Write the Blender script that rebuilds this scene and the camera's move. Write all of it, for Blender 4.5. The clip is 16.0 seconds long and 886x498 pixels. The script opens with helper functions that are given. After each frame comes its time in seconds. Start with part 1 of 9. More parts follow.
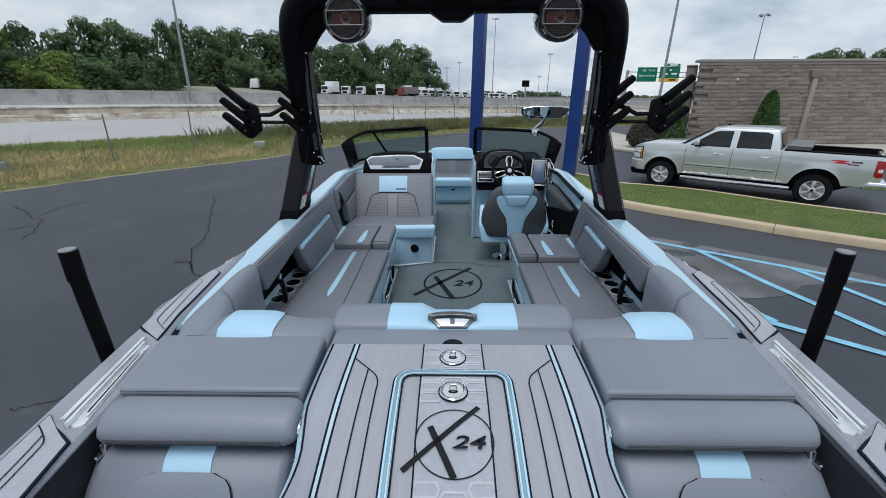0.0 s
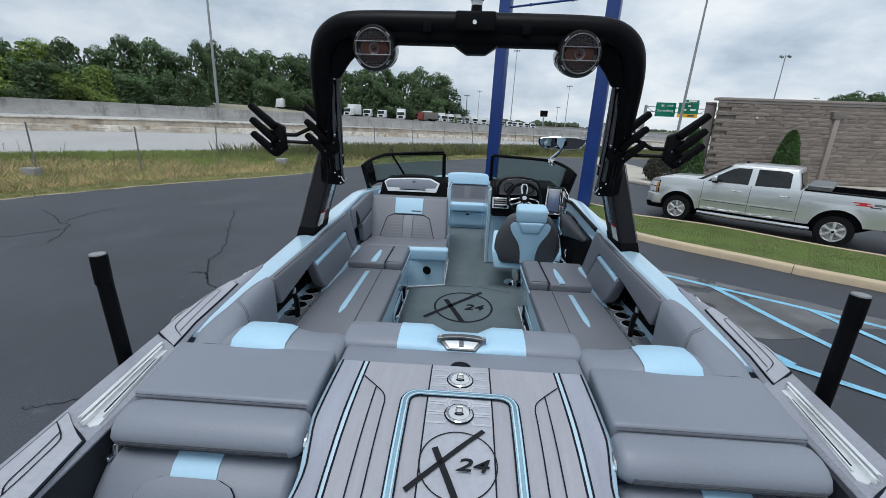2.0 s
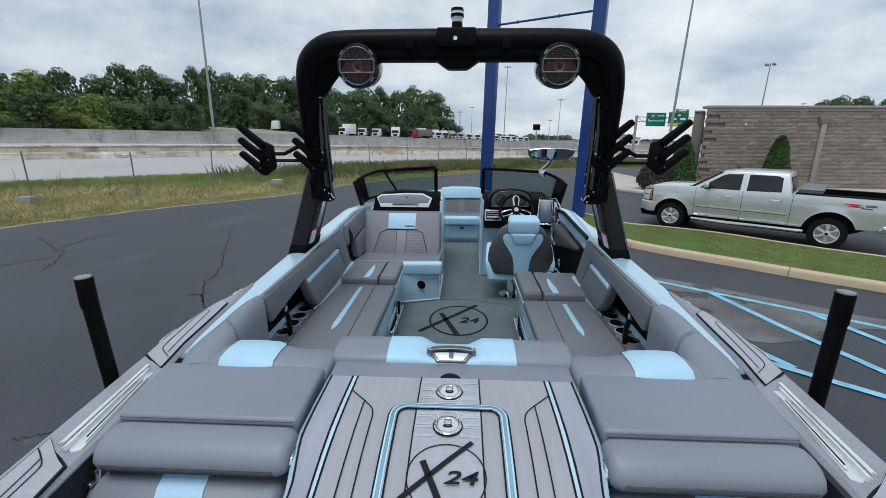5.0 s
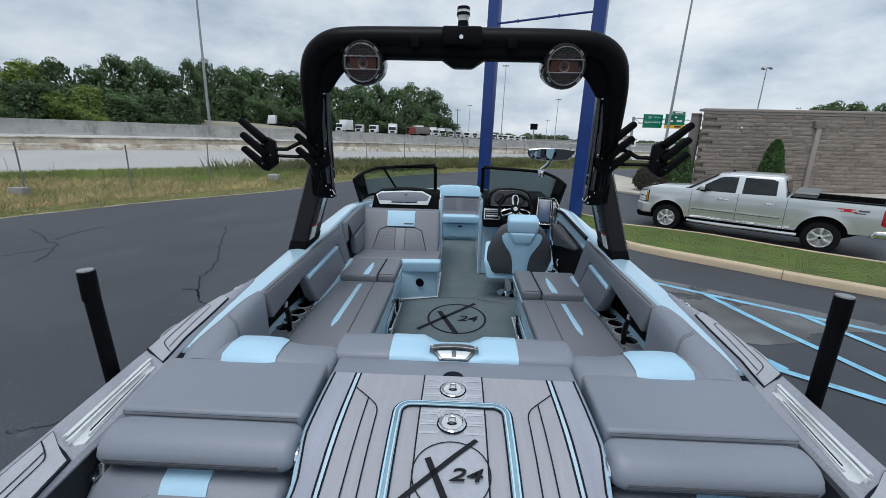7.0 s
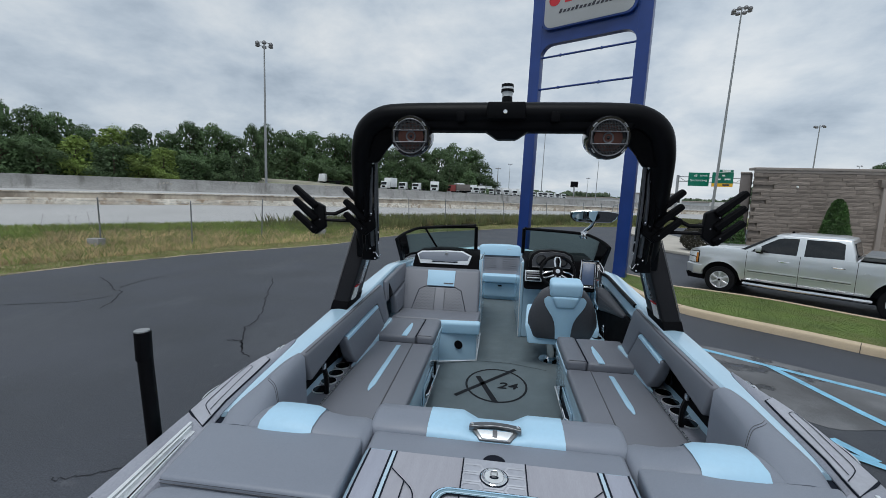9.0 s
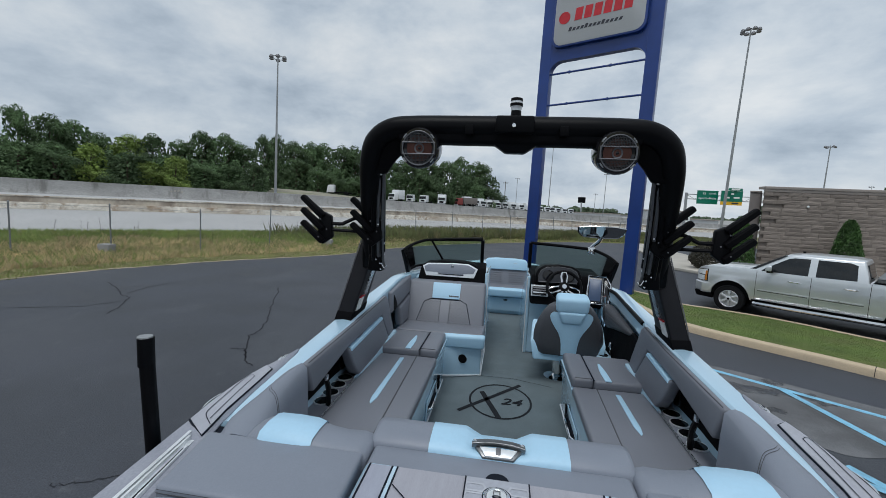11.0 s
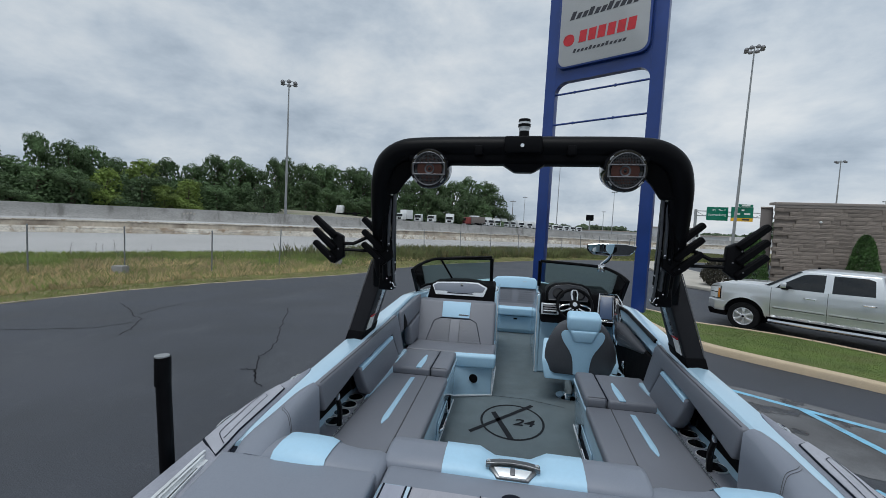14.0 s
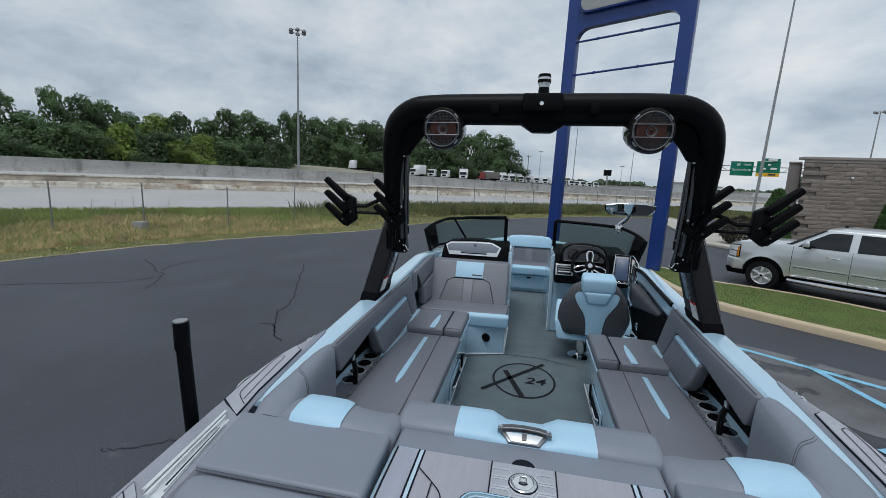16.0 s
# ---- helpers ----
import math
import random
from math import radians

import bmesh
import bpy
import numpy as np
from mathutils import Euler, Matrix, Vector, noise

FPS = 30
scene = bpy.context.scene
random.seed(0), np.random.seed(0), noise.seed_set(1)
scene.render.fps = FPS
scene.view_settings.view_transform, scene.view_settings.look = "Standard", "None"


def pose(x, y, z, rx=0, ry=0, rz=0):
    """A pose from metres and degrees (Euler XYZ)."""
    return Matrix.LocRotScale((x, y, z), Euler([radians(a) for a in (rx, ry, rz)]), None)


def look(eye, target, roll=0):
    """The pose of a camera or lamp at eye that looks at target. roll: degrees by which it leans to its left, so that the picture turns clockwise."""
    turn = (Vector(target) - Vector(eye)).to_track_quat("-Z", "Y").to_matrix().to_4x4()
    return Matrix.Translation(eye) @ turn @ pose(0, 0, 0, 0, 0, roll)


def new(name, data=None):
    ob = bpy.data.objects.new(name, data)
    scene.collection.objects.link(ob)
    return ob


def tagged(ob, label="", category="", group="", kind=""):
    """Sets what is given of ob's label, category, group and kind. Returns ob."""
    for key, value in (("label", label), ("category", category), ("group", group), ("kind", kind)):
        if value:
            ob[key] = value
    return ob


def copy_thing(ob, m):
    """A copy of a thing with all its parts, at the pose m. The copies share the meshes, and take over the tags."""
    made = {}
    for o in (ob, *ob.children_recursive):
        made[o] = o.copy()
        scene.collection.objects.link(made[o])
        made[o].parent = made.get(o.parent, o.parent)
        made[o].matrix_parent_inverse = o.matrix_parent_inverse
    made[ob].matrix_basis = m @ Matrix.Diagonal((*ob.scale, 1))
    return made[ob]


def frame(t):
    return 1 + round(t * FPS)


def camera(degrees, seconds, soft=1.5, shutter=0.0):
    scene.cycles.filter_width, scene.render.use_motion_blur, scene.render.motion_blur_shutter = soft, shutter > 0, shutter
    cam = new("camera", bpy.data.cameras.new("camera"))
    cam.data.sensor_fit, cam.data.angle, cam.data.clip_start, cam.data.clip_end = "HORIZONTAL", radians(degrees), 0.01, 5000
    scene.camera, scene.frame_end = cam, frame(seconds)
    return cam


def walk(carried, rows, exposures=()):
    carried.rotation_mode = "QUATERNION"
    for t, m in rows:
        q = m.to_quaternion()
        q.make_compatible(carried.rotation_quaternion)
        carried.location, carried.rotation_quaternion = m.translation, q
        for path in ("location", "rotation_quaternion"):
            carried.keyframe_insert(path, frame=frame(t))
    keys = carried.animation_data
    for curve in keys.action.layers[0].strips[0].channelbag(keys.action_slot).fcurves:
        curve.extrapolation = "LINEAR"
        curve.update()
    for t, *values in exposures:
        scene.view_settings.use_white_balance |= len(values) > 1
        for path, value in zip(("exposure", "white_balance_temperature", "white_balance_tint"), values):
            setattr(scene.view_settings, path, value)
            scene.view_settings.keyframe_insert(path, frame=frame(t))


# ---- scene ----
cam = camera(93.9, 16.0, soft=0.5)
PATH = [
    (0, (-0.012, 0.108, 2.715), (-0.044, 1.985, 2.025), -0.2),
    (0.5, (-0.011, 0.105, 2.699), (-0.073, 1.973, 1.988), 1.4),
    (1, (0.069, 0.079, 2.709), (-0.033, 1.958, 2.031), 2.0),
    (1.5, (-0.009, 0.058, 2.706), (-0.108, 1.955, 2.08), 2.1),
    (2, (-0.016, 0.073, 2.724), (-0.109, 1.983, 2.14), 2.1),
    (2.5, (0.012, 0.068, 2.713), (-0.067, 1.985, 2.149), 2.0),
    (3, (0.017, 0.054, 2.715), (-0.059, 1.975, 2.163), 1.7),
    (3.5, (0.039, 0.077, 2.707), (-0.05, 2.001, 2.168), 1.4),
    (6, (0.028, 0.063, 2.713), (-0.049, 1.996, 2.204), -0.1),
    (6.5, (0.027, 0.065, 2.713), (-0.034, 1.995, 2.19), 0.5),
    (7, (-0.003, 0.062, 2.714), (-0.068, 1.992, 2.191), 1.3),
    (7.5, (-0.013, 0.068, 2.713), (-0.101, 2.002, 2.209), 1.8),
    (8, (0.004, 0.083, 2.704), (-0.119, 2.026, 2.246), 1.7),
    (8.5, (-0.012, 0.083, 2.754), (-0.215, 2.041, 2.403), 1.3),
    (9, (-0.021, 0.089, 2.771), (-0.282, 2.054, 2.502), 1.5),
    (9.5, (-0.022, 0.087, 2.774), (-0.319, 2.054, 2.564), 1.9),
    (12, (-0.024, 0.109, 2.762), (-0.32, 2.076, 2.554), 3.1),
    (12.5, (-0.035, 0.098, 2.765), (-0.393, 2.055, 2.563), 3.1),
    (13, (-0.042, 0.089, 2.762), (-0.444, 2.039, 2.576), 2.9),
    (13.5, (-0.043, 0.068, 2.768), (-0.438, 2.022, 2.612), 2.6),
    (14, (-0.032, 0.077, 2.764), (-0.369, 2.045, 2.646), 2.0),
    (14.5, (0.007, 0.12, 2.847), (-0.248, 2.102, 2.752), 1.4),
    (15, (0.017, 0.14, 2.844), (-0.189, 2.127, 2.743), 1.2),
    (15.5, (0.007, 0.147, 2.813), (-0.236, 2.124, 2.631), 1.5),
    (16, (-0.043, 0.126, 2.806), (-0.432, 2.059, 2.474), 2.0),
]
walk(cam, [(t, look(eye, target, roll)) for t, eye, target, roll in PATH],
     [(0, 0.0, 6050, 8), (1.0, 0.05, 6050, 8), (3.5, 0.02, 6050, 8), (7.5, 0.0, 6050, 8), (9, -0.17, 6050, 8), (16, -0.22, 6050, 8)])

# ---- world and light: a bright overcast sky ----
SUN_AZ, SUN_EL = 195.0, 69.0
world = bpy.data.worlds.new("overcast_sky")
world.use_nodes = True
scene.world = world
wn, wl = world.node_tree.nodes, world.node_tree.links
wn.clear()
w_out = wn.new("ShaderNodeOutputWorld")
w_bg = wn.new("ShaderNodeBackground")
w_sky = wn.new("ShaderNodeTexSky")
w_sky.sky_type = "NISHITA"
w_sky.sun_disc = False
w_sky.sun_elevation, w_sky.sun_rotation = radians(SUN_EL), radians(SUN_AZ)
w_sky.dust_density = 3.0
w_tc = wn.new("ShaderNodeTexCoord")
# project directions on a flat cloud layer so that clouds shrink towards the horizon
w_sep = wn.new("ShaderNodeSeparateXYZ")
w_zc = wn.new("ShaderNodeMath"); w_zc.operation = "MAXIMUM"; w_zc.inputs[1].default_value = 0.0
w_zadd = wn.new("ShaderNodeMath"); w_zadd.operation = "ADD"; w_zadd.inputs[1].default_value = 0.27
w_dx = wn.new("ShaderNodeMath"); w_dx.operation = "DIVIDE"
w_dy = wn.new("ShaderNodeMath"); w_dy.operation = "DIVIDE"
w_com = wn.new("ShaderNodeCombineXYZ")
wl.new(w_tc.outputs["Generated"], w_sep.inputs[0])
wl.new(w_sep.outputs["Z"], w_zc.inputs[0])
wl.new(w_zc.outputs[0], w_zadd.inputs[0])
wl.new(w_sep.outputs["X"], w_dx.inputs[0]); wl.new(w_zadd.outputs[0], w_dx.inputs[1])
wl.new(w_sep.outputs["Y"], w_dy.inputs[0]); wl.new(w_zadd.outputs[0], w_dy.inputs[1])
wl.new(w_dx.outputs[0], w_com.inputs[0]); wl.new(w_dy.outputs[0], w_com.inputs[1])
w_n1 = wn.new("ShaderNodeTexNoise")
w_n1.inputs["Scale"].default_value, w_n1.inputs["Detail"].default_value = 1.7, 9.0
w_n1.inputs["Roughness"].default_value, w_n1.inputs["Distortion"].default_value = 0.56, 0.25
wl.new(w_com.outputs[0], w_n1.inputs["Vector"])
w_ramp = wn.new("ShaderNodeValToRGB")
cr = w_ramp.color_ramp
cr.elements[0].position, cr.elements[0].color = 0.36, (0.47, 0.535, 0.605, 1)
cr.elements[1].position, cr.elements[1].color = 0.72, (1.0, 0.99, 0.96, 1)
e = cr.elements.new(0.47); e.color = (0.63, 0.69, 0.75, 1)
e = cr.elements.new(0.56); e.color = (0.77, 0.81, 0.84, 1)
w_map2 = wn.new("ShaderNodeMapping"); w_map2.inputs["Scale"].default_value = (1.0, 1.0, 2.0)
wl.new(w_tc.outputs["Generated"], w_map2.inputs["Vector"])
w_n2 = wn.new("ShaderNodeTexNoise")
w_n2.inputs["Scale"].default_value, w_n2.inputs["Detail"].default_value = 3.6, 9.0
w_n2.inputs["Roughness"].default_value, w_n2.inputs["Distortion"].default_value = 0.58, 0.15
wl.new(w_map2.outputs[0], w_n2.inputs["Vector"])
w_avg = wn.new("ShaderNodeMixRGB"); w_avg.inputs[0].default_value = 0.55
wl.new(w_n1.outputs["Fac"], w_avg.inputs[1]); wl.new(w_n2.outputs["Fac"], w_avg.inputs[2])
w_con = wn.new("ShaderNodeMapRange")
w_con.inputs[1].default_value, w_con.inputs[2].default_value = 0.36, 0.64
w_con.inputs[3].default_value, w_con.inputs[4].default_value = 0.33, 0.70
wl.new(w_avg.outputs[0], w_con.inputs[0]); wl.new(w_con.outputs[0], w_ramp.inputs[0])
w_mix = wn.new("ShaderNodeMixRGB"); w_mix.blend_type = "MIX"
w_scale = wn.new("ShaderNodeMixRGB"); w_scale.blend_type = "MULTIPLY"; w_scale.inputs[0].default_value = 1.0
w_scale.inputs[2].default_value = (0.1, 0.1, 0.1, 1)
wl.new(w_sky.outputs[0], w_scale.inputs[1])
w_mix.inputs[0].default_value = 0.93
wl.new(w_scale.outputs[0], w_mix.inputs[1]); wl.new(w_ramp.outputs[0], w_mix.inputs[2])
w_dot = wn.new("ShaderNodeVectorMath"); w_dot.operation = "DOT_PRODUCT"
w_dot.inputs[1].default_value = (0.62, 0.74, 0.25)
wl.new(w_tc.outputs["Generated"], w_dot.inputs[0])
w_gr = wn.new("ShaderNodeMapRange")
w_gr.inputs[1].default_value, w_gr.inputs[2].default_value = 0.45, 1.0
w_gr.inputs[3].default_value, w_gr.inputs[4].default_value = 0.99, 1.06
wl.new(w_dot.outputs["Value"], w_gr.inputs[0])
w_mul = wn.new("ShaderNodeMixRGB"); w_mul.blend_type = "MULTIPLY"; w_mul.inputs[0].default_value = 1.0
wl.new(w_mix.outputs[0], w_mul.inputs[1]); wl.new(w_gr.outputs[0], w_mul.inputs[2])
wl.new(w_mul.outputs[0], w_bg.inputs["Color"])
w_bg.inputs["Strength"].default_value = 0.9
wl.new(w_bg.outputs[0], w_out.inputs["Surface"])

sun = new("sun", bpy.data.lights.new("sun", "SUN"))
sun.data.energy, sun.data.angle, sun.data.color = 1.75, radians(30), (1.0, 0.97, 0.92)
az, el = radians(SUN_AZ), radians(SUN_EL)
sun.matrix_world = look((60 * math.sin(az) * math.cos(el), 60 * math.cos(az) * math.cos(el), 60 * math.sin(el)), (0, 0, 0))


# ---- materials ----
def mat(name, base, rough=0.5, metal=0.0, vary=0.12, scale=6.0, bump=0.0, bscale=80.0, fine=0.06, fscale=60.0,
        spec=0.5, coat=0.0, rvary=0.1, stretch=(1, 1, 1), per=0.0, second=None, second_amt=0.5, second_scale=1.5):
    """A surface with colour that varies at two scales, roughness variation and fine relief."""
    m = bpy.data.materials.new(name)
    m.use_nodes = True
    n, l = m.node_tree.nodes, m.node_tree.links
    b = n["Principled BSDF"]
    b.inputs["Metallic"].default_value = metal
    b.inputs["Specular IOR Level"].default_value = spec
    b.inputs["Coat Weight"].default_value = coat
    b.inputs["Coat Roughness"].default_value = 0.08
    tc, mp = n.new("ShaderNodeTexCoord"), n.new("ShaderNodeMapping")
    mp.inputs["Scale"].default_value = stretch
    l.new(tc.outputs["Object"], mp.inputs["Vector"])
    n1, n2 = n.new("ShaderNodeTexNoise"), n.new("ShaderNodeTexNoise")
    n1.inputs["Scale"].default_value, n1.inputs["Detail"].default_value = scale, 5.0
    n2.inputs["Scale"].default_value, n2.inputs["Detail"].default_value = fscale, 3.0
    for k in (n1, n2):
        l.new(mp.outputs[0], k.inputs["Vector"])
    lo = [max(0.0, c * (1 - vary)) for c in base]
    hi = [min(1.0, c * (1 + vary)) for c in base]
    r1 = n.new("ShaderNodeMapRange"); r1.inputs[1].default_value, r1.inputs[2].default_value = 0.3, 0.7
    l.new(n1.outputs["Fac"], r1.inputs[0])
    m1 = n.new("ShaderNodeMixRGB")
    m1.inputs[1].default_value, m1.inputs[2].default_value = (*lo, 1), (*hi, 1)
    l.new(r1.outputs[0], m1.inputs[0])
    col = m1.outputs[0]
    if second:
        n3 = n.new("ShaderNodeTexNoise")
        n3.inputs["Scale"].default_value, n3.inputs["Detail"].default_value = second_scale, 6.0
        l.new(mp.outputs[0], n3.inputs["Vector"])
        r3 = n.new("ShaderNodeMapRange"); r3.inputs[1].default_value, r3.inputs[2].default_value = 0.5, 0.68
        r3.inputs[4].default_value = second_amt
        l.new(n3.outputs["Fac"], r3.inputs[0])
        m3 = n.new("ShaderNodeMixRGB"); m3.inputs[2].default_value = (*second, 1)
        l.new(r3.outputs[0], m3.inputs[0]); l.new(col, m3.inputs[1])
        col = m3.outputs[0]
    r2 = n.new("ShaderNodeMapRange")
    r2.inputs[1].default_value, r2.inputs[2].default_value = 0.3, 0.7
    r2.inputs[3].default_value, r2.inputs[4].default_value = 1 - fine, 1 + fine
    l.new(n2.outputs["Fac"], r2.inputs[0])
    m2 = n.new("ShaderNodeMixRGB"); m2.blend_type = "MULTIPLY"; m2.inputs[0].default_value = 1.0
    l.new(col, m2.inputs[1]); l.new(r2.outputs[0], m2.inputs[2])
    col = m2.outputs[0]
    if per:
        oi = n.new("ShaderNodeObjectInfo")
        r4 = n.new("ShaderNodeMapRange")
        r4.inputs[3].default_value, r4.inputs[4].default_value = 1 - per, 1 + per
        l.new(oi.outputs["Random"], r4.inputs[0])
        m4 = n.new("ShaderNodeMixRGB"); m4.blend_type = "MULTIPLY"; m4.inputs[0].default_value = 1.0
        l.new(col, m4.inputs[1]); l.new(r4.outputs[0], m4.inputs[2])
        col = m4.outputs[0]
    l.new(col, b.inputs["Base Color"])
    rr = n.new("ShaderNodeMapRange")
    rr.inputs[1].default_value, rr.inputs[2].default_value = 0.3, 0.7
    rr.inputs[3].default_value, rr.inputs[4].default_value = max(0.02, rough * (1 - rvary)), min(1, rough * (1 + rvary))
    l.new(n1.outputs["Fac"], rr.inputs[0]); l.new(rr.outputs[0], b.inputs["Roughness"])
    if bump:
        nb, bp = n.new("ShaderNodeTexNoise"), n.new("ShaderNodeBump")
        nb.inputs["Scale"].default_value, nb.inputs["Detail"].default_value = bscale, 4.0
        l.new(mp.outputs[0], nb.inputs["Vector"])
        bp.inputs["Strength"].default_value, bp.inputs["Distance"].default_value = bump, 0.01
        l.new(nb.outputs["Fac"], bp.inputs["Height"]); l.new(bp.outputs[0], b.inputs["Normal"])
    return m


def glass(name, tint, rough=0.02, alpha=0.35):
    """A thin tinted pane: clear seen through, with the gloss of glass."""
    m = bpy.data.materials.new(name)
    m.use_nodes = True
    n, l = m.node_tree.nodes, m.node_tree.links
    n.clear()
    out, mx = n.new("ShaderNodeOutputMaterial"), n.new("ShaderNodeMixShader")
    tr, gl, fr = n.new("ShaderNodeBsdfTransparent"), n.new("ShaderNodeBsdfGlossy"), n.new("ShaderNodeFresnel")
    tr.inputs[0].default_value = (*tint, 1)
    gl.inputs["Roughness"].default_value = rough
    fr.inputs[0].default_value = 1.25
    l.new(fr.outputs[0], mx.inputs[0]); l.new(tr.outputs[0], mx.inputs[1]); l.new(gl.outputs[0], mx.inputs[2])
    l.new(mx.outputs[0], out.inputs["Surface"])
    return m


def island(m, amount):
    """Vary a material's colour from piece to piece of one mesh."""
    n, l = m.node_tree.nodes, m.node_tree.links
    b = n["Principled BSDF"]
    src = b.inputs["Base Color"].links[0].from_socket
    g, r_, mx = n.new("ShaderNodeNewGeometry"), n.new("ShaderNodeMapRange"), n.new("ShaderNodeMixRGB")
    r_.inputs[3].default_value, r_.inputs[4].default_value = 1 - amount, 1 + amount
    mx.blend_type = "MULTIPLY"; mx.inputs[0].default_value = 1.0
    l.new(g.outputs["Random Per Island"], r_.inputs[0])
    l.new(src, mx.inputs[1]); l.new(r_.outputs[0], mx.inputs[2]); l.new(mx.outputs[0], b.inputs["Base Color"])
    return m


def streaked(m, tint, amount, scale, stretch, lo=0.48, hi=0.66):
    """Lay run-down stains of their own shape over a wall material."""
    n, l = m.node_tree.nodes, m.node_tree.links
    b = n["Principled BSDF"]
    src = b.inputs["Base Color"].links[0].from_socket
    tc, mp, nz, rg_, mx = n.new("ShaderNodeTexCoord"), n.new("ShaderNodeMapping"), n.new("ShaderNodeTexNoise"), n.new("ShaderNodeMapRange"), n.new("ShaderNodeMixRGB")
    mp.inputs["Scale"].default_value = stretch
    nz.inputs["Scale"].default_value, nz.inputs["Detail"].default_value, nz.inputs["Roughness"].default_value = scale, 8.0, 0.65
    rg_.inputs[1].default_value, rg_.inputs[2].default_value, rg_.inputs[4].default_value = lo, hi, amount
    l.new(tc.outputs["Object"], mp.inputs["Vector"]); l.new(mp.outputs[0], nz.inputs["Vector"]); l.new(nz.outputs["Fac"], rg_.inputs[0])
    mx.inputs[2].default_value = (*tint, 1)
    l.new(rg_.outputs[0], mx.inputs[0]); l.new(src, mx.inputs[1]); l.new(mx.outputs[0], b.inputs["Base Color"])
    return m


def ragged(m, centre, reach):
    """Let a ground stain thin out towards its rim with a broken edge."""
    n, l = m.node_tree.nodes, m.node_tree.links
    out, b = n["Material Output"], n["Principled BSDF"]
    tc, sub, ln_, nz, add, rg_ = n.new("ShaderNodeTexCoord"), n.new("ShaderNodeVectorMath"), n.new("ShaderNodeVectorMath"), n.new("ShaderNodeTexNoise"), n.new("ShaderNodeMath"), n.new("ShaderNodeMapRange")
    sub.operation, ln_.operation, add.operation = "SUBTRACT", "LENGTH", "MULTIPLY_ADD"
    sub.inputs[1].default_value = centre
    nz.inputs["Scale"].default_value, nz.inputs["Detail"].default_value, nz.inputs["Roughness"].default_value = 0.9, 8.0, 0.6
    l.new(tc.outputs["Object"], sub.inputs[0]); l.new(sub.outputs[0], ln_.inputs[0]); l.new(tc.outputs["Object"], nz.inputs["Vector"])
    add.inputs[1].default_value = -0.26 / reach
    l.new(ln_.outputs["Value"], add.inputs[0]); l.new(nz.outputs["Fac"], add.inputs[2])
    rg_.inputs[1].default_value, rg_.inputs[2].default_value = 0.27, 0.35
    l.new(add.outputs[0], rg_.inputs[0])
    tr, mx = n.new("ShaderNodeBsdfTransparent"), n.new("ShaderNodeMixShader")
    l.new(rg_.outputs[0], mx.inputs[0]); l.new(tr.outputs[0], mx.inputs[1]); l.new(b.outputs[0], mx.inputs[2]); l.new(mx.outputs[0], out.inputs["Surface"])
    return m


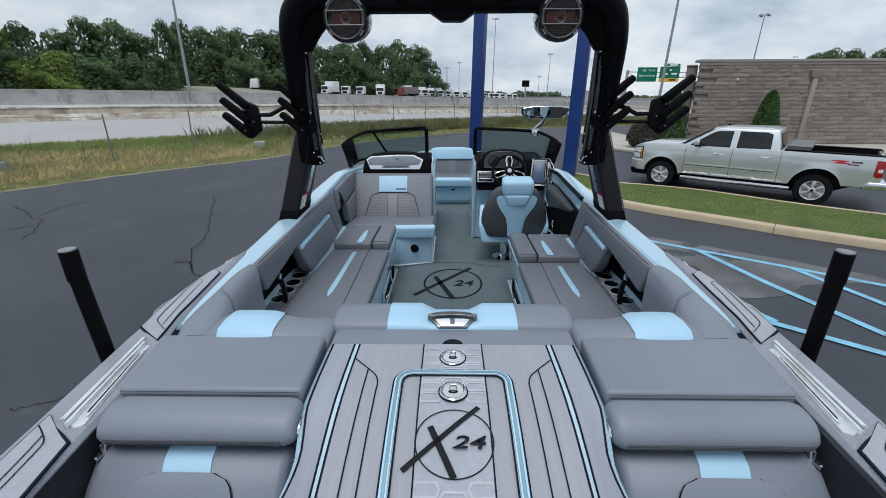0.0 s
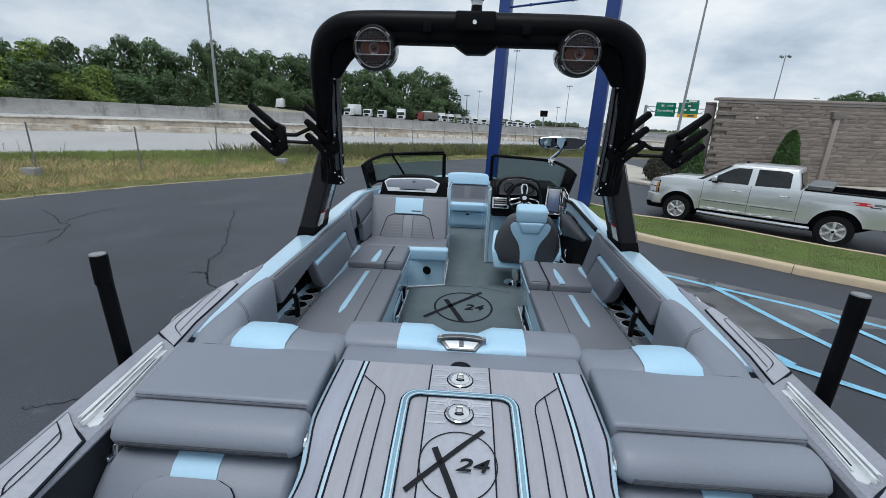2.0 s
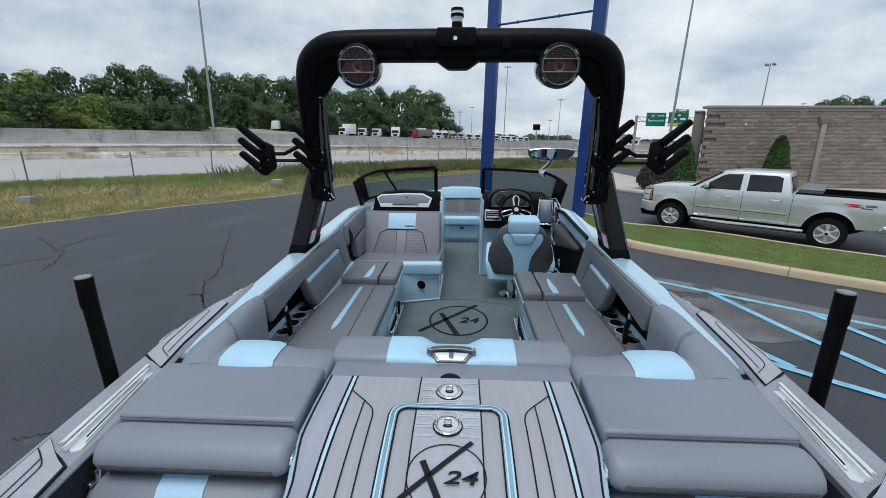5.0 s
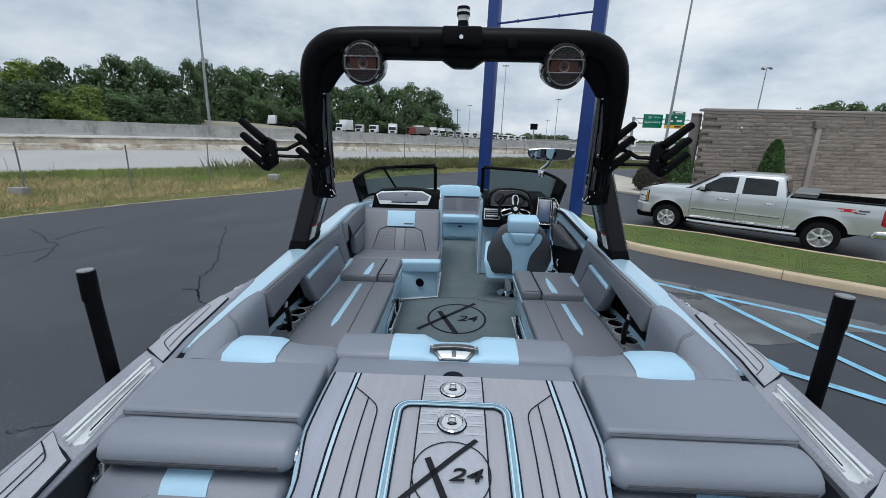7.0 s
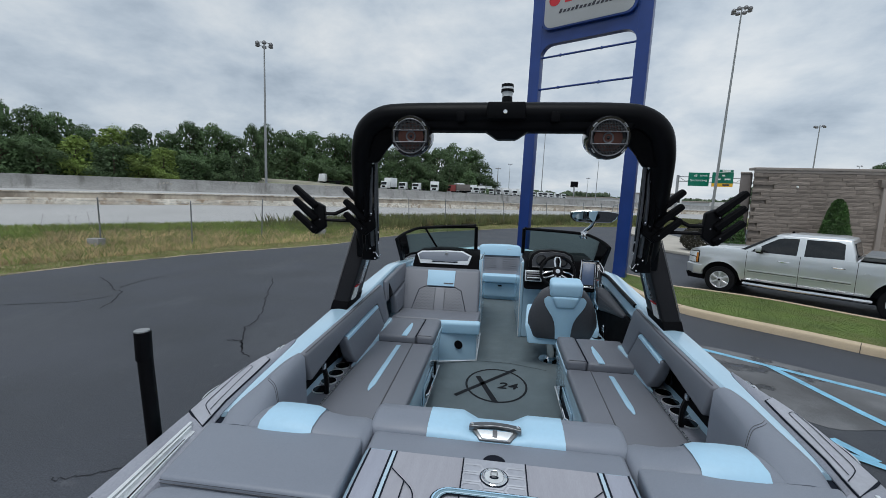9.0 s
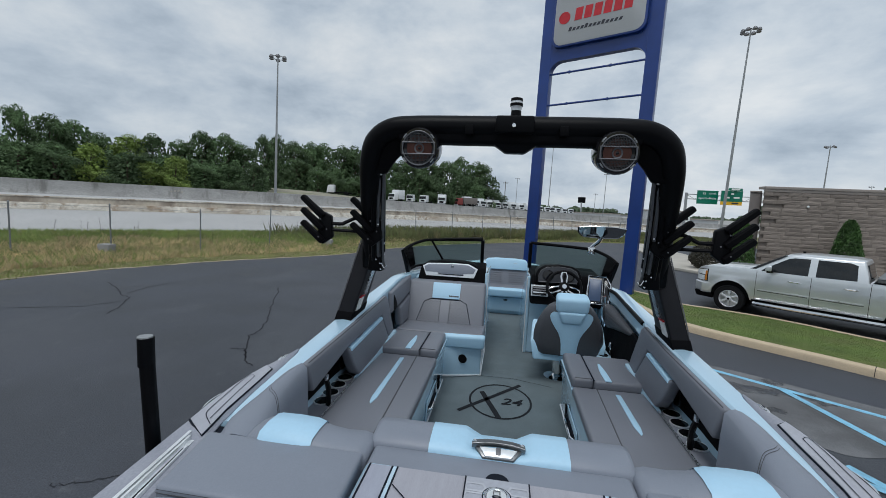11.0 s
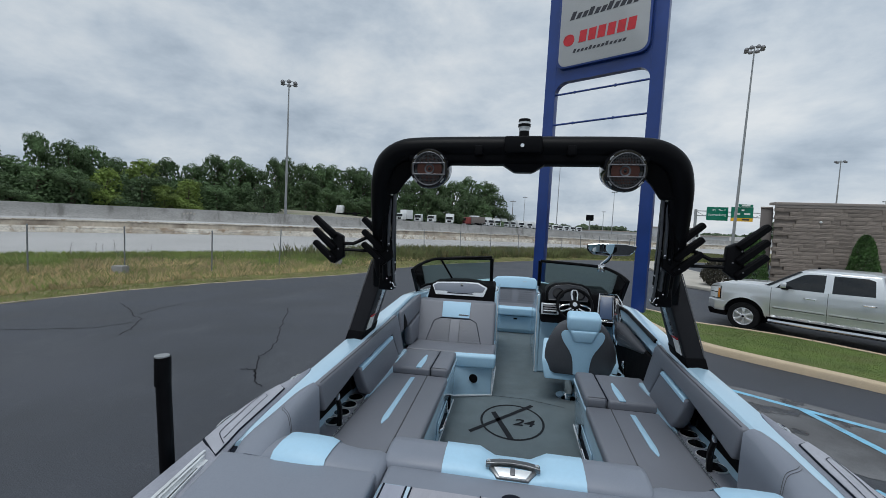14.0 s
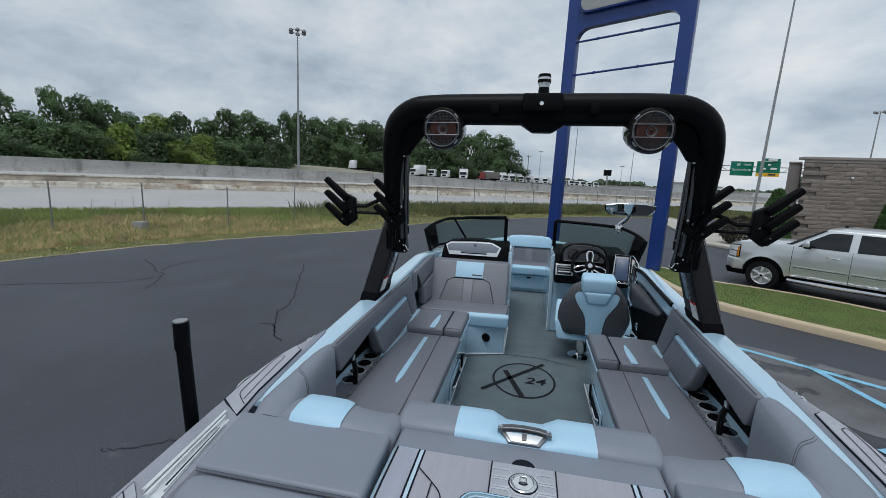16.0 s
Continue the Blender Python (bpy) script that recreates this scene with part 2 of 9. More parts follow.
M = dict(
    vinyl=mat("grey_vinyl", (0.208, 0.228, 0.272), 0.45, vary=0.05, scale=3, bump=0.12, bscale=350, fine=0.04, fscale=200),
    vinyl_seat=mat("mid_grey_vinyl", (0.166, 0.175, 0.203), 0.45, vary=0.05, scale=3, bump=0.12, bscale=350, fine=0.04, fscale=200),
    vinyl_dark=mat("charcoal_vinyl", (0.060, 0.062, 0.071), 0.45, vary=0.06, scale=4, bump=0.12, bscale=350),
    vinyl_blue=mat("light_blue_vinyl", (0.40, 0.61, 0.77), 0.45, fine=0.02, vary=0.015, scale=3, bump=0.1, bscale=350),
    piping=mat("seam_thread", (0.07, 0.072, 0.08), 0.6),
    gel_blue=mat("light_blue_gelcoat", (0.42, 0.595, 0.725), 0.16, fine=0.015, vary=0.02, scale=2, coat=0.5),
    gel_grey=mat("grey_gelcoat", (0.27, 0.28, 0.325), 0.4, vary=0.10, scale=3, coat=0.15, fine=0.12, fscale=120),
    gel_white=mat("white_gelcoat", (0.72, 0.75, 0.78), 0.2, vary=0.04, scale=3, coat=0.4),
    foam=mat("grey_deck_foam", (0.345, 0.345, 0.385), 0.75, vary=0.05, scale=5, bump=0.2, bscale=500, stretch=(12, 1, 1), fine=0.05, fscale=60),
    foam_silver=mat("silver_deck_foam", (0.325, 0.34, 0.405), 0.45, vary=0.07, scale=3, bump=0.15, bscale=400, stretch=(10, 1, 1)),
    foam_hex=mat("pale_hex_foam", (0.375, 0.39, 0.44), 0.75, vary=0.05, scale=6, bump=0.2, bscale=500),
    foam_line=mat("hex_line_foam", (0.46, 0.475, 0.52), 0.8),
    floor_foam=mat("cockpit_floor_foam", (0.122, 0.152, 0.165), 0.85, spec=0.25, vary=0.12, scale=7, bump=0.3, bscale=260, fine=0.14, fscale=240, second=(0.145, 0.170, 0.180), second_amt=0.4),
    groove=mat("black_groove", (0.010, 0.013, 0.021), 0.7, spec=0.1),
    black=mat("black_powder_coat", (0.004, 0.004, 0.005), 0.4, spec=0.09, vary=0.15, scale=5, bump=0.06, bscale=600),
    black_matte=mat("matte_black_plastic", (0.004, 0.004, 0.005), 0.65, spec=0.07, vary=0.2, scale=8, bump=0.1, bscale=300),
    black_gloss=mat("gloss_black_panel", (0.01, 0.01, 0.012), 0.08, vary=0.1),
    leg=mat("satin_black_casting", (0.011, 0.011, 0.014), 0.45, spec=0.22, vary=0.12, scale=5, bump=0.05, bscale=500),
    grille_dark=mat("dark_speaker_mesh", (0.05, 0.05, 0.053), 0.5, 0.3, vary=0.1),
    navy_panel=mat("textured_navy_panel", (0.022, 0.025, 0.032), 0.6, spec=0.3, vary=0.2, scale=8, bump=0.3, bscale=300),
    gunmetal=mat("gunmetal_mesh", (0.14, 0.14, 0.15), 0.45, 0.4, vary=0.1),
    gunmetal_bar=mat("dark_satin_steel", (0.20, 0.205, 0.21), 0.3, 0.9, vary=0.08, scale=10),
    steel_white=mat("bright_satin_steel", (0.80, 0.82, 0.83), 0.32, 0.55, vary=0.04, scale=6),
    pad_pale=mat("pale_step_foam", (0.37, 0.38, 0.425), 0.75, vary=0.06, scale=5, bump=0.2, bscale=500),
    strip_blue=mat("pale_blue_strip", (0.50, 0.64, 0.75), 0.2, vary=0.03, fine=0.02, coat=0.4),
    mirror=mat("mirror_silver", (0.30, 0.32, 0.33), 0.02, 1.0, vary=0.0, fine=0.0),
    chrome=mat("polished_steel", (0.78, 0.79, 0.8), 0.09, 1.0, vary=0.05, scale=10),
    alu=mat("brushed_aluminium", (0.62, 0.64, 0.66), 0.28, 1.0, vary=0.08, scale=10, stretch=(1, 12, 1)),
    trim_blue=mat("anodised_blue_trim", (0.33, 0.49, 0.57), 0.22, 0.5, vary=0.05, scale=5),
    logo=mat("dark_logo_foam", (0.016, 0.018, 0.022), 0.85, spec=0.15, bump=0.2, bscale=400),
    silver=mat("silver_dash_trim", (0.62, 0.64, 0.66), 0.25, 0.6, vary=0.05),
    screen=mat("dark_blue_screen", (0.04, 0.07, 0.14), 0.3, vary=0.1),
    cone=mat("copper_speaker_cone", (0.10, 0.035, 0.025), 0.35, 0.3),
    ws_glass=glass("smoked_glass", (0.56, 0.70, 0.67)),
    asphalt=streaked(streaked(mat("asphalt", (0.032, 0.036, 0.047), 0.62, spec=0.62, vary=0.28, scale=0.6, bump=0.7, bscale=55, fine=0.35, fscale=45, second=(0.049, 0.053, 0.066), second_amt=0.6, second_scale=0.3), (0.078, 0.083, 0.095), 0.5, 0.55, (1.0, 0.45, 1.0), 0.55, 0.72), (0.10, 0.105, 0.118), 0.45, 5.0, (1.0, 0.6, 1.0), 0.60, 0.70),
    asphalt_worn=mat("worn_asphalt", (0.135, 0.138, 0.145), 0.85, vary=0.3, scale=1.5, bump=0.5, bscale=70, fine=0.2, fscale=90, second=(0.07, 0.07, 0.073), second_amt=0.9, second_scale=0.7),
    crack=mat("crack_sealant", (0.030, 0.031, 0.036), 0.8, spec=0.1),
    paint_blue=mat("blue_road_paint", (0.22, 0.48, 0.66), 0.7, vary=0.15, scale=4, second=(0.12, 0.2, 0.26), second_amt=0.5, second_scale=5, fine=0.15, fscale=80),
    concrete=mat("kerb_concrete", (0.52, 0.415, 0.285), 0.85, vary=0.15, scale=1.5, bump=0.3, bscale=60, fine=0.12, second=(0.28, 0.24, 0.19), second_amt=0.5),
    slab=mat("pavement_concrete", (0.45, 0.42, 0.37), 0.85, vary=0.12, scale=0.8, bump=0.3, bscale=50),
    wall_old=streaked(mat("stained_concrete", (0.38, 0.33, 0.27), 0.9, vary=0.3, scale=0.6, bump=0.3, bscale=20, second=(0.13, 0.10, 0.075), second_amt=0.8, second_scale=0.5, stretch=(0.8, 0.8, 0.5), fine=0.2, fscale=4), (0.50, 0.44, 0.35), 0.85, 0.9, (1, 1, 0.8)),
    wall_cream=streaked(mat("whitewashed_concrete", (0.64, 0.60, 0.53), 0.9, vary=0.15, scale=0.5, bump=0.3, bscale=20, second=(0.30, 0.22, 0.15), second_amt=0.8, second_scale=0.35, stretch=(0.8, 0.8, 1.5), fine=0.15, fscale=4), (0.26, 0.18, 0.11), 0.8, 1.3, (1, 1, 0.9), 0.52, 0.64),
    wall_grey=streaked(mat("grey_concrete", (0.33, 0.325, 0.315), 0.9, vary=0.2, scale=0.5, second=(0.22, 0.215, 0.205), second_amt=0.7, second_scale=0.25, stretch=(1, 1, 3), fine=0.1, fscale=4), (0.14, 0.135, 0.125), 0.75, 0.8, (1, 1, 0.25), 0.53, 0.68),
    highway=mat("pale_concrete_road", (0.40, 0.395, 0.39), 0.85, vary=0.1, scale=0.15, fine=0.08, fscale=6, second=(0.34, 0.34, 0.34), second_amt=0.5, second_scale=0.06),
    soil=mat("grassy_ground", (0.21, 0.20, 0.09), 0.95, vary=0.35, scale=0.35, bump=0.6, bscale=20, fine=0.3, fscale=12, second=(0.30, 0.23, 0.11), second_amt=0.7, second_scale=0.25),
    soil_pale=mat("pale_lot_ground", (0.24, 0.225, 0.17), 0.95, vary=0.3, scale=0.2, bump=0.3, bscale=10, fine=0.2, fscale=4, second=(0.15, 0.17, 0.08), second_amt=0.7, second_scale=0.12),
    lawn=mat("mown_lawn", (0.092, 0.130, 0.029), 0.95, vary=0.3, scale=1.2, bump=0.3, bscale=60, fine=0.2, fscale=50, second=(0.17, 0.165, 0.06), second_amt=0.6, second_scale=0.8),
    mulch=mat("dark_mulch", (0.05, 0.03, 0.02), 0.95, vary=0.4, scale=6, bump=0.8, bscale=40),
    grass_dark=mat("low_grass_blades", (0.225, 0.26, 0.085), 0.75, vary=0.4, scale=1.1, fine=0.2, fscale=5),
    thatch=mat("dead_thatch", (0.40, 0.31, 0.19), 0.9, vary=0.35, scale=1.2, fine=0.2, fscale=5),
    lawn_blade=mat("lawn_blades", (0.108, 0.162, 0.033), 0.7, vary=0.35, scale=1.3, fine=0.2, fscale=5, second=(0.18, 0.165, 0.06), second_amt=0.6, second_scale=0.9),
    grass=mat("grass_blades", (0.235, 0.30, 0.085), 0.7, vary=0.35, scale=0.7, fine=0.2, fscale=5),
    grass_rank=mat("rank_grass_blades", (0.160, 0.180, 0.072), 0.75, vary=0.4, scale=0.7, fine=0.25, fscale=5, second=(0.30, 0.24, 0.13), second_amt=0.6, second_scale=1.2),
    sand=mat("sandy_soil", (0.36, 0.30, 0.22), 0.95, vary=0.3, scale=1.5, bump=0.5, bscale=40, fine=0.25, fscale=30, second=(0.16, 0.13, 0.08), second_amt=0.8, second_scale=0.8),
    hay=mat("dry_grass_blades", (0.62, 0.50, 0.285), 0.8, vary=0.3, scale=0.8, fine=0.2, fscale=5),
    galv=mat("galvanised_steel", (0.25, 0.26, 0.27), 0.5, 0.6, vary=0.15, scale=4),
    pole=mat("grey_pole_steel", (0.30, 0.31, 0.32), 0.5, 0.4, vary=0.1, scale=1),
    blue_steel=mat("blue_sign_paint", (0.010, 0.042, 0.215), 0.35, vary=0.12, scale=1.2, coat=0.2),
    sign_face=mat("pale_sign_face", (0.44, 0.45, 0.46), 0.35, vary=0.04, scale=1),
    red=mat("red_sign_vinyl", (0.55, 0.02, 0.03), 0.4),
    dark_letter=mat("dark_sign_vinyl", (0.03, 0.03, 0.04), 0.4),
    sign_green=mat("green_road_sign", (0.0, 0.16, 0.10), 0.45, vary=0.06),
    sign_yellow=mat("yellow_road_sign", (0.75, 0.42, 0.02), 0.45),
    sign_white=mat("white_sign_sheeting", (0.75, 0.77, 0.76), 0.45),
    block=mat("split_face_block", (0.262, 0.225, 0.196), 0.95, spec=0.2, vary=0.16, scale=2.5, bump=0.6, bscale=9, stretch=(0.6, 0.6, 2.0), fine=0.14, fscale=30, per=0.16),
    block_far=island(mat("split_face_block_run", (0.262, 0.225, 0.196), 0.95, spec=0.2, vary=0.16, scale=2.5, bump=0.6, bscale=9, stretch=(0.6, 0.6, 2.0), fine=0.14, fscale=30), 0.16),
    mortar=mat("block_mortar", (0.215, 0.185, 0.162), 0.95, vary=0.1),
    coping=mat("painted_coping", (0.33, 0.29, 0.26), 0.6, vary=0.06, scale=1),
    fascia=mat("brown_grey_pilaster", (0.17, 0.15, 0.14), 0.8, vary=0.1, scale=2),
    car_silver=mat("silver_car_paint", (0.68, 0.70, 0.715), 0.32, 0.6, vary=0.03, scale=2, fine=0.02, coat=0.8),
    car_white=mat("white_car_paint", (0.72, 0.73, 0.74), 0.3, vary=0.05, scale=2, coat=0.4),
    car_glass=mat("dark_car_glass", (0.012, 0.014, 0.016), 0.05, vary=0.1),
    toolbox=mat("dull_grey_metal", (0.15, 0.155, 0.16), 0.45, 0.3, vary=0.1),
    lorry_red=mat("faded_red_lorry_paint", (0.20, 0.035, 0.03), 0.5, vary=0.15, scale=2),
    tyre=mat("tyre_rubber", (0.009, 0.009, 0.010), 0.8, spec=0.15, vary=0.2),
    rim=mat("cast_wheel_alloy", (0.72, 0.73, 0.75), 0.3, 0.6),
    tail=mat("red_tail_lens", (0.35, 0.01, 0.015), 0.15),
    amber=mat("amber_lens", (0.55, 0.2, 0.03), 0.15),
    lens=mat("clear_lamp_lens", (0.74, 0.76, 0.78), 0.12, vary=0.12, scale=30),
    bark=mat("tree_bark", (0.09, 0.07, 0.05), 0.95, vary=0.3, scale=4, bump=0.6, bscale=12),
    leaf_a=mat("dark_foliage", (0.075, 0.122, 0.050), 0.85, vary=0.45, scale=0.35, fine=0.25, fscale=2.0, per=0.3),
    leaf_far=mat("distant_foliage", (0.075, 0.105, 0.058), 0.9, vary=0.4, scale=0.05, fine=0.25, fscale=0.5, per=0.2),
    leaf_b=mat("bright_foliage", (0.15, 0.21, 0.045), 0.85, vary=0.4, scale=0.35, fine=0.25, fscale=2.0, per=0.25),
    leaf_c=mat("cedar_foliage", (0.055, 0.115, 0.028), 0.7, vary=0.4, scale=3.0, fine=0.25, fscale=12),
    leaf_d=mat("burgundy_shrub", (0.05, 0.045, 0.03), 0.7, vary=0.5, scale=3.0, fine=0.25, fscale=12),
)


# ---- building helpers ----
def finish(ob, m, smooth=35):
    me = ob.data
    me.materials.append(m)
    if smooth:
        for p in me.polygons:
            p.use_smooth = True
        me.set_sharp_from_angle(angle=radians(smooth))
    return ob


def obj(name, bm, m, smooth=35):
    bmesh.ops.recalc_face_normals(bm, faces=bm.faces)
    me = bpy.data.meshes.new(name)
    bm.to_mesh(me)
    bm.free()
    return finish(new(name, me), m, smooth)


def part(name, bm, m, parent, label="", smooth=35):
    ob = obj(name, bm, m, smooth)
    ob.parent = parent
    ob.matrix_parent_inverse = parent.matrix_basis.inverted() if parent.parent is None else Matrix.Identity(4)
    return tagged(ob, label)


def thing(name, at, label, category, group="", turn=0.0, kind=""):
    ob = new(name)
    ob.empty_display_size = 0.2
    ob.matrix_basis = pose(*at, 0, 0, turn)
    return tagged(ob, label, category, group, kind)


def raw(name, verts, faces, m, smooth=0):
    me = bpy.data.meshes.new(name)
    me.from_pydata(verts, [], faces)
    return finish(new(name, me), m, smooth)


def prism(bottom, top, r=0.0, seg=3, bm=None):
    """A solid between two rings of points with the same count, its edges rounded by r."""
    b = bmesh.new()
    lo = [b.verts.new(p) for p in bottom]
    hi = [b.verts.new(p) for p in top]
    b.faces.new(lo[::-1]); b.faces.new(hi)
    for i in range(len(lo)):
        j = (i + 1) % len(lo)
        b.faces.new((lo[i], lo[j], hi[j], hi[i]))
    bmesh.ops.recalc_face_normals(b, faces=b.faces)
    if r:
        bmesh.ops.bevel(b, geom=list(b.edges), offset=r, segments=seg, profile=0.5, affect="EDGES", clamp_overlap=True)
    if bm is None:
        return b
    me = bpy.data.meshes.new("tmp")
    b.to_mesh(me); b.free()
    bm.from_mesh(me)
    bpy.data.meshes.remove(me)
    return bm


def box(x0, x1, y0, y1, z0, z1, r=0.0, seg=2, bm=None):
    q = [(x0, y0), (x1, y0), (x1, y1), (x0, y1)]
    return prism([(*p, z0) for p in q], [(*p, z1) for p in q], r, seg, bm)


def flat(poly, z0, z1, r=0.0, seg=2, bm=None):
    return prism([(*p, z0) for p in poly], [(*p, z1) for p in poly], r, seg, bm)


def tube(points, radius, sides=10, bm=None, closed=False):
    """A round bar along a line of points; radius may be a number or one a point."""
    b = bm or bmesh.new()
    pts = [Vector(p) for p in points]
    n = len(pts)
    rings = []
    up = Vector((0, 0, 1))
    prev = None
    for i, p in enumerate(pts):
        if closed:
            d = pts[(i + 1) % n] - pts[i - 1]
        else:
            d = pts[min(i + 1, n - 1)] - pts[max(i - 1, 0)]
        d.normalize()
        if prev is None:
            a = d.cross(up if abs(d.z) < 0.95 else Vector((1, 0, 0))).normalized()
        else:
            a = (prev - d * prev.dot(d)).normalized()
        prev = a
        c = d.cross(a)
        r = radius[i] if isinstance(radius, (list, tuple)) else radius
        rings.append([b.verts.new(p + (a * math.cos(2 * math.pi * k / sides) + c * math.sin(2 * math.pi * k / sides)) * r) for k in range(sides)])
    for i in range(n if closed else n - 1):
        q, s = rings[i], rings[(i + 1) % n]
        for k in range(sides):
            b.faces.new((q[k], q[(k + 1) % sides], s[(k + 1) % sides], s[k]))
    if not closed:
        b.faces.new(rings[0][::-1]); b.faces.new(rings[-1])
    return b


def spline(points, steps=8):
    """A smooth line through points."""
    p = [Vector(q) for q in points]
    out = []
    for i in range(len(p) - 1):
        a, b, c, d = p[max(i - 1, 0)], p[i], p[i + 1], p[min(i + 2, len(p) - 1)]
        for k in range(steps):
            t = k / steps
            out.append(0.5 * (2 * b + (c - a) * t + (2 * a - 5 * b + 4 * c - d) * t * t + (3 * b - a - 3 * c + d) * t ** 3))
    out.append(p[-1])
    return out


def loft(rings, close_ring=False, caps=False, bm=None):
    """Skin between rings of points."""
    b = bm or bmesh.new()
    rs = [[b.verts.new(p) for p in r] for r in rings]
    for q, s in zip(rs, rs[1:]):
        m = len(q)
        for k in range(m if close_ring else m - 1):
            b.faces.new((q[k], q[(k + 1) % m], s[(k + 1) % m], s[k]))
    if caps:
        b.faces.new(rs[0][::-1]); b.faces.new(rs[-1])
    return b


def lathe(profile, m, sides=24, bm=None):
    """Turn a profile of (radius, height) about z and place it by the matrix m."""
    b = bm or bmesh.new()
    rings = [[b.verts.new(m @ Vector((r * math.cos(2 * math.pi * k / sides), r * math.sin(2 * math.pi * k / sides), z))) for k in range(sides)] for r, z in profile]
    for q, s in zip(rings, rings[1:]):
        for k in range(sides):
            b.faces.new((q[k], q[(k + 1) % sides], s[(k + 1) % sides], s[k]))
    b.faces.new(rings[0][::-1]); b.faces.new(rings[-1])
    return b


def ribbon(points, width, z=None, lift=0.004, bm=None):
    """A flat band of the given width along a line of (x, y) or (x, y, z) points, lying up."""
    b = bm or bmesh.new()
    pts = [Vector((p[0], p[1], p[2] if len(p) > 2 else z)) for p in points]
    rows = []
    for i, p in enumerate(pts):
        d = pts[min(i + 1, len(pts) - 1)] - pts[max(i - 1, 0)]
        s = Vector((d.y, -d.x, 0)).normalized() * width / 2
        rows.append((b.verts.new(p + s + Vector((0, 0, lift))), b.verts.new(p - s + Vector((0, 0, lift)))))
    for (a, c), (d, e) in zip(rows, rows[1:]):
        b.faces.new((a, d, e, c))
    return b


def text_mesh(body, size, m, name, parent, depth=0.004, shear=0.0, label="", align="CENTER", bold=0.0):
    cu = bpy.data.curves.new(name, "FONT")
    cu.body, cu.size, cu.extrude, cu.shear = body, size, depth / 2, shear
    cu.align_x, cu.align_y = align, "CENTER"
    cu.offset = size * bold
    cu.resolution_u = 3
    tmp = bpy.data.objects.new("tmp_text", cu)
    me = bpy.data.meshes.new_from_object(tmp)
    bpy.data.objects.remove(tmp)
    ob = finish(new(name, me), m, 0)
    return tagged(ob, label)


# ---- the site: ground, car park, highway ----
HEAD = radians(45.0)
ALONG, ACROSS = Vector((math.sin(HEAD), math.cos(HEAD), 0)), Vector((-math.cos(HEAD), math.sin(HEAD), 0))


def fall(s):
    """Height of the near carriageway's far edge, which drops away along the road."""
    if s < 0:
        return 1.1 - 0.002 * s
    if s < 61:
        return 1.1 - 0.004 * s - 0.0002 * s * s
    return max(-2.2, 0.112 - 0.02 * (s - 61))


def road_pt(s, d, dz=0.0):
    p = ALONG * s + ACROSS * d
    return (p.x, p.y, fall(s) + dz)


S_STEPS = [-420, -250, -150, -100, -70, -50, -35, -20, -8, 4, 14, 24, 34, 44, 54, 64, 76, 90, 110, 140, 180, 240, 330, 600]


def road_strip(profile):
    return loft([[road_pt(s, d, dz) for d, dz in profile] for s in S_STEPS])


def rise_from(s):
    """Where the bank up to the road begins; the car park reaches closer to the road further along."""
    return float(np.interp(s, [9, 16, 26, 34], [20.2, 23.4, 24.2, 23.6]))


def bank(x, y):
    """Ground height: flat under the car park, rising to the road shoulder."""
    p = Vector((x, y, 0))
    d, s = p.dot(ACROSS), p.dot(ALONG)
    d0 = rise_from(s)
    k = min(1.0, max(0.0, (d - d0) / (26.8 - d0)))
    k = k * k * (3 - 2 * k)
    return max(0.0, fall(s) - 0.5) * k + min(0.0, fall(s) - 0.5) * k


def make_ground():
    xs = [-3000, -600, -200, -120, -90, -70, -55] + [-45 + i for i in range(76)] + [34, 40, 50, 65, 90, 120, 200, 600, 3000]
    ys = [-3000, -600, -100, -40, -20, -8] + [i for i in range(76)] + [80, 90, 105, 125, 160, 200, 320, 700, 3500]
    verts, faces = [], []
    for y in ys:
        for x in xs:
            p = Vector((x, y, 0)); d = p.dot(ACROSS)
            verts.append((x, y, (bank(x, y) if d < 27.2 else fall(p.dot(ALONG)) - 0.9) - 0.03))
    n = len(xs)
    for j in range(len(ys) - 1):
        for i in range(n - 1):
            faces.append((j * n + i, j * n + i + 1, (j + 1) * n + i + 1, (j + 1) * n + i))
    g = raw("ground", verts, faces, M["soil"], 60)
    return tagged(g, "uneven grassy ground with dry patches", "ground", kind="structure")


make_ground()

EDGE = spline([(-40, -30), (-22, -6), (-16.5, 5), (-14.0, 12.0), (-13.3, 13.3), (-12.1, 15.5), (-10.2, 17.9), (-8.3, 20.6), (-6.9, 24.6), (-4.6, 28.6), (-1.0, 32.6), (2.2, 35.7), (5.4, 38.3), (9.0, 40.0), (18, 43), (30, 45), (60, 50)], 6)
lot = [(p.x + 0.12 * math.sin(i * 1.7), p.y + 0.1 * math.sin(i * 2.3)) for i, p in enumerate(EDGE)] + [(70, 48), (70, -40), (-40, -40)]
b = bmesh.new()
b.faces.new([b.verts.new((x, y, 0)) for x, y in lot])
tagged(obj("road", b, M["asphalt"], 0), "dark asphalt of a boat dealer's car park", "asphalt", kind="structure")

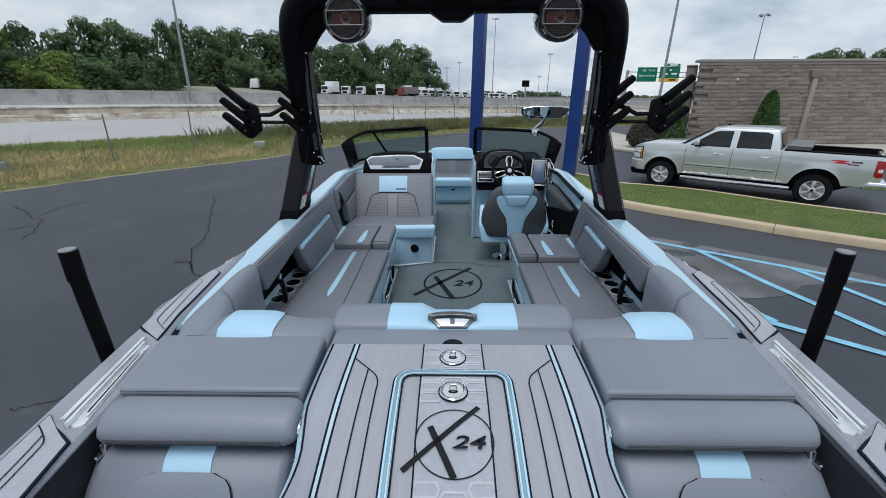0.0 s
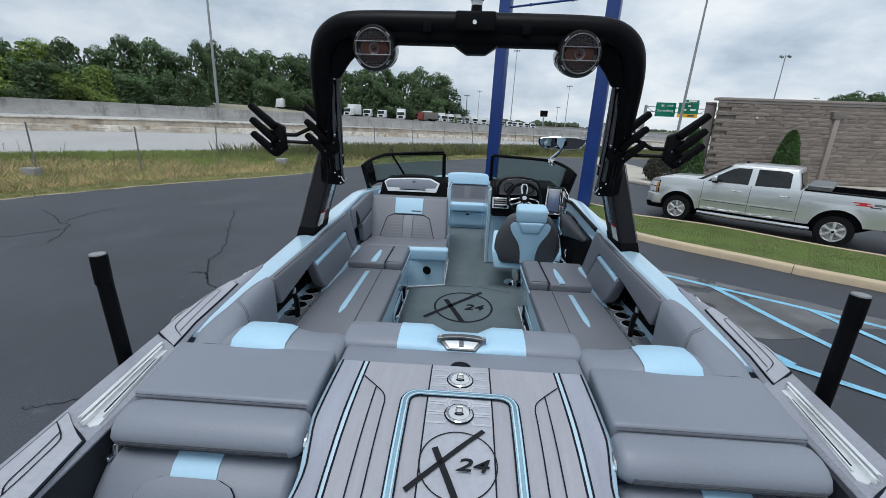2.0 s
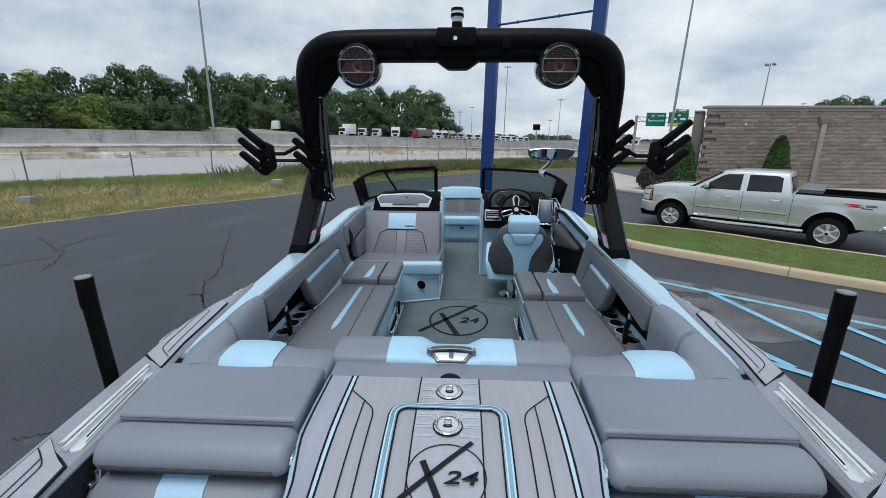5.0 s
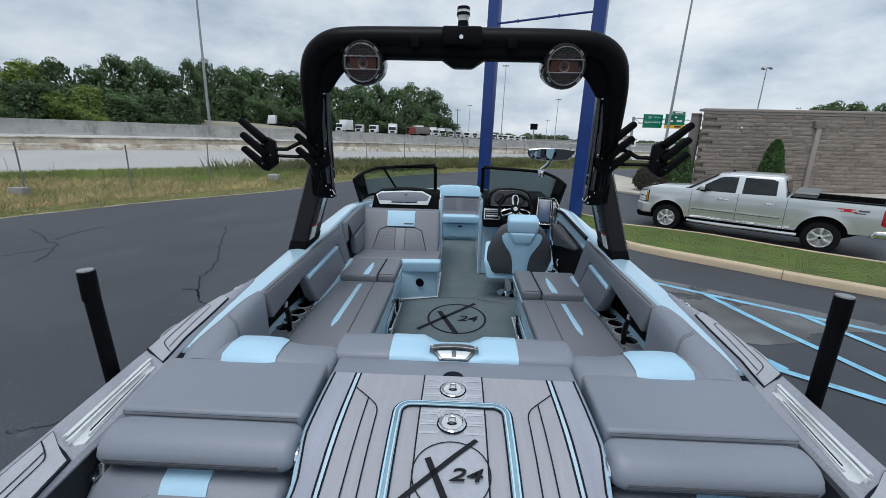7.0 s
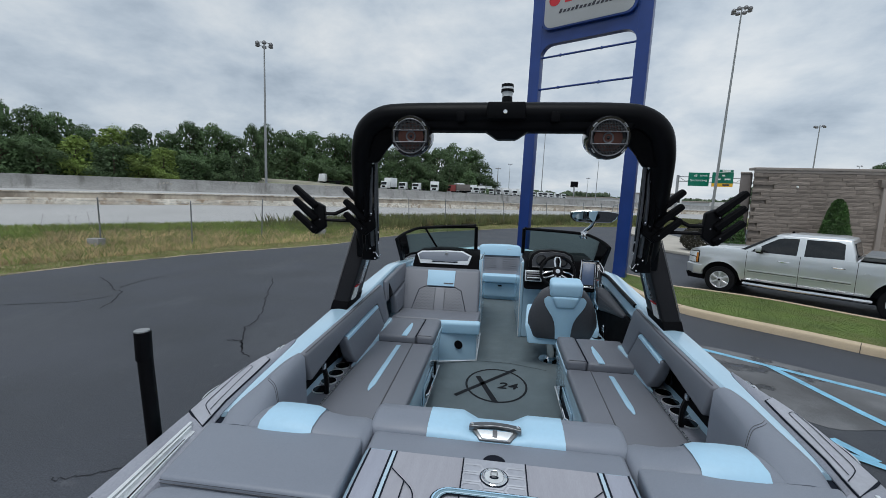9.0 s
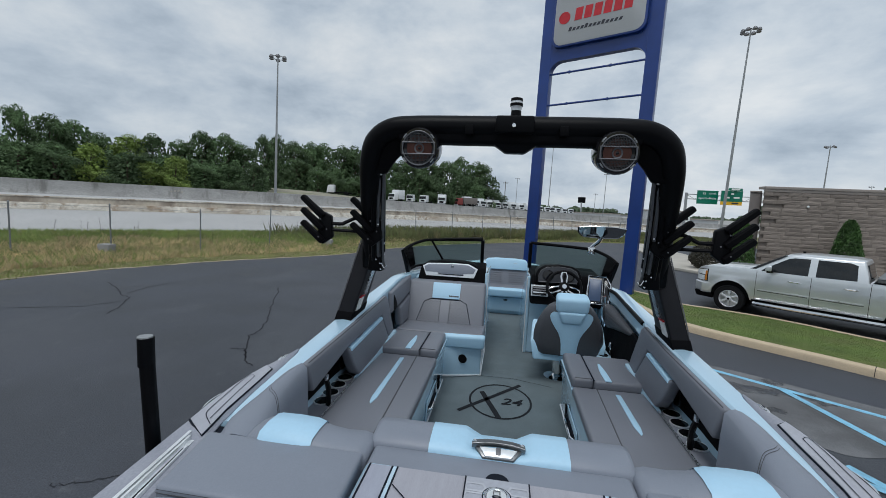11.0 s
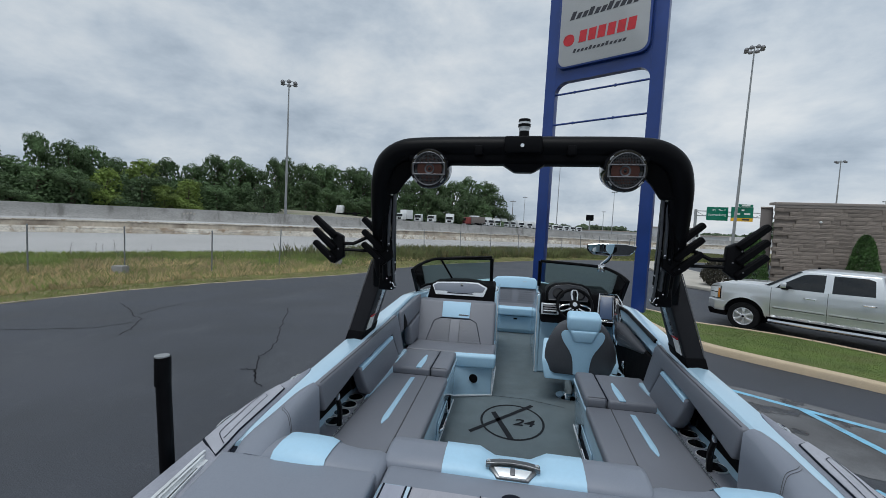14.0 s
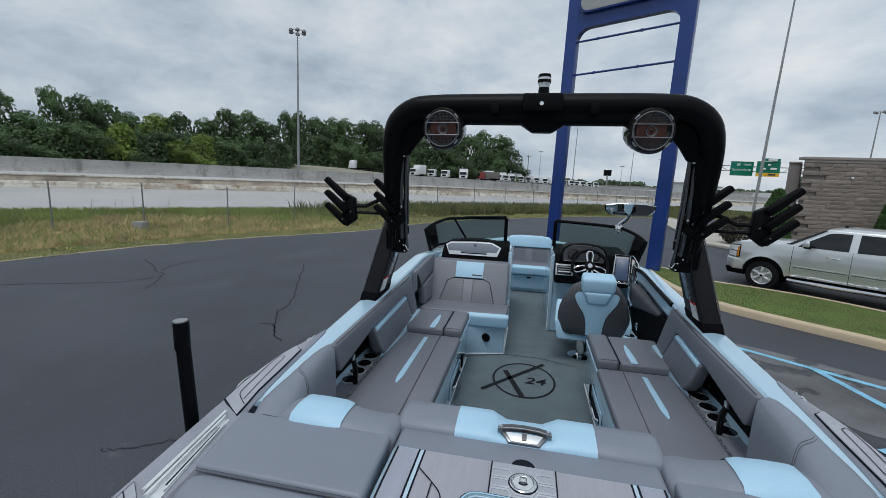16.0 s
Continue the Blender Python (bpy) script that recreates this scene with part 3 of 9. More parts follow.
# asphalt cracks
CRACKS = [
    [(-11.84, 10.77), (-10.79, 10.16), (-10.09, 9.58), (-9.69, 9.41), (-9.37, 9.02), (-8.97, 8.41), (-8.79, 8.0)],
    [(-10.12, 9.75), (-10.24, 10.63), (-10.16, 11.37)], [(-9.88, 8.3), (-9.69, 8.6), (-9.51, 9.01)],
    [(-6.85, 11.82), (-6.12, 10.31), (-5.61, 9.26), (-5.21, 8.52), (-4.98, 7.87), (-4.97, 7.48), (-4.66, 6.94), (-4.28, 6.38), (-4.01, 6.14)],
    [(-4.83, 6.76), (-4.63, 6.83), (-4.32, 6.43)], [(-4.13, 3.13), (-3.89, 3.21), (-3.66, 3.37), (-3.44, 3.5)],
    [(-13.5, 6.5), (-11.5, 7.6), (-9.88, 8.3)],
]
rc = random.Random(5)
b = bmesh.new()
for line in CRACKS:
    pts = []
    for (x0, y0), (x1, y1) in zip(line, line[1:]):
        for k in range(6):
            t = k / 6
            pts.append((x0 + (x1 - x0) * t + rc.uniform(-.035, .035), y0 + (y1 - y0) * t + rc.uniform(-.035, .035)))
    pts.append(line[-1])
    ribbon(pts, 0.026 if line[0][0] < -4.5 else 0.012, 0.0, 0.005, b)
tagged(obj("crack_pattern", b, M["crack"], 0), "dark tar-filled cracks in the asphalt", "crack", kind="stuff")

# worn pale patch and blue hatching by the kerb
b = bmesh.new()
patch = [(3.5, 8.55), (4.15, 8.2), (4.75, 7.82), (5.4, 7.32), (5.95, 6.95), (6.3, 6.62), (6.9, 6.25), (8.2, 5.5), (8.0, 5.1), (6.9, 5.75), (6.3, 6.0), (5.8, 5.97), (5.3, 5.88), (5.12, 5.66), (4.6, 5.52), (4.15, 5.5), (3.85, 5.9), (3.7, 6.7), (3.5, 7.5)]
b.faces.new([b.verts.new((p.x, p.y, 0.004)) for p in spline([(*q, 0) for q in patch + patch[:1]], 3)[:-1]])
tagged(obj("asphalt_patch", b, ragged(M["asphalt_worn"], (5.5, 6.6, 0), 3.4), 0), "pale worn patch of asphalt", "asphalt", kind="structure")
HATCH = [((3.70, 8.20), (9.6, 3.55)), ((4.62, 7.47), (4.90, 5.92)), ((4.90, 5.92), (5.25, 4.50)), ((5.70, 6.60), (6.15, 4.6)), ((3.62, 5.18), (5.6, 3.45)), ((3.98, 5.22), (4.14, 4.80))]
for i_, ((x0, y0), (x1, y1)) in enumerate(HATCH):
    b = ribbon([(x0 + (x1 - x0) * k / 8, y0 + (y1 - y0) * k / 8) for k in range(9)], 0.12, 0.0, 0.008 + 0.002 * i_)
    tagged(obj("painted_line", b, M["paint_blue"], 0), "worn light blue painted parking line on asphalt", "painted line", "parking lines")

# grass island with kerb
KERB = [(13.0, 3.6), (7.93, 7.57), (6.89, 8.38), (6.24, 8.98), (4.95, 10.12), (4.35, 10.85), (3.95, 11.8), (3.75, 13.2), (3.85, 14.6), (4.3, 15.2), (4.9, 14.6), (5.3, 13.5), (6.2, 13.0), (7.45, 12.2), (8.68, 10.85), (9.9, 9.75), (15.0, 5.6)]
line = spline([(*q, 0) for q in KERB], 6)


def offset_line(pts, d):
    out = []
    for i, p in enumerate(pts):
        t = pts[min(i + 1, len(pts) - 1)] - pts[max(i - 1, 0)]
        out.append(p + Vector((t.y, -t.x, 0)).normalized() * d)
    return out


inner = offset_line(line, 0.23)
KERB_PROFILE = [(0.0, -0.05), (0.012, 0.06), (0.028, 0.122), (0.036, 0.139), (0.050, 0.150), (0.068, 0.155), (0.23, 0.157), (0.23, 0.02)]
rows = []
for p, q in zip(line, inner):
    n_ = (q - p).normalized()
    rows.append([p + n_ * d + Vector((0, 0, z)) for d, z in KERB_PROFILE])
tagged(obj("kerb", loft(rows), M["concrete"], 28), "weathered tan concrete kerb round a grass island", "kerb", kind="structure")
# joints in the kerb, about every three metres
b = bmesh.new()
far = [0.0]
for p, q in zip(line, line[1:]):
    far.append(far[-1] + (q - p).length)
at = far[min(range(len(line)), key=lambda i: (line[i] - Vector((6.79, 8.50, 0))).length)] % 3.2
while at < far[-1]:
    i = min(range(len(far) - 1), key=lambda k: abs(far[k] - at))
    k = min(max((at - far[i]) / (far[i + 1] - far[i]), 0.0), 1.0)
    p, q = line[i].lerp(line[i + 1], k), inner[i].lerp(inner[i + 1], k)
    n_ = (q - p).normalized()
    t_ = Vector((-n_.y, n_.x, 0)) * 0.005
    rr_ = [p + n_ * (d - 0.003) + Vector((0, 0, z + 0.002)) for d, z in KERB_PROFILE[:-1]]
    loft([[r - t_ for r in rr_], [r + t_ for r in rr_]], bm=b)
    at += 3.2
tagged(obj("kerb_joint", b, M["crack"], 0), "dark joints between kerb stones", "kerb", kind="structure")
b = bmesh.new()
b.faces.new([b.verts.new((p.x, p.y, 0.145)) for p in inner])
tagged(obj("island_lawn", b, M["lawn"], 0), "mown green lawn on the kerbed island", "lawn", kind="structure")


def blades(name, spots, m, label, lo, hi, wide, seed, lean=0.35):
    """Grass: one thin bent blade of two triangles at each spot."""
    r = np.random.RandomState(seed)
    n = len(spots)
    sp = np.asarray(spots)
    h = r.uniform(lo, hi, n)
    a = r.uniform(0, 2 * np.pi, n)
    la, lm = r.uniform(0, 2 * np.pi, n), r.uniform(0, lean, n) * h
    w = wide * r.uniform(0.6, 1.3, n)
    dx, dy = np.cos(a) * w, np.sin(a) * w
    v = np.empty((n, 4, 3))
    v[:, 0] = sp + np.stack([dx, dy, np.zeros(n)], 1)
    v[:, 1] = sp - np.stack([dx, dy, np.zeros(n)], 1)
    mid = sp + np.stack([np.cos(la) * lm * 0.3, np.sin(la) * lm * 0.3, h * 0.55], 1)
    v[:, 2] = mid + np.stack([dx, dy, np.zeros(n)], 1) * 0.8
    v[:, 3] = sp + np.stack([np.cos(la) * lm, np.sin(la) * lm, h], 1)
    f = np.array([[0, 1, 2], [2, 1, 3]])[None] + (np.arange(n) * 4)[:, None, None]
    ob = raw(name, v.reshape(-1, 3).tolist(), f.reshape(-1, 3).tolist(), m)
    return tagged(ob, label, "grass", kind="stuff")


def inside(poly, x, y):
    c = False
    for i in range(len(poly)):
        (x0, y0), (x1, y1) = poly[i - 1][:2], poly[i][:2]
        if (y0 > y) != (y1 > y) and x < (x1 - x0) * (y - y0) / (y1 - y0) + x0:
            c = not c
    return c


rg = random.Random(11)
island = [(p.x, p.y) for p in inner]
spots = []
while len(spots) < 60000:
    x, y = rg.uniform(3.8, 13), rg.uniform(4.5, 15)
    if inside(island, x, y):
        spots.append((x, y, 0.14))
blades("lawn_grass", spots, M["lawn_blade"], "short mown grass blades on the kerbed island", 0.010, 0.026, 0.005, 3, 1.1)

# verge between car park and highway: a low green fringe, a straw band, then tall green grass
edge_xy = np.array([(p.x, p.y) for p in EDGE])
gr = np.random.RandomState(12)
NV = 430000
vs, vd = gr.uniform(-15, 58, NV), gr.uniform(15.5, 27.0, NV)
vx, vy = ALONG.x * vs + ACROSS.x * vd, ALONG.y * vs + ACROSS.y * vd
near = np.full(NV, 1e9)
for (ax, ay), (bx, by) in zip(edge_xy, edge_xy[1:]):
    ux, uy = bx - ax, by - ay
    k = np.clip(((vx - ax) * ux + (vy - ay) * uy) / (ux * ux + uy * uy), 0, 1)
    near = np.minimum(near, np.hypot(vx - ax - k * ux, vy - ay - k * uy))
crossings = np.zeros(NV, bool)
for (ax, ay), (bx, by) in zip(lot, lot[1:] + lot[:1]):
    if ay != by:
        crossings ^= ((ay > vy) != (by > vy)) & (vx < (bx - ax) * (vy - ay) / (by - ay) + ax)
waves = 0.55 * np.sin(vx * 0.9 + 1.3 * np.sin(vy * 0.6)) * np.cos(vy * 0.7 + vx * 0.3) + 0.35 * np.sin(vx * 2.3 + vy * 1.7) + 0.25 * np.sin(vy * 3.9 - vx * 3.1)
keep = ~crossings & (vy > 3)
vx, vy, vs, vd, near, waves = (q[keep] for q in (vx, vy, vs, vd, near, waves))
foot_d = np.interp(vs, [9, 16, 26, 34], [20.2, 23.4, 24.2, 23.6])
lift_k = np.clip((vd - foot_d) / (26.8 - foot_d), 0, 1)
lift_k = lift_k * lift_k * (3 - 2 * lift_k)
vz = np.array([fall(q) - 0.5 for q in vs]) * lift_k - 0.03
chance = gr.uniform(0, 1, len(vx))
fringe = near < 1.5 + 0.35 * waves
straw_end = np.interp(vs, [-4, 0, 5, 10, 20], [6.4, 5.6, 3.9, 2.4, 1.7]) + 0.8 * waves
straw = ~fringe & (near < straw_end)
green = ~fringe & ~straw
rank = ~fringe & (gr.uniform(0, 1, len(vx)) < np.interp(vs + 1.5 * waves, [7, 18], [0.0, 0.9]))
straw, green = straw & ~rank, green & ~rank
spots_of = lambda q: np.stack([vx[q], vy[q], vz[q]], 1)
blades("verge_grass", spots_of(fringe & (chance < 0.62)), M["grass_dark"], "low green grass along the asphalt edge", 0.03, 0.10, 0.010, 4, 0.9)
blades("verge_thatch", spots_of(fringe & (chance >= 0.62)), M["thatch"], "flattened brown thatch along the asphalt edge", 0.02, 0.07, 0.009, 14, 1.4)
blades("dry_grass", spots_of((straw & (chance < 0.68)) | (green & (chance < 0.12))), M["hay"], "straw-coloured dry tall grass under the fence", 0.08, 0.30, 0.006, 5, 1.0)
blades("dead_stalks", spots_of(straw & (chance >= 0.68) & (chance < 0.76)), M["thatch"], "brown dead stalks among the dry grass", 0.06, 0.34, 0.006, 15, 0.6)
blades("tall_grass", spots_of((green & (chance >= 0.12)) | (straw & (chance >= 0.76))), M["grass"], "tall green grass on the highway bank", 0.10, 0.36, 0.007, 6, 0.7)

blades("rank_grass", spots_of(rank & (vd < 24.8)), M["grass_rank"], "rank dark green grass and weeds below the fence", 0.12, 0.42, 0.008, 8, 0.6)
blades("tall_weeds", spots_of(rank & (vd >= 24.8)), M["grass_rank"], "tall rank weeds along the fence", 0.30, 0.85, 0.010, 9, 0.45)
b = ribbon([(p.x + 0.05 * math.sin(i * 1.9), p.y + 0.12 + 0.05 * math.sin(i * 2.7)) for i, p in enumerate(EDGE) if -16 < p.x < 30], 0.20, 0.0, 0.007)
tagged(obj("soil_edge", b, M["sand"], 0), "strip of bare sandy soil along the asphalt edge", "soil", kind="structure")

# tall weeds with dark seed heads standing above the verge
rw = random.Random(63)
b = bmesh.new()
for _ in range(110):
    s_ = rw.uniform(-4, 34)
    d_ = rw.uniform(22.6, 26.2)
    p = ALONG * s_ + ACROSS * d_
    if noise.noise(Vector((s_ * 0.35, d_ * 0.4, 7))) < 0.02 or p.y < 6:
        continue
    z_ = bank(p.x, p.y)
    h_ = rw.uniform(0.45, 0.95)
    lx_, ly_ = rw.uniform(-0.12, 0.12), rw.uniform(-0.12, 0.12)
    tube([(p.x, p.y, z_ - 0.05), (p.x + lx_ * 0.4, p.y + ly_ * 0.4, z_ + h_ * 0.6), (p.x + lx_, p.y + ly_, z_ + h_)], [0.008, 0.006, 0.003], 4, b)
    for k in range(9):
        f_ = 0.45 + 0.06 * k
        a_ = rw.uniform(0, 6.28)
        r_ = 0.10 * (1.15 - f_ * 0.7)
        o_ = Vector((p.x + lx_ * f_, p.y + ly_ * f_, z_ + h_ * f_))
        e_ = o_ + Vector((math.cos(a_) * r_, math.sin(a_) * r_, rw.uniform(0.02, 0.08)))
        w_ = Vector((-math.sin(a_), math.cos(a_), 0)) * 0.018
        m_ = (o_ + e_) / 2
        b.faces.new([b.verts.new(q) for q in (o_, m_ + w_, e_, m_ - w_)])
tagged(obj("tall_weeds", b, M["leaf_d"], 0), "tall dark weeds standing above the verge grass", "weeds", kind="stuff")

# highway
tagged(obj("highway_near", road_strip([(26.6, -0.8), (26.9, -0.53), (27.1, -0.5), (43.8, 0.0)]), M["highway"], 60), "pale concrete near carriageway", "road", kind="structure")
tagged(obj("retaining_wall", road_strip([(43.8, -0.2), (43.85, 0.0), (44.0, 0.50), (44.1, 0.51)]), M["wall_cream"], 30), "whitewashed foot of the wall between the carriageways", "wall", kind="structure")
tagged(obj("retaining_wall", road_strip([(44.09, 0.50), (44.1, 0.53), (44.2, 0.93), (44.22, 0.94)]), M["wall_old"], 30), "brown-stained concrete wall between the carriageways", "wall", kind="structure")
tagged(obj("wall_coping", road_strip([(44.14, 0.93), (44.14, 1.02), (44.5, 1.03), (44.6, 0.9)]), M["wall_cream"], 30), "pale concrete coping on the wall", "wall", kind="structure")
tagged(obj("highway_far", road_strip([(44.5, 0.96), (62.0, 0.98)]), M["highway"], 60), "pale concrete far carriageway", "road", kind="structure")
tagged(obj("barrier_wall", road_strip([(61.9, 0.9), (62.0, 1.05), (62.25, 1.5), (62.35, 2.5), (62.7, 2.52), (62.8, 1.0)]), M["wall_grey"], 30), "long grey concrete barrier along the highway", "wall", kind="structure")
tagged(obj("highway_beyond", road_strip([(62.8, 1.75), (76.0, 1.75), (86.0, 2.7), (110.0, 3.1), (260.0, 3.4)]), M["wall_grey"], 60), "grey paved lot beyond the highway barrier", "road", kind="structure")

rows = []
for s_ in (-10, 0, 10, 20, 28, 34, 40, 45, 50, 56, 62):
    up_ = float(np.interp(s_, [-10, 40, 56], [1.05, 1.05, 0.0]))
    rows.append([road_pt(s_, d_, z_ + up_ * k_) for d_, z_, k_ in ((84, 2.45, 0.0), (88, 2.85, 0.25), (94, 2.95, 0.45), (101, 3.05, 0.72), (112, 3.15, 1.1), (130, 3.2, 1.6), (175, 3.3, 2.4))])
tagged(obj("far_slope", loft(rows), M["soil_pale"], 60), "pale grassy slope of the far lorry lot", "ground", kind="structure")


# pale scrawls on the far barrier, too worn to read
for s0_, z0_, n_ in ((3.35, 2.86, 4), (11.1, 3.2, 4), (24.5, 2.95, 5)):
    for k in range(n_):
        s_ = s0_ + 0.38 * k
        zb_ = z0_ + 0.06 * ((k * 7) % 3)
        b = bmesh.new()
        q_ = [(s_, zb_), (s_ + 0.24, zb_ + 0.05), (s_ + 0.28, zb_ + 0.22), (s_ + 0.07, zb_ + 0.26)]
        lo_ = [ALONG * a_ + ACROSS * (62.31 - (h_ - fall(a_) - 2.0) * 0.1 - 0.06) + Vector((0, 0, h_)) for a_, h_ in q_]
        b.faces.new([b.verts.new(p) for p in lo_])
        tagged(obj("paint_mark", b, M["slab"], 0), "faded pale paint mark on the highway barrier", "paint mark", "paint marks")


# ---- fence ----
FENCE = [(-23.9, 8.97), (-21.06, 11.12), (-18.82, 13.26), (-16.65, 15.37), (-13.78, 17.07), (-12.22, 20.08), (-10.73, 23.05)]
FENCE += [((s_ - 25.6) * 0.7071, (s_ + 25.6) * 0.7071) for s_ in (12.9, 16.4, 19.7, 22.9, 26.2, 29.1, 31.9, 34.8, 37.9, 41.1, 44.4, 47.8)]


def make_post():
    t = thing("fence_post", (0, 0, 0), "slim galvanised chain-link fence post", "fence post", "fence posts")
    part("pipe", tube([(0, 0, -0.1), (0, 0, 1.98)], 0.028, 8), M["galv"], t)
    part("cap", lathe([(0.034, 1.95), (0.036, 1.99), (0.02, 2.03), (0.002, 2.04)], Matrix(), 10), M["galv"], t)
    return t


post0 = None
for i, (x, y) in enumerate(FENCE):
    lean = (rg.uniform(-2, 2), rg.uniform(-3, 2))
    m_ = pose(x, y, bank(x, y), lean[0], lean[1], 0)
    if post0 is None:
        post0 = make_post(); post0.matrix_basis = m_
    else:
        copy_thing(post0, m_)
# leaf post base block
for x, y in ((-16.6, 15.2), (-10.0, 22.4)):
    b = box(x - 0.28, x + 0.28, y - 0.25, y + 0.1, -0.05, 0.36 + bank(x, y), 0.03)
    tagged(obj("concrete_block", b, M["wall_grey"]), "weathered concrete block in the grass at a fence post", "block")


def make_mesh_fence():
    verts, faces = [], []

    def wire(p, q, r):
        d = (q - p).normalized()
        a = d.orthogonal().normalized(); c = d.cross(a)
        i = len(verts)
        for o in (p, q):
            for k in range(3):
                verts.append(tuple(o + (a * math.cos(k * 2.094) + c * math.sin(k * 2.094)) * r))
        for k in range(3):
            faces.append((i + k, i + (k + 1) % 3, i + 3 + (k + 1) % 3, i + 3 + k))

    for (x0, y0), (x1, y1) in zip(FENCE, FENCE[1:]):
        a, c = Vector((x0, y0, bank(x0, y0))), Vector((x1, y1, bank(x1, y1)))
        ln = (c - a).length
        h = 1.86
        wire(a + Vector((0, 0, 1.9)), c + Vector((0, 0, 1.9)), 0.006)
        wire(a + Vector((0, 0, 0.08)), c + Vector((0, 0, 0.08)), 0.004)
        k, step = -h, 0.11
        while k < ln:
            for sgn in (1, -1):
                u0, u1 = k, k + h
                z0, z1 = (0.04, h + 0.04) if sgn > 0 else (h + 0.04, 0.04)
                t0, t1 = max(u0, 0), min(u1, ln)
                if t1 - t0 > 0.02:
                    f0, f1 = (t0 - u0) / h, (t1 - u0) / h
                    wire(a + (c - a) * (t0 / ln) + Vector((0, 0, z0 + (z1 - z0) * f0)), a + (c - a) * (t1 / ln) + Vector((0, 0, z0 + (z1 - z0) * f1)), 0.0016)
            k += step
    return tagged(raw("chain_link", verts, faces, M["galv"]), "grey chain-link wire mesh fence", "fence", kind="stuff")


make_mesh_fence()


# ---- trees ----
def tree_meshes(seed):
    """Trunk and crown of one tree, 12 m high and about 8 m wide: leafy domes spread over an uneven crown."""
    r = random.Random(seed)
    b = tube([(0, 0, -0.5), (0.1, 0, 2.0), (0.0, 0.15, 4.5), (0.2, 0.1, 8.0), (0.1, 0.0, 10.5)], [0.3, 0.24, 0.19, 0.1, 0.03], 7)
    domes = [(Vector((0.2, 0.1, 10.8)), 1.25)]

    def half_width(h):
        return 4.0 * math.sqrt(max(0.03, 1 - ((h - 0.38) / 0.66) ** 2))
    for i in range(52):
        a = 2.4 * i + r.uniform(-0.5, 0.5)
        h = 0.08 + 0.84 * ((i * 0.618) % 1.0)
        wide = half_width(h) * r.uniform(0.55, 0.92) * (1 + 0.16 * math.sin(a * 2 + seed))
        c = Vector((math.cos(a) * wide, math.sin(a) * wide, 11.6 * h - 0.2))
        domes.append((c, r.uniform(0.85, 1.6) * (1.0 if h < 0.8 else 0.8)))
        if i % 4 == 0:
            tube([(0, 0, max(1.5, c.z - 2.5)), tuple(c * 0.55 + Vector((0, 0, c.z * 0.3))), tuple(c)], [0.09, 0.06, 0.02], 5, b)
    verts, faces = [], []

    def leaf(p, n, s):
        u = Matrix.Rotation(r.uniform(0, 6.283), 3, n) @ n.orthogonal().normalized()
        w = n.cross(u)
        i = len(verts)
        verts.extend([tuple(p - u * s), tuple(p + w * s * 0.6 - n * s * 0.2), tuple(p + u * s), tuple(p - w * s * 0.6 - n * s * 0.2)])
        faces.extend([(i, i + 1, i + 2), (i, i + 2, i + 3)])
    for c, rad in domes:
        flat_ = r.uniform(0.6, 0.85)
        for _ in range(int(125 * rad * rad) + 25):
            n = Vector((r.gauss(0, 1), r.gauss(0, 1), r.gauss(0.3, 0.9))).normalized()
            d = n * rad * r.uniform(0.70, 1.0) * (r.uniform(1.05, 1.3) if r.random() < 0.13 else 1.0)
            n = (n + Vector((r.gauss(0, 0.35), r.gauss(0, 0.35), r.gauss(0.25, 0.35)))).normalized()
            leaf(c + Vector((d.x, d.y, d.z * flat_)), n, r.uniform(0.07, 0.18))
    # the dim inside of the crown
    for _ in range(900):
        h = r.uniform(0.03, 0.92)
        q, a = half_width(h) * math.sqrt(r.random()) * 0.78, r.uniform(0, 6.283)
        leaf(Vector((q * math.cos(a), q * math.sin(a), 11.6 * h)), Vector((r.gauss(0, 1), r.gauss(0, 1), r.gauss(0, 0.6))).normalized(), r.uniform(0.25, 0.5))
    return b, verts, faces


def make_tree(seed, leaf, label):
    t = thing("tree", (0, 0, -50), label, "tree", "roadside trees")
    t.matrix_basis = Matrix.Identity(4)
    b, v, f = tree_meshes(seed)
    part("trunk", b, M["bark"], t)
    cr_ = raw("crown", v, f, leaf)
    cr_.parent = t
    return t


# the wood's skyline: bearing and height above the eye, in degrees
SKYLINE_A = [-70, -64, -60, -57.5, -56, -54.6, -53.5, -52, -50.4, -48, -45, -43.5, -42.7, -40.7, -39.3, -38, -36, -35, -33.5, -32, -30.4, -29, -26, -22, -19, -16.4, -14.1, -11.4, -10.2, -9.5, -8.8, -7, -5.5, -3.8, -2.8, -2.2]
SKYLINE_E = [7.0, 6.6, 6.4, 6.6, 4.9, 7.2, 7.6, 7.1, 6.9, 5.9, 6.1, 6.5, 5.6, 6.1, 7.2, 7.6, 7.0, 6.0, 6.6, 7.7, 7.9, 7.2, 7.1, 7.2, 6.8, 6.1, 5.8, 7.0, 5.4, 4.6, 5.9, 6.5, 6.5, 5.8, 4.6, 2.4]
rt = random.Random(21)
dark_trees = [make_tree(31 + k, M["leaf_a"], "leafy dark green roadside tree in full summer crown") for k in range(4)]
bright_trees = [make_tree(41 + k, M["leaf_b"], "leafy bright green roadside tree in full summer crown") for k in range(2)]


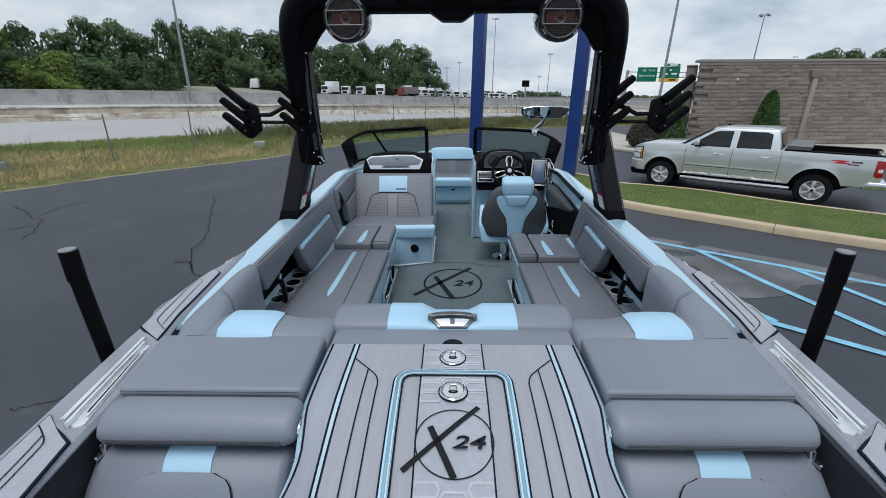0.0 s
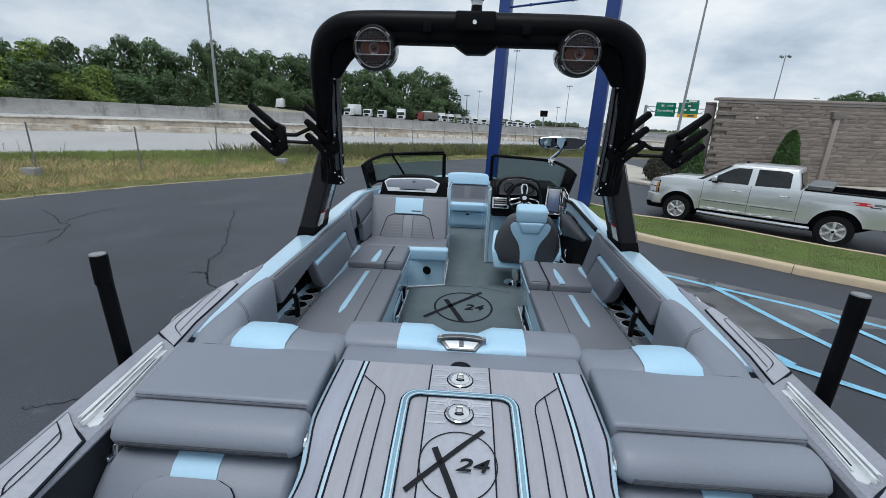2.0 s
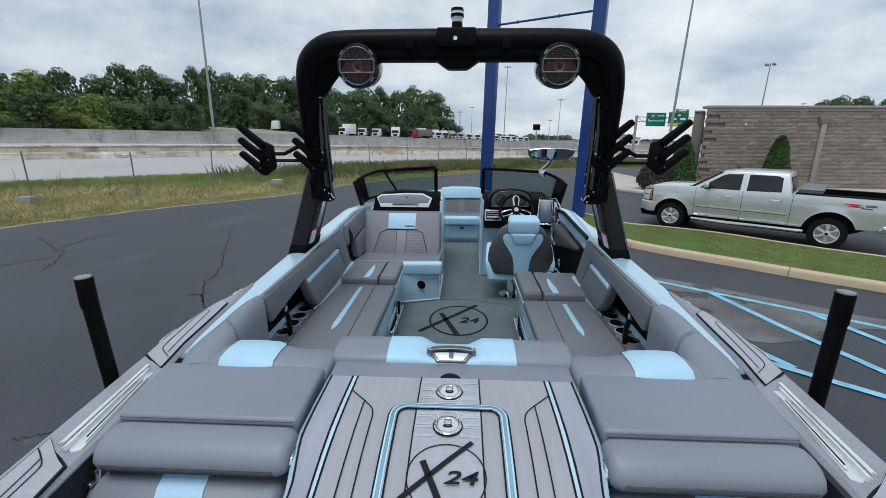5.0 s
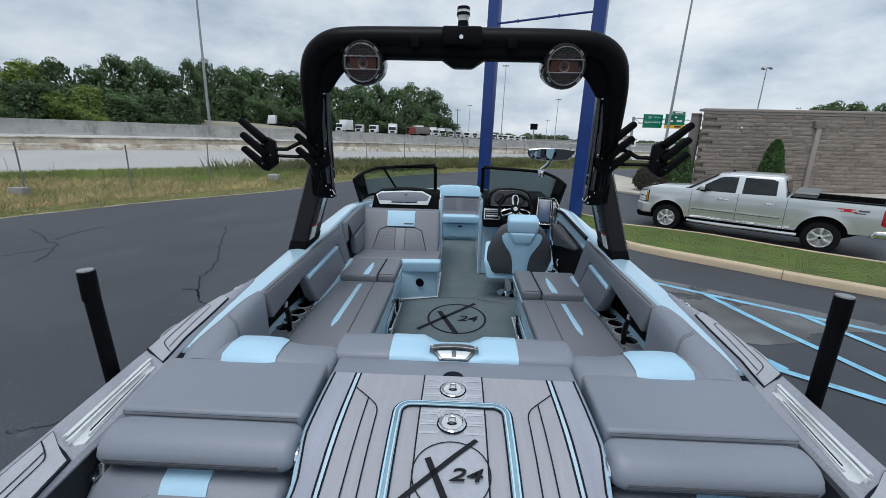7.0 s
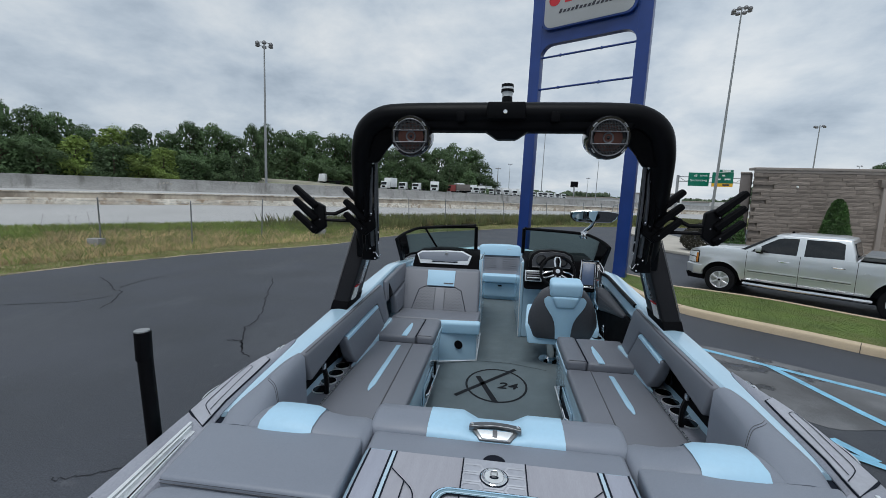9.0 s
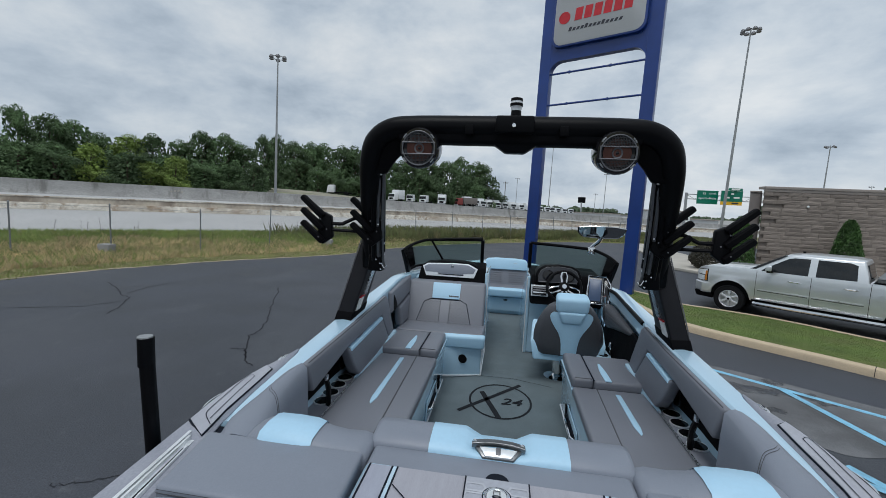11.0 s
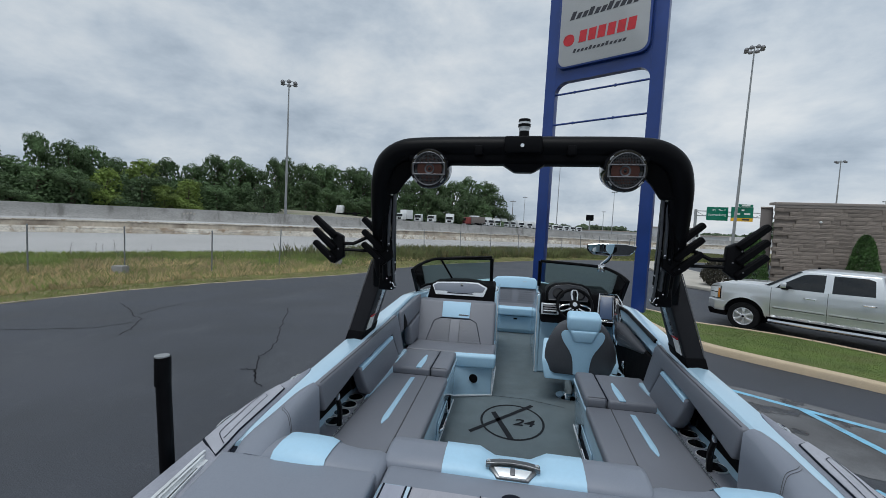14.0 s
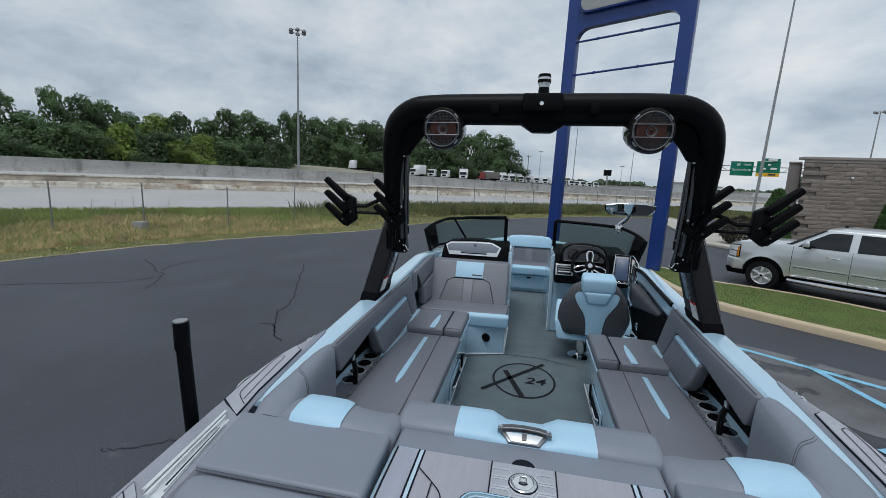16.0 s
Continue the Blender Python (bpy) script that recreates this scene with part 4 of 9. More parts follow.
def plant(src, a, dist, top, wide, turn, foot=-1.0):
    """A tree at a bearing and distance, its top at a given height."""
    x, y = dist * math.sin(radians(a)), dist * math.cos(radians(a))
    p = Vector((x, y, 0))
    z = fall(p.dot(ALONG)) + 2.6 + foot
    k = max(2.5, top - z) / 11.5
    m_ = pose(x, y, z, 0, 0, turn)
    t = copy_thing(src, m_)
    t.matrix_basis = m_ @ Matrix.Diagonal((wide, wide, k, 1))
    return t


a = -68.0
row_ = 0
while a < -2.6:
    dist = rt.uniform(88, 98) / math.cos(radians(a + 45)) if a < -31.5 else rt.uniform(150, 165)
    el_ = float(np.interp(a, SKYLINE_A, SKYLINE_E)) + rt.uniform(-0.05, 0.3)
    top = 2.72 + dist * math.tan(radians(el_))
    sharp = -55.2 < a < -52.2 or -33 < a < -29 or -12.2 < a < -10.6
    src = dark_trees[3] if sharp else dark_trees[row_ % 3] if rt.random() < (0.55 if -52 < a < -44 else 0.9 if a < -38 else 1.0) else bright_trees[row_ % 2]
    plant(src, a, dist, top, (0.85 if sharp else rt.uniform(1.0, 1.25)) * dist / 118, rt.uniform(0, 360))
    a += rt.uniform(1.7, 2.4)
    row_ += 1
# a second, lower row in front, brighter where the wood opens towards the road
a = -67.0
while a < -4.0:
    dist = rt.uniform(80, 85) / math.cos(radians(a + 45)) if a < -32.5 else rt.uniform(142, 150)
    el_ = float(np.interp(a, SKYLINE_A, SKYLINE_E)) * rt.uniform(0.45, 0.74)
    if -49 < a < -44:
        el_ *= 1.12
    src = bright_trees[row_ % 2] if rt.random() < (0.8 if -52 < a < -39 else 0.3 if a < -39 else 0.0) else dark_trees[row_ % 4]
    plant(src, a, dist, 2.72 + dist * math.tan(radians(el_)), rt.uniform(0.75, 1.0) * dist / 105, rt.uniform(0, 360))
    a += rt.uniform(2.2, 3.0)
    row_ += 1
for a, r_, k in ((38.6, 110, 0.58), (39.8, 108, 0.62), (41.2, 108, 0.60), (43.0, 112, 0.60), (45.0, 110, 0.56)):
    m_ = pose(r_ * math.sin(radians(a)), r_ * math.cos(radians(a)), 3.6, 0, 0, a * 31)
    t = copy_thing(dark_trees[int(a) % 3], m_)
    t.matrix_basis = m_ @ Matrix.Diagonal((k, k, k, 1))
for k, t in enumerate(dark_trees + bright_trees):
    a = -70 - 2.2 * k
    m_ = pose(100 * math.sin(radians(a)), 100 * math.cos(radians(a)), 3.0, 0, 0, 40 * k)
    t.matrix_basis = m_ @ Matrix.Diagonal((1.1, 1.1, 1.1, 1))

# undergrowth between the trunks
ru = random.Random(77)
verts, faces = [], []
for _ in range(80000):
    a = ru.uniform(-68, -1.5)
    if a < -31.5:
        d_ = ru.uniform(84, 92)
        r_ = d_ / math.cos(radians(a + 45))
        hh = 6.5
    else:
        r_ = ru.uniform(146, 158)
        hh = 6.5 if a < -3 else 3.5
    x, y = r_ * math.sin(radians(a)), r_ * math.cos(radians(a))
    q_ = Vector((x, y, 0))
    hh *= 0.7 + 0.5 * noise.noise(Vector((a * 0.9, 2.0, 0))) + 0.25 * noise.noise(Vector((a * 4, 5.0, 0)))
    z = fall(q_.dot(ALONG)) + 2.4 + ru.random() * max(hh, 1.5)
    u = Vector((ru.gauss(0, 1), ru.gauss(0, 1), ru.gauss(0, 1))).normalized()
    w = u.orthogonal().normalized()
    s_ = ru.uniform(0.10, 0.26)
    p = Vector((x, y, z))
    j = len(verts)
    verts += [tuple(p - u * s_), tuple(p + w * s_ * 0.8), tuple(p + u * s_), tuple(p - w * s_ * 0.8)]
    faces += [(j, j + 1, j + 2), (j, j + 2, j + 3)]
tagged(raw("undergrowth", verts, faces, M["leaf_a"]), "dense green bushes under the roadside trees", "bushes", kind="stuff")


# far tree line and hills near the horizon
def far_line(a0, a1, dist, h0, h1, seed, name, label):
    r = random.Random(seed)
    verts, faces = [], []
    n = int((a1 - a0) * 60)
    for i in range(n):
        a = radians(a0 + (a1 - a0) * i / n)
        hh = h0 + (h1 - h0) * (0.5 + 0.5 * noise.noise(Vector((i * 0.012, seed, 0)))) + 1.5 * noise.noise(Vector((i * 0.05, seed, 4)))
        for _ in range(5):
            dd = dist + r.uniform(-9, 9)
            p = Vector((dd * math.sin(a), dd * math.cos(a), r.uniform(-3, hh)))
            s = r.uniform(0.5, 1.4) * dist / 300
            u = Vector((r.gauss(0, 1), r.gauss(0, 1), r.gauss(0, 1))).normalized()
            w = u.orthogonal().normalized()
            j = len(verts)
            verts += [tuple(p - u * s), tuple(p + w * s), tuple(p + u * s), tuple(p - w * s)]
            faces += [(j, j + 1, j + 2), (j, j + 2, j + 3)]
    return tagged(raw(name, verts, faces, M["leaf_far"]), label, "woods", kind="stuff")


far_line(14, 30, 420, 0.5, 4, 17, "far_woods", "low distant woods beyond the road signs")
far_line(-14, 14, 420, 3, 9, 7, "far_woods", "distant dark green woods along the horizon")
far_line(28, 60, 330, 8, 16, 8, "far_woods", "distant green treetops beyond the building")


# ---- lamp masts ----
def make_mast(a, r, top, heads, lx=0.018, name="light_mast"):
    x, y = r * math.sin(radians(a)), r * math.cos(radians(a))
    t = thing(name, (x, y, 0), "tall slim grey highway light mast with a ring of lamp heads", "light mast", "light masts")
    part("pole", tube([(x, y, -1.5), (x + lx * top * 0.5, y, top * 0.5), (x + lx * top, y, top)], [0.22, 0.16, 0.09], 10), M["pole"], t)
    x += lx * top
    part("ring", tube([(x + 1.0 * math.cos(q), y + 1.0 * math.sin(q), top - 0.3) for q in np.linspace(0, 2 * math.pi, 17)[:-1]], 0.06, 6, closed=True), M["pole"], t)
    for k in range(heads):
        q = 2 * math.pi * k / heads
        cx, cy = x + 1.05 * math.cos(q), y + 1.05 * math.sin(q)
        hb = lathe([(0.12, top - 0.1), (0.28, top - 0.25), (0.33, top - 0.5), (0.26, top - 0.56)], Matrix.Translation((cx, cy, 0)), 10)
        part("lamp_head", hb, M["gunmetal"], t)
    return t


make_mast(-30.7, 70, 24.0, 6)
make_mast(25.1, 76, 30.2, 8, 0.035)
make_mast(33.4, 135, 21.0, 4)
make_mast(36.8, 300, 22.0, 4)
make_mast(5.4, 190, 32.5, 4)
make_mast(12.3, 230, 22.6, 4)
make_mast(11.2, 300, 15.4, 4)
make_mast(15.4, 300, 20.0, 4)
make_mast(1.1, 260, 21.4, 4)
ux_, uy_ = 200 * math.sin(radians(-0.4)), 200 * math.cos(radians(-0.4))
up_ = thing("utility_pole", (ux_, uy_, 0), "wooden utility pole with a crossarm far beyond the highway", "utility pole")
part("pole", tube([(ux_, uy_, -2.5), (ux_, uy_, 15.3)], [0.2, 0.13], 8), M["bark"], up_)
part("crossarm", box(ux_ - 1.3, ux_ + 1.3, uy_ - 0.1, uy_ + 0.1, 14.6, 14.85, 0.02), M["bark"], up_)


# ---- dealer's pylon sign: two blue posts with a sign box above ----
PL, PR = Vector((0.93, 16.17, 0)), Vector((4.06, 14.42, 0))
sd = (PR - PL).normalized()
sn = Vector((sd.y, -sd.x, 0))            # towards the car park


def sp(u, v, z):
    p = PL + sd * u + sn * v
    return (p.x + 0.02 * max(z, 0.0), p.y, z)


span = (PR - PL).length
ps = thing("pylon_sign", (2.5, 15.3, 0), "tall blue steel pylon sign with a pale dealer sign panel", "sign")
for u0 in (0.0, span):
    part("post", prism([sp(u0 - 0.2, -0.14, -0.1), sp(u0 + 0.2, -0.14, -0.1), sp(u0 + 0.2, 0.14, -0.1), sp(u0 - 0.2, 0.14, -0.1)], [sp(u0 - 0.2, -0.14, 14.6), sp(u0 + 0.2, -0.14, 14.6), sp(u0 + 0.2, 0.14, 14.6), sp(u0 - 0.2, 0.14, 14.6)], 0.012), M["blue_steel"], ps, "glossy blue post")
# frame under the panel with rounded inner corners
arch = [(0.19, 8.62), (0.19, 7.6)]
for k in range(9):
    a = math.pi - k * math.pi / 16
    arch.append((0.19 + 0.42 + 0.42 * math.cos(a), 7.62 + 0.42 * math.sin(a)))
for k in range(9):
    a = math.pi / 2 - k * math.pi / 16
    arch.append((span - 0.19 - 0.42 + 0.42 * math.cos(a), 7.62 + 0.42 * math.sin(a)))
arch += [(span - 0.19, 7.6), (span - 0.19, 8.62)]
part("sign_beam", prism([sp(u, -0.13, z) for u, z in arch], [sp(u, 0.13, z) for u, z in arch]), M["blue_steel"], ps)
part("sign_box", prism([sp(0.19, -0.12, 8.6), sp(span - 0.19, -0.12, 8.6), sp(span - 0.19, 0.12, 8.6), sp(0.19, 0.12, 8.6)], [sp(0.19, -0.12, 14.5), sp(span - 0.19, -0.12, 14.5), sp(span - 0.19, 0.12, 14.5), sp(0.19, 0.12, 14.5)]), M["blue_steel"], ps)
R_ = 0.3
face = []
for cu_, cz, a0 in ((0.24 + R_, 8.45 + R_, math.pi), (span - 0.24 - R_, 8.45 + R_, 1.5 * math.pi)):
    for k in range(7):
        a = a0 + k * math.pi / 12
        face.append((cu_ + R_ * math.cos(a), cz + R_ * math.sin(a)))
face += [(span - 0.24, 14.2), (0.24, 14.2)]
part("sign_bezel", prism([sp(u, 0.11, z) for u, z in face], [sp(u, 0.27, z) for u, z in face], 0.02), M["blue_steel"], ps, "proud blue surround of the sign panel")
cu0, cz0 = span / 2, 11.3
inner_face = [(cu0 + (u - cu0) * 0.955, cz0 + (z - cz0) * 0.978) for u, z in face]
part("sign_panel", prism([sp(u, 0.262, z) for u, z in inner_face], [sp(u, 0.278, z) for u, z in inner_face], 0.004), M["sign_face"], ps, "pale grey translucent sign panel")
for z, r in ((7.64, 0.035), (6.56, 0.035)):
    part("tie_bar", tube([sp(0.15, 0.02, z), sp(span - 0.15, 0.02, z)], r, 8), M["blue_steel"], ps, "thin dark blue tie bar")
    for u in (0.9, 2.3):
        part("clamp", box(-0.03, 0.03, -0.04, 0.04, -0.042, 0.042), M["blue_steel"], ps).matrix_basis = Matrix.Translation(sp(u, 0.02, z))


def sign_bar(u0, u1, z0, z1, m, slant=0.0, name="lettering_bar"):
    q = [(u0, z0), (u1, z0), (u1 + slant, z1), (u0 + slant, z1)]
    return part(name, prism([sp(u, 0.276, z) for u, z in q], [sp(u, 0.286, z) for u, z in q]), m, ps)


def bar_row(u0, u1, z0, z1, n, m, slant, gap, tall=()):
    """A line of lettering as plain upright bars."""
    w_ = (u1 - u0) / n
    for k in range(n):
        sign_bar(u0 + w_ * k + gap / 2, u0 + w_ * (k + 1) - gap / 2, z0, z1 if k in tall or not tall else z0 + (z1 - z0) * 0.72, m, slant)


# emblem and lettering as plain shapes
part("emblem", lathe([(0.20, 0), (0.20, 0.012), (0.17, 0.012), (0.168, 0.004), (0.001, 0.004)], Matrix.Translation(sp(0.66, 0.277, 9.40)) @ Matrix.Rotation(math.atan2(sn.y, sn.x) + math.pi / 2, 4, "Z") @ Matrix.Rotation(radians(90), 4, "X"), 28), M["red"], ps, "red round emblem")
bar_row(0.98, 2.90, 9.24, 9.64, 6, M["red"], 0.04, 0.07)
bar_row(0.80, 2.60, 8.93, 9.06, 13, M["dark_letter"], 0.05, 0.05, (0, 4, 8))
bar_row(0.62, 2.92, 10.08, 10.34, 11, M["dark_letter"], 0.10, 0.06, (0, 3, 6, 9, 10))
bar_row(0.64, 2.75, 10.78, 10.92, 10, M["dark_letter"], 0.0, 0.09)
bar_row(0.64, 2.8, 11.5, 11.75, 9, M["dark_letter"], 0.0, 0.08)
# steel hand loop on the right post
part("post_hook", tube([sp(span - 0.2, 0.16, 2.55), sp(span - 0.35, 0.22, 2.5), sp(span - 0.38, 0.22, 2.3), sp(span - 0.2, 0.16, 2.28)], 0.015, 6), M["galv"], ps)


# ---- highway sign gantry ----
def polar(a, r):
    return r * math.sin(radians(a)), r * math.cos(radians(a))


gx0, gy0 = polar(21.4, 104)
gx1, gy1 = polar(30.5, 120)
gt = thing("sign_gantry", (gx0, gy0, -1.0), "steel highway gantry carrying green direction signs", "sign gantry")
part("upright", tube([(gx0, gy0, -2), (gx0, gy0, 7.9)], 0.28, 10), M["pole"], gt)
for z in (6.6, 7.6):
    part("chord", tube([(gx0, gy0, z), (gx1, gy1, z)], 0.10, 6), M["pole"], gt)
for k in range(12):
    t0, t1 = k / 12, (k + 1) / 12
    zz = (6.6, 7.6) if k % 2 else (7.6, 6.6)
    part("brace", tube([(gx0 + (gx1 - gx0) * t0, gy0 + (gy1 - gy0) * t0, zz[0]), (gx0 + (gx1 - gx0) * t1, gy0 + (gy1 - gy0) * t1, zz[1])], 0.06, 5), M["pole"], gt)


def road_sign(a0, a1, z0, z1, m, label, off=0.0):
    (x0, y0), (x1, y1) = polar(a0, 103.0 - off), polar(a1, 105.2 - off)
    return part("sign_panel", prism([(x0, y0, z0), (x1, y1, z0), (x1, y1 + 0.15, z0), (x0, y0 + 0.15, z0)], [(x0, y0, z1), (x1, y1, z1), (x1, y1 + 0.15, z1), (x0, y0 + 0.15, z1)]), m, gt, label), (x0, y0), (x1, y1)


def sign_text(body, a, z, size, r, m=None):
    x, y = polar(a, r)
    t = text_mesh(body, size, m or M["sign_white"], "sign_lettering", gt, 0.02)
    t.matrix_basis = Matrix.Translation((x, y, z)) @ Matrix.Rotation(radians(-a), 4, "Z") @ Matrix.Rotation(radians(90), 4, "X")
    t.parent = gt
    t.matrix_parent_inverse = gt.matrix_basis.inverted()


road_sign(22.5, 24.55, 5.6, 8.4, M["sign_green"], "green road sign panel")
road_sign(24.85, 26.85, 6.2, 8.4, M["sign_green"], "green road sign panel")
road_sign(24.85, 26.85, 5.5, 6.2, M["sign_yellow"], "yellow exit-only road sign panel")
road_sign(25.5, 26.8, 8.42, 8.95, M["sign_green"], "small green exit number panel")
sign_text("Spartanburg", 23.5, 6.75, 0.62, 102.6)
sign_text("North", 24.0, 7.7, 0.5, 102.6)
sign_text("85", 23.2, 7.7, 0.6, 102.55)
for a, z, w in ((25.9, 7.75, 0.5), (25.45, 7.0, 0.8), (26.3, 7.0, 1.1), (26.2, 5.85, 1.3), (26.15, 8.7, 1.6)):
    x, y = polar(a, 103.6)
    part("sign_lettering", box(x - w / 2, x + w / 2, y - 0.06, y - 0.03, z - 0.16, z + 0.16), M["sign_white"] if z > 6.2 else M["dark_letter"], gt)


# white shop far beyond the signs
sx0, sy0 = polar(21.1, 165)
shop = thing("far_shop", (sx0, sy0, -2), "small white flat-roofed shop far beyond the road signs", "shop")
part("wall", box(sx0 - 2.9, sx0 + 2.9, sy0, sy0 + 6, -3, 3.2, 0.02), M["sign_white"], shop, "white wall")
part("roof_edge", box(sx0 - 3.1, sx0 + 3.1, sy0 - 0.2, sy0 + 6.2, 3.2, 3.6, 0.02), M["coping"], shop, "grey roof edge")
for k in (-1.7, 0.0, 1.7):
    part("window", box(sx0 + k - 0.6, sx0 + k + 0.6, sy0 - 0.06, sy0 + 0.1, 1.5, 2.5, 0.01), M["car_glass"], shop, "dark window")


# ---- building of split-face block ----
BX0, BY, BH = 13.35, 24.45, 4.42
bd = thing("building", (20, 26, 0), "single-storey building of tan split-face blocks with a coping", "building")
core = part("wall", flat([(BX0 + 0.02, BY + 0.05), (42, BY + 0.05), (42, BY + 16), (BX0 + 9.5, BY + 16)], -0.1, BH - 0.02), M["mortar"], bd, "tan block wall")
part("coping", box(BX0 - 0.04, 42, BY - 0.09, BY + 0.5, BH - 0.02, BH + 0.12, 0.015), M["coping"], bd, "painted metal coping")
part("coping_drip", box(BX0 - 0.02, 42, BY - 0.05, BY + 0.04, BH - 0.16, BH - 0.02, 0.01), M["coping"], bd)
part("pilaster", flat([(BX0 - 0.52, BY + 0.3), (BX0 + 0.04, BY + 0.3), (BX0 + 0.35, BY + 0.8), (BX0 - 0.25, BY + 0.8)], -0.1, BH - 0.2, 0.01), M["fascia"], bd, "dark brown-grey return wall")
part("pilaster_cap", flat([(BX0 - 0.56, BY + 0.26), (BX0 + 0.0, BY + 0.26), (BX0 + 0.35, BY + 0.84), (BX0 - 0.25, BY + 0.84)], BH - 0.2, BH - 0.12, 0.01), M["coping"], bd)
part("scupper", prism([(19.28, BY - 0.16, 3.62), (19.82, BY - 0.16, 3.62), (19.82, BY + 0.05, 3.62), (19.28, BY + 0.05, 3.62)], [(19.16, BY - 0.26, 4.0), (19.94, BY - 0.26, 4.0), (19.94, BY + 0.05, 4.0), (19.16, BY + 0.05, 4.0)], 0.01), M["coping"], bd, "metal rainwater head")
part("downspout", box(19.42, 19.68, BY - 0.14, BY + 0.04, 0.0, 3.65, 0.015), M["coping"], bd, "square metal downspout")
part("wall_camera", lathe([(0.07, -0.05), (0.09, 0.0), (0.075, 0.05), (0.02, 0.08)], Matrix.Translation((15.45, BY - 0.06, 3.55)) @ Matrix.Rotation(radians(90), 4, "X") @ Matrix.Scale(0.7, 4), 14), M["sign_white"], bd, "small white dome camera")

# paving, mulch bed and lot behind
tagged(obj("pavement", flat([(8.35, 23.2), (9.5, 21.6), (13.0, 20.9), (30, 20.6), (30, 24.5), (12.6, 24.5), (12.4, 40), (10.8, 40), (8.9, 25.2)], 0.0, 0.14, 0.02), M["slab"]), "pale concrete pavement round the building", "pavement", kind="structure")
tagged(obj("mulch_bed", flat([(9.8, 22.6), (12.0, 21.9), (20, 21.7), (20, 23.9), (12.5, 24.1), (10.6, 24.4)], 0.13, 0.17, 0.02), M["mulch"]), "dark mulch planting bed", "planting bed", kind="structure")


# ---- shrubs ----
def shrub(x, y, z, r, h, cone, m, label, seed, n=5200, s0=0.03, s1=0.07):
    rr_ = random.Random(seed)
    t = thing("shrub", (x, y, z), label, "shrub", "shrubs by the building")
    part("stem", tube([(x, y, z - 0.1), (x, y, z + h * 0.6)], [0.05, 0.02], 6), M["bark"], t)
    verts, faces = [], []
    for _ in range(n):
        k = rr_.random() ** 0.8
        if cone:
            rad = r * (1 - k) ** 0.55 * (0.45 + 0.55 * min(1, k * 6 + 0.4)) + 0.05
        else:
            rad = r * math.sqrt(max(0.02, 1 - (2 * k - 0.9) ** 2))
        a = rr_.uniform(0, 6.283)
        lump = 1 + 0.22 * noise.noise(Vector((math.cos(a) * 2.2, math.sin(a) * 2.2, k * 5 + seed)))
        q = rad * lump * rr_.uniform(0.62, 1.0) ** 0.5
        p = Vector((x + q * math.cos(a), y + q * math.sin(a), z + h * k))
        up = Vector((rr_.gauss(0, 0.5), rr_.gauss(0, 0.5), 1.0 if cone else rr_.gauss(0, 0.8))).normalized()
        w = up.orthogonal().normalized()
        w = (Matrix.Rotation(rr_.uniform(0, 6.28), 4, up) @ w)
        s = rr_.uniform(s0, s1)
        i = len(verts)
        verts += [tuple(p - w * s * 0.6), tuple(p + w * s * 0.6), tuple(p + up * s * 2.0)]
        faces.append((i, i + 1, i + 2))
    c_ = raw("foliage", verts, faces, m)
    c_.parent = t
    c_.matrix_parent_inverse = t.matrix_basis.inverted()
    return t


shrub(16.75, 23.3, 0.15, 0.72, 2.75, True, M["leaf_c"], "tall conical green cedar shrub against the block wall", 3, 9000)
shrub(11.9, 23.4, 0.15, 0.75, 2.7, True, M["leaf_c"], "tall conical green cedar shrub at the building corner", 4, 9000)
shrub(10.3, 23.0, 0.15, 0.8, 1.35, False, M["leaf_d"], "round dark burgundy shrub in mulch", 5, 5200)


# ---- silver pickup truck ----
TR, TF = Vector((9.35, 10.93, 0)), Vector((6.63, 13.36, 0))
tu = (TF - TR).normalized()
tv = Vector((tu.y, -tu.x, 0))
T0 = TR - tu * 1.24 - tv * 0.03


def tp(u, v, z):
    p = T0 + tu * u + tv * v
    return (p.x, p.y, z)


WID = 2.03
pk = thing("pickup_truck", tuple(T0 + tu * 2.9 + tv * 1.0), "silver crew-cab pickup truck with dark tinted windows, parked", "pickup truck")


def arc(cu_, cz, r, a0, a1, n=9):
    return [(cu_ + r * math.cos(radians(a0 + (a1 - a0) * k / n)), cz + r * math.sin(radians(a0 + (a1 - a0) * k / n))) for k in range(n + 1)]


BULGE_Z = [0.40, 0.50, 0.62, 0.80, 0.98, 1.05, 1.10, 1.22, 1.32, 1.40]
BULGE_V = [0.090, 0.055, 0.028, 0.010, 0.000, 0.000, 0.006, 0.014, 0.026, 0.060]


def arch_gap(u, z):
    """Distance outside the nearer wheel arch."""
    return min(math.hypot(u - 1.175, z - 0.45) - 0.52, math.hypot(u - 4.88, z - 0.45) - 0.50)


def side_v(u, z):
    """How far the body side lies inside its widest line."""
    v = float(np.interp(z, BULGE_Z, BULGE_V))
    if u > 5.38:
        v += 0.30 * ((u - 5.38) / 0.46) ** 2.2
    if u < 0.12:
        v += 0.04 * ((0.12 - u) / 0.12) ** 2
    return v - 0.016 * max(0.0, 1 - max(0.0, arch_gap(u, z)) / 0.16) ** 2


def side_low(u):
    z = float(np.interp(u, [0.0, 0.7, 1.8, 4.3, 5.4, 5.84], [0.64, 0.58, 0.50, 0.46, 0.54, 0.62]))
    for c, r in ((1.175, 0.52), (4.88, 0.50)):
        if abs(u - c) < r:
            z = max(z, 0.45 + math.sqrt(r * r - (u - c) ** 2))
    return z


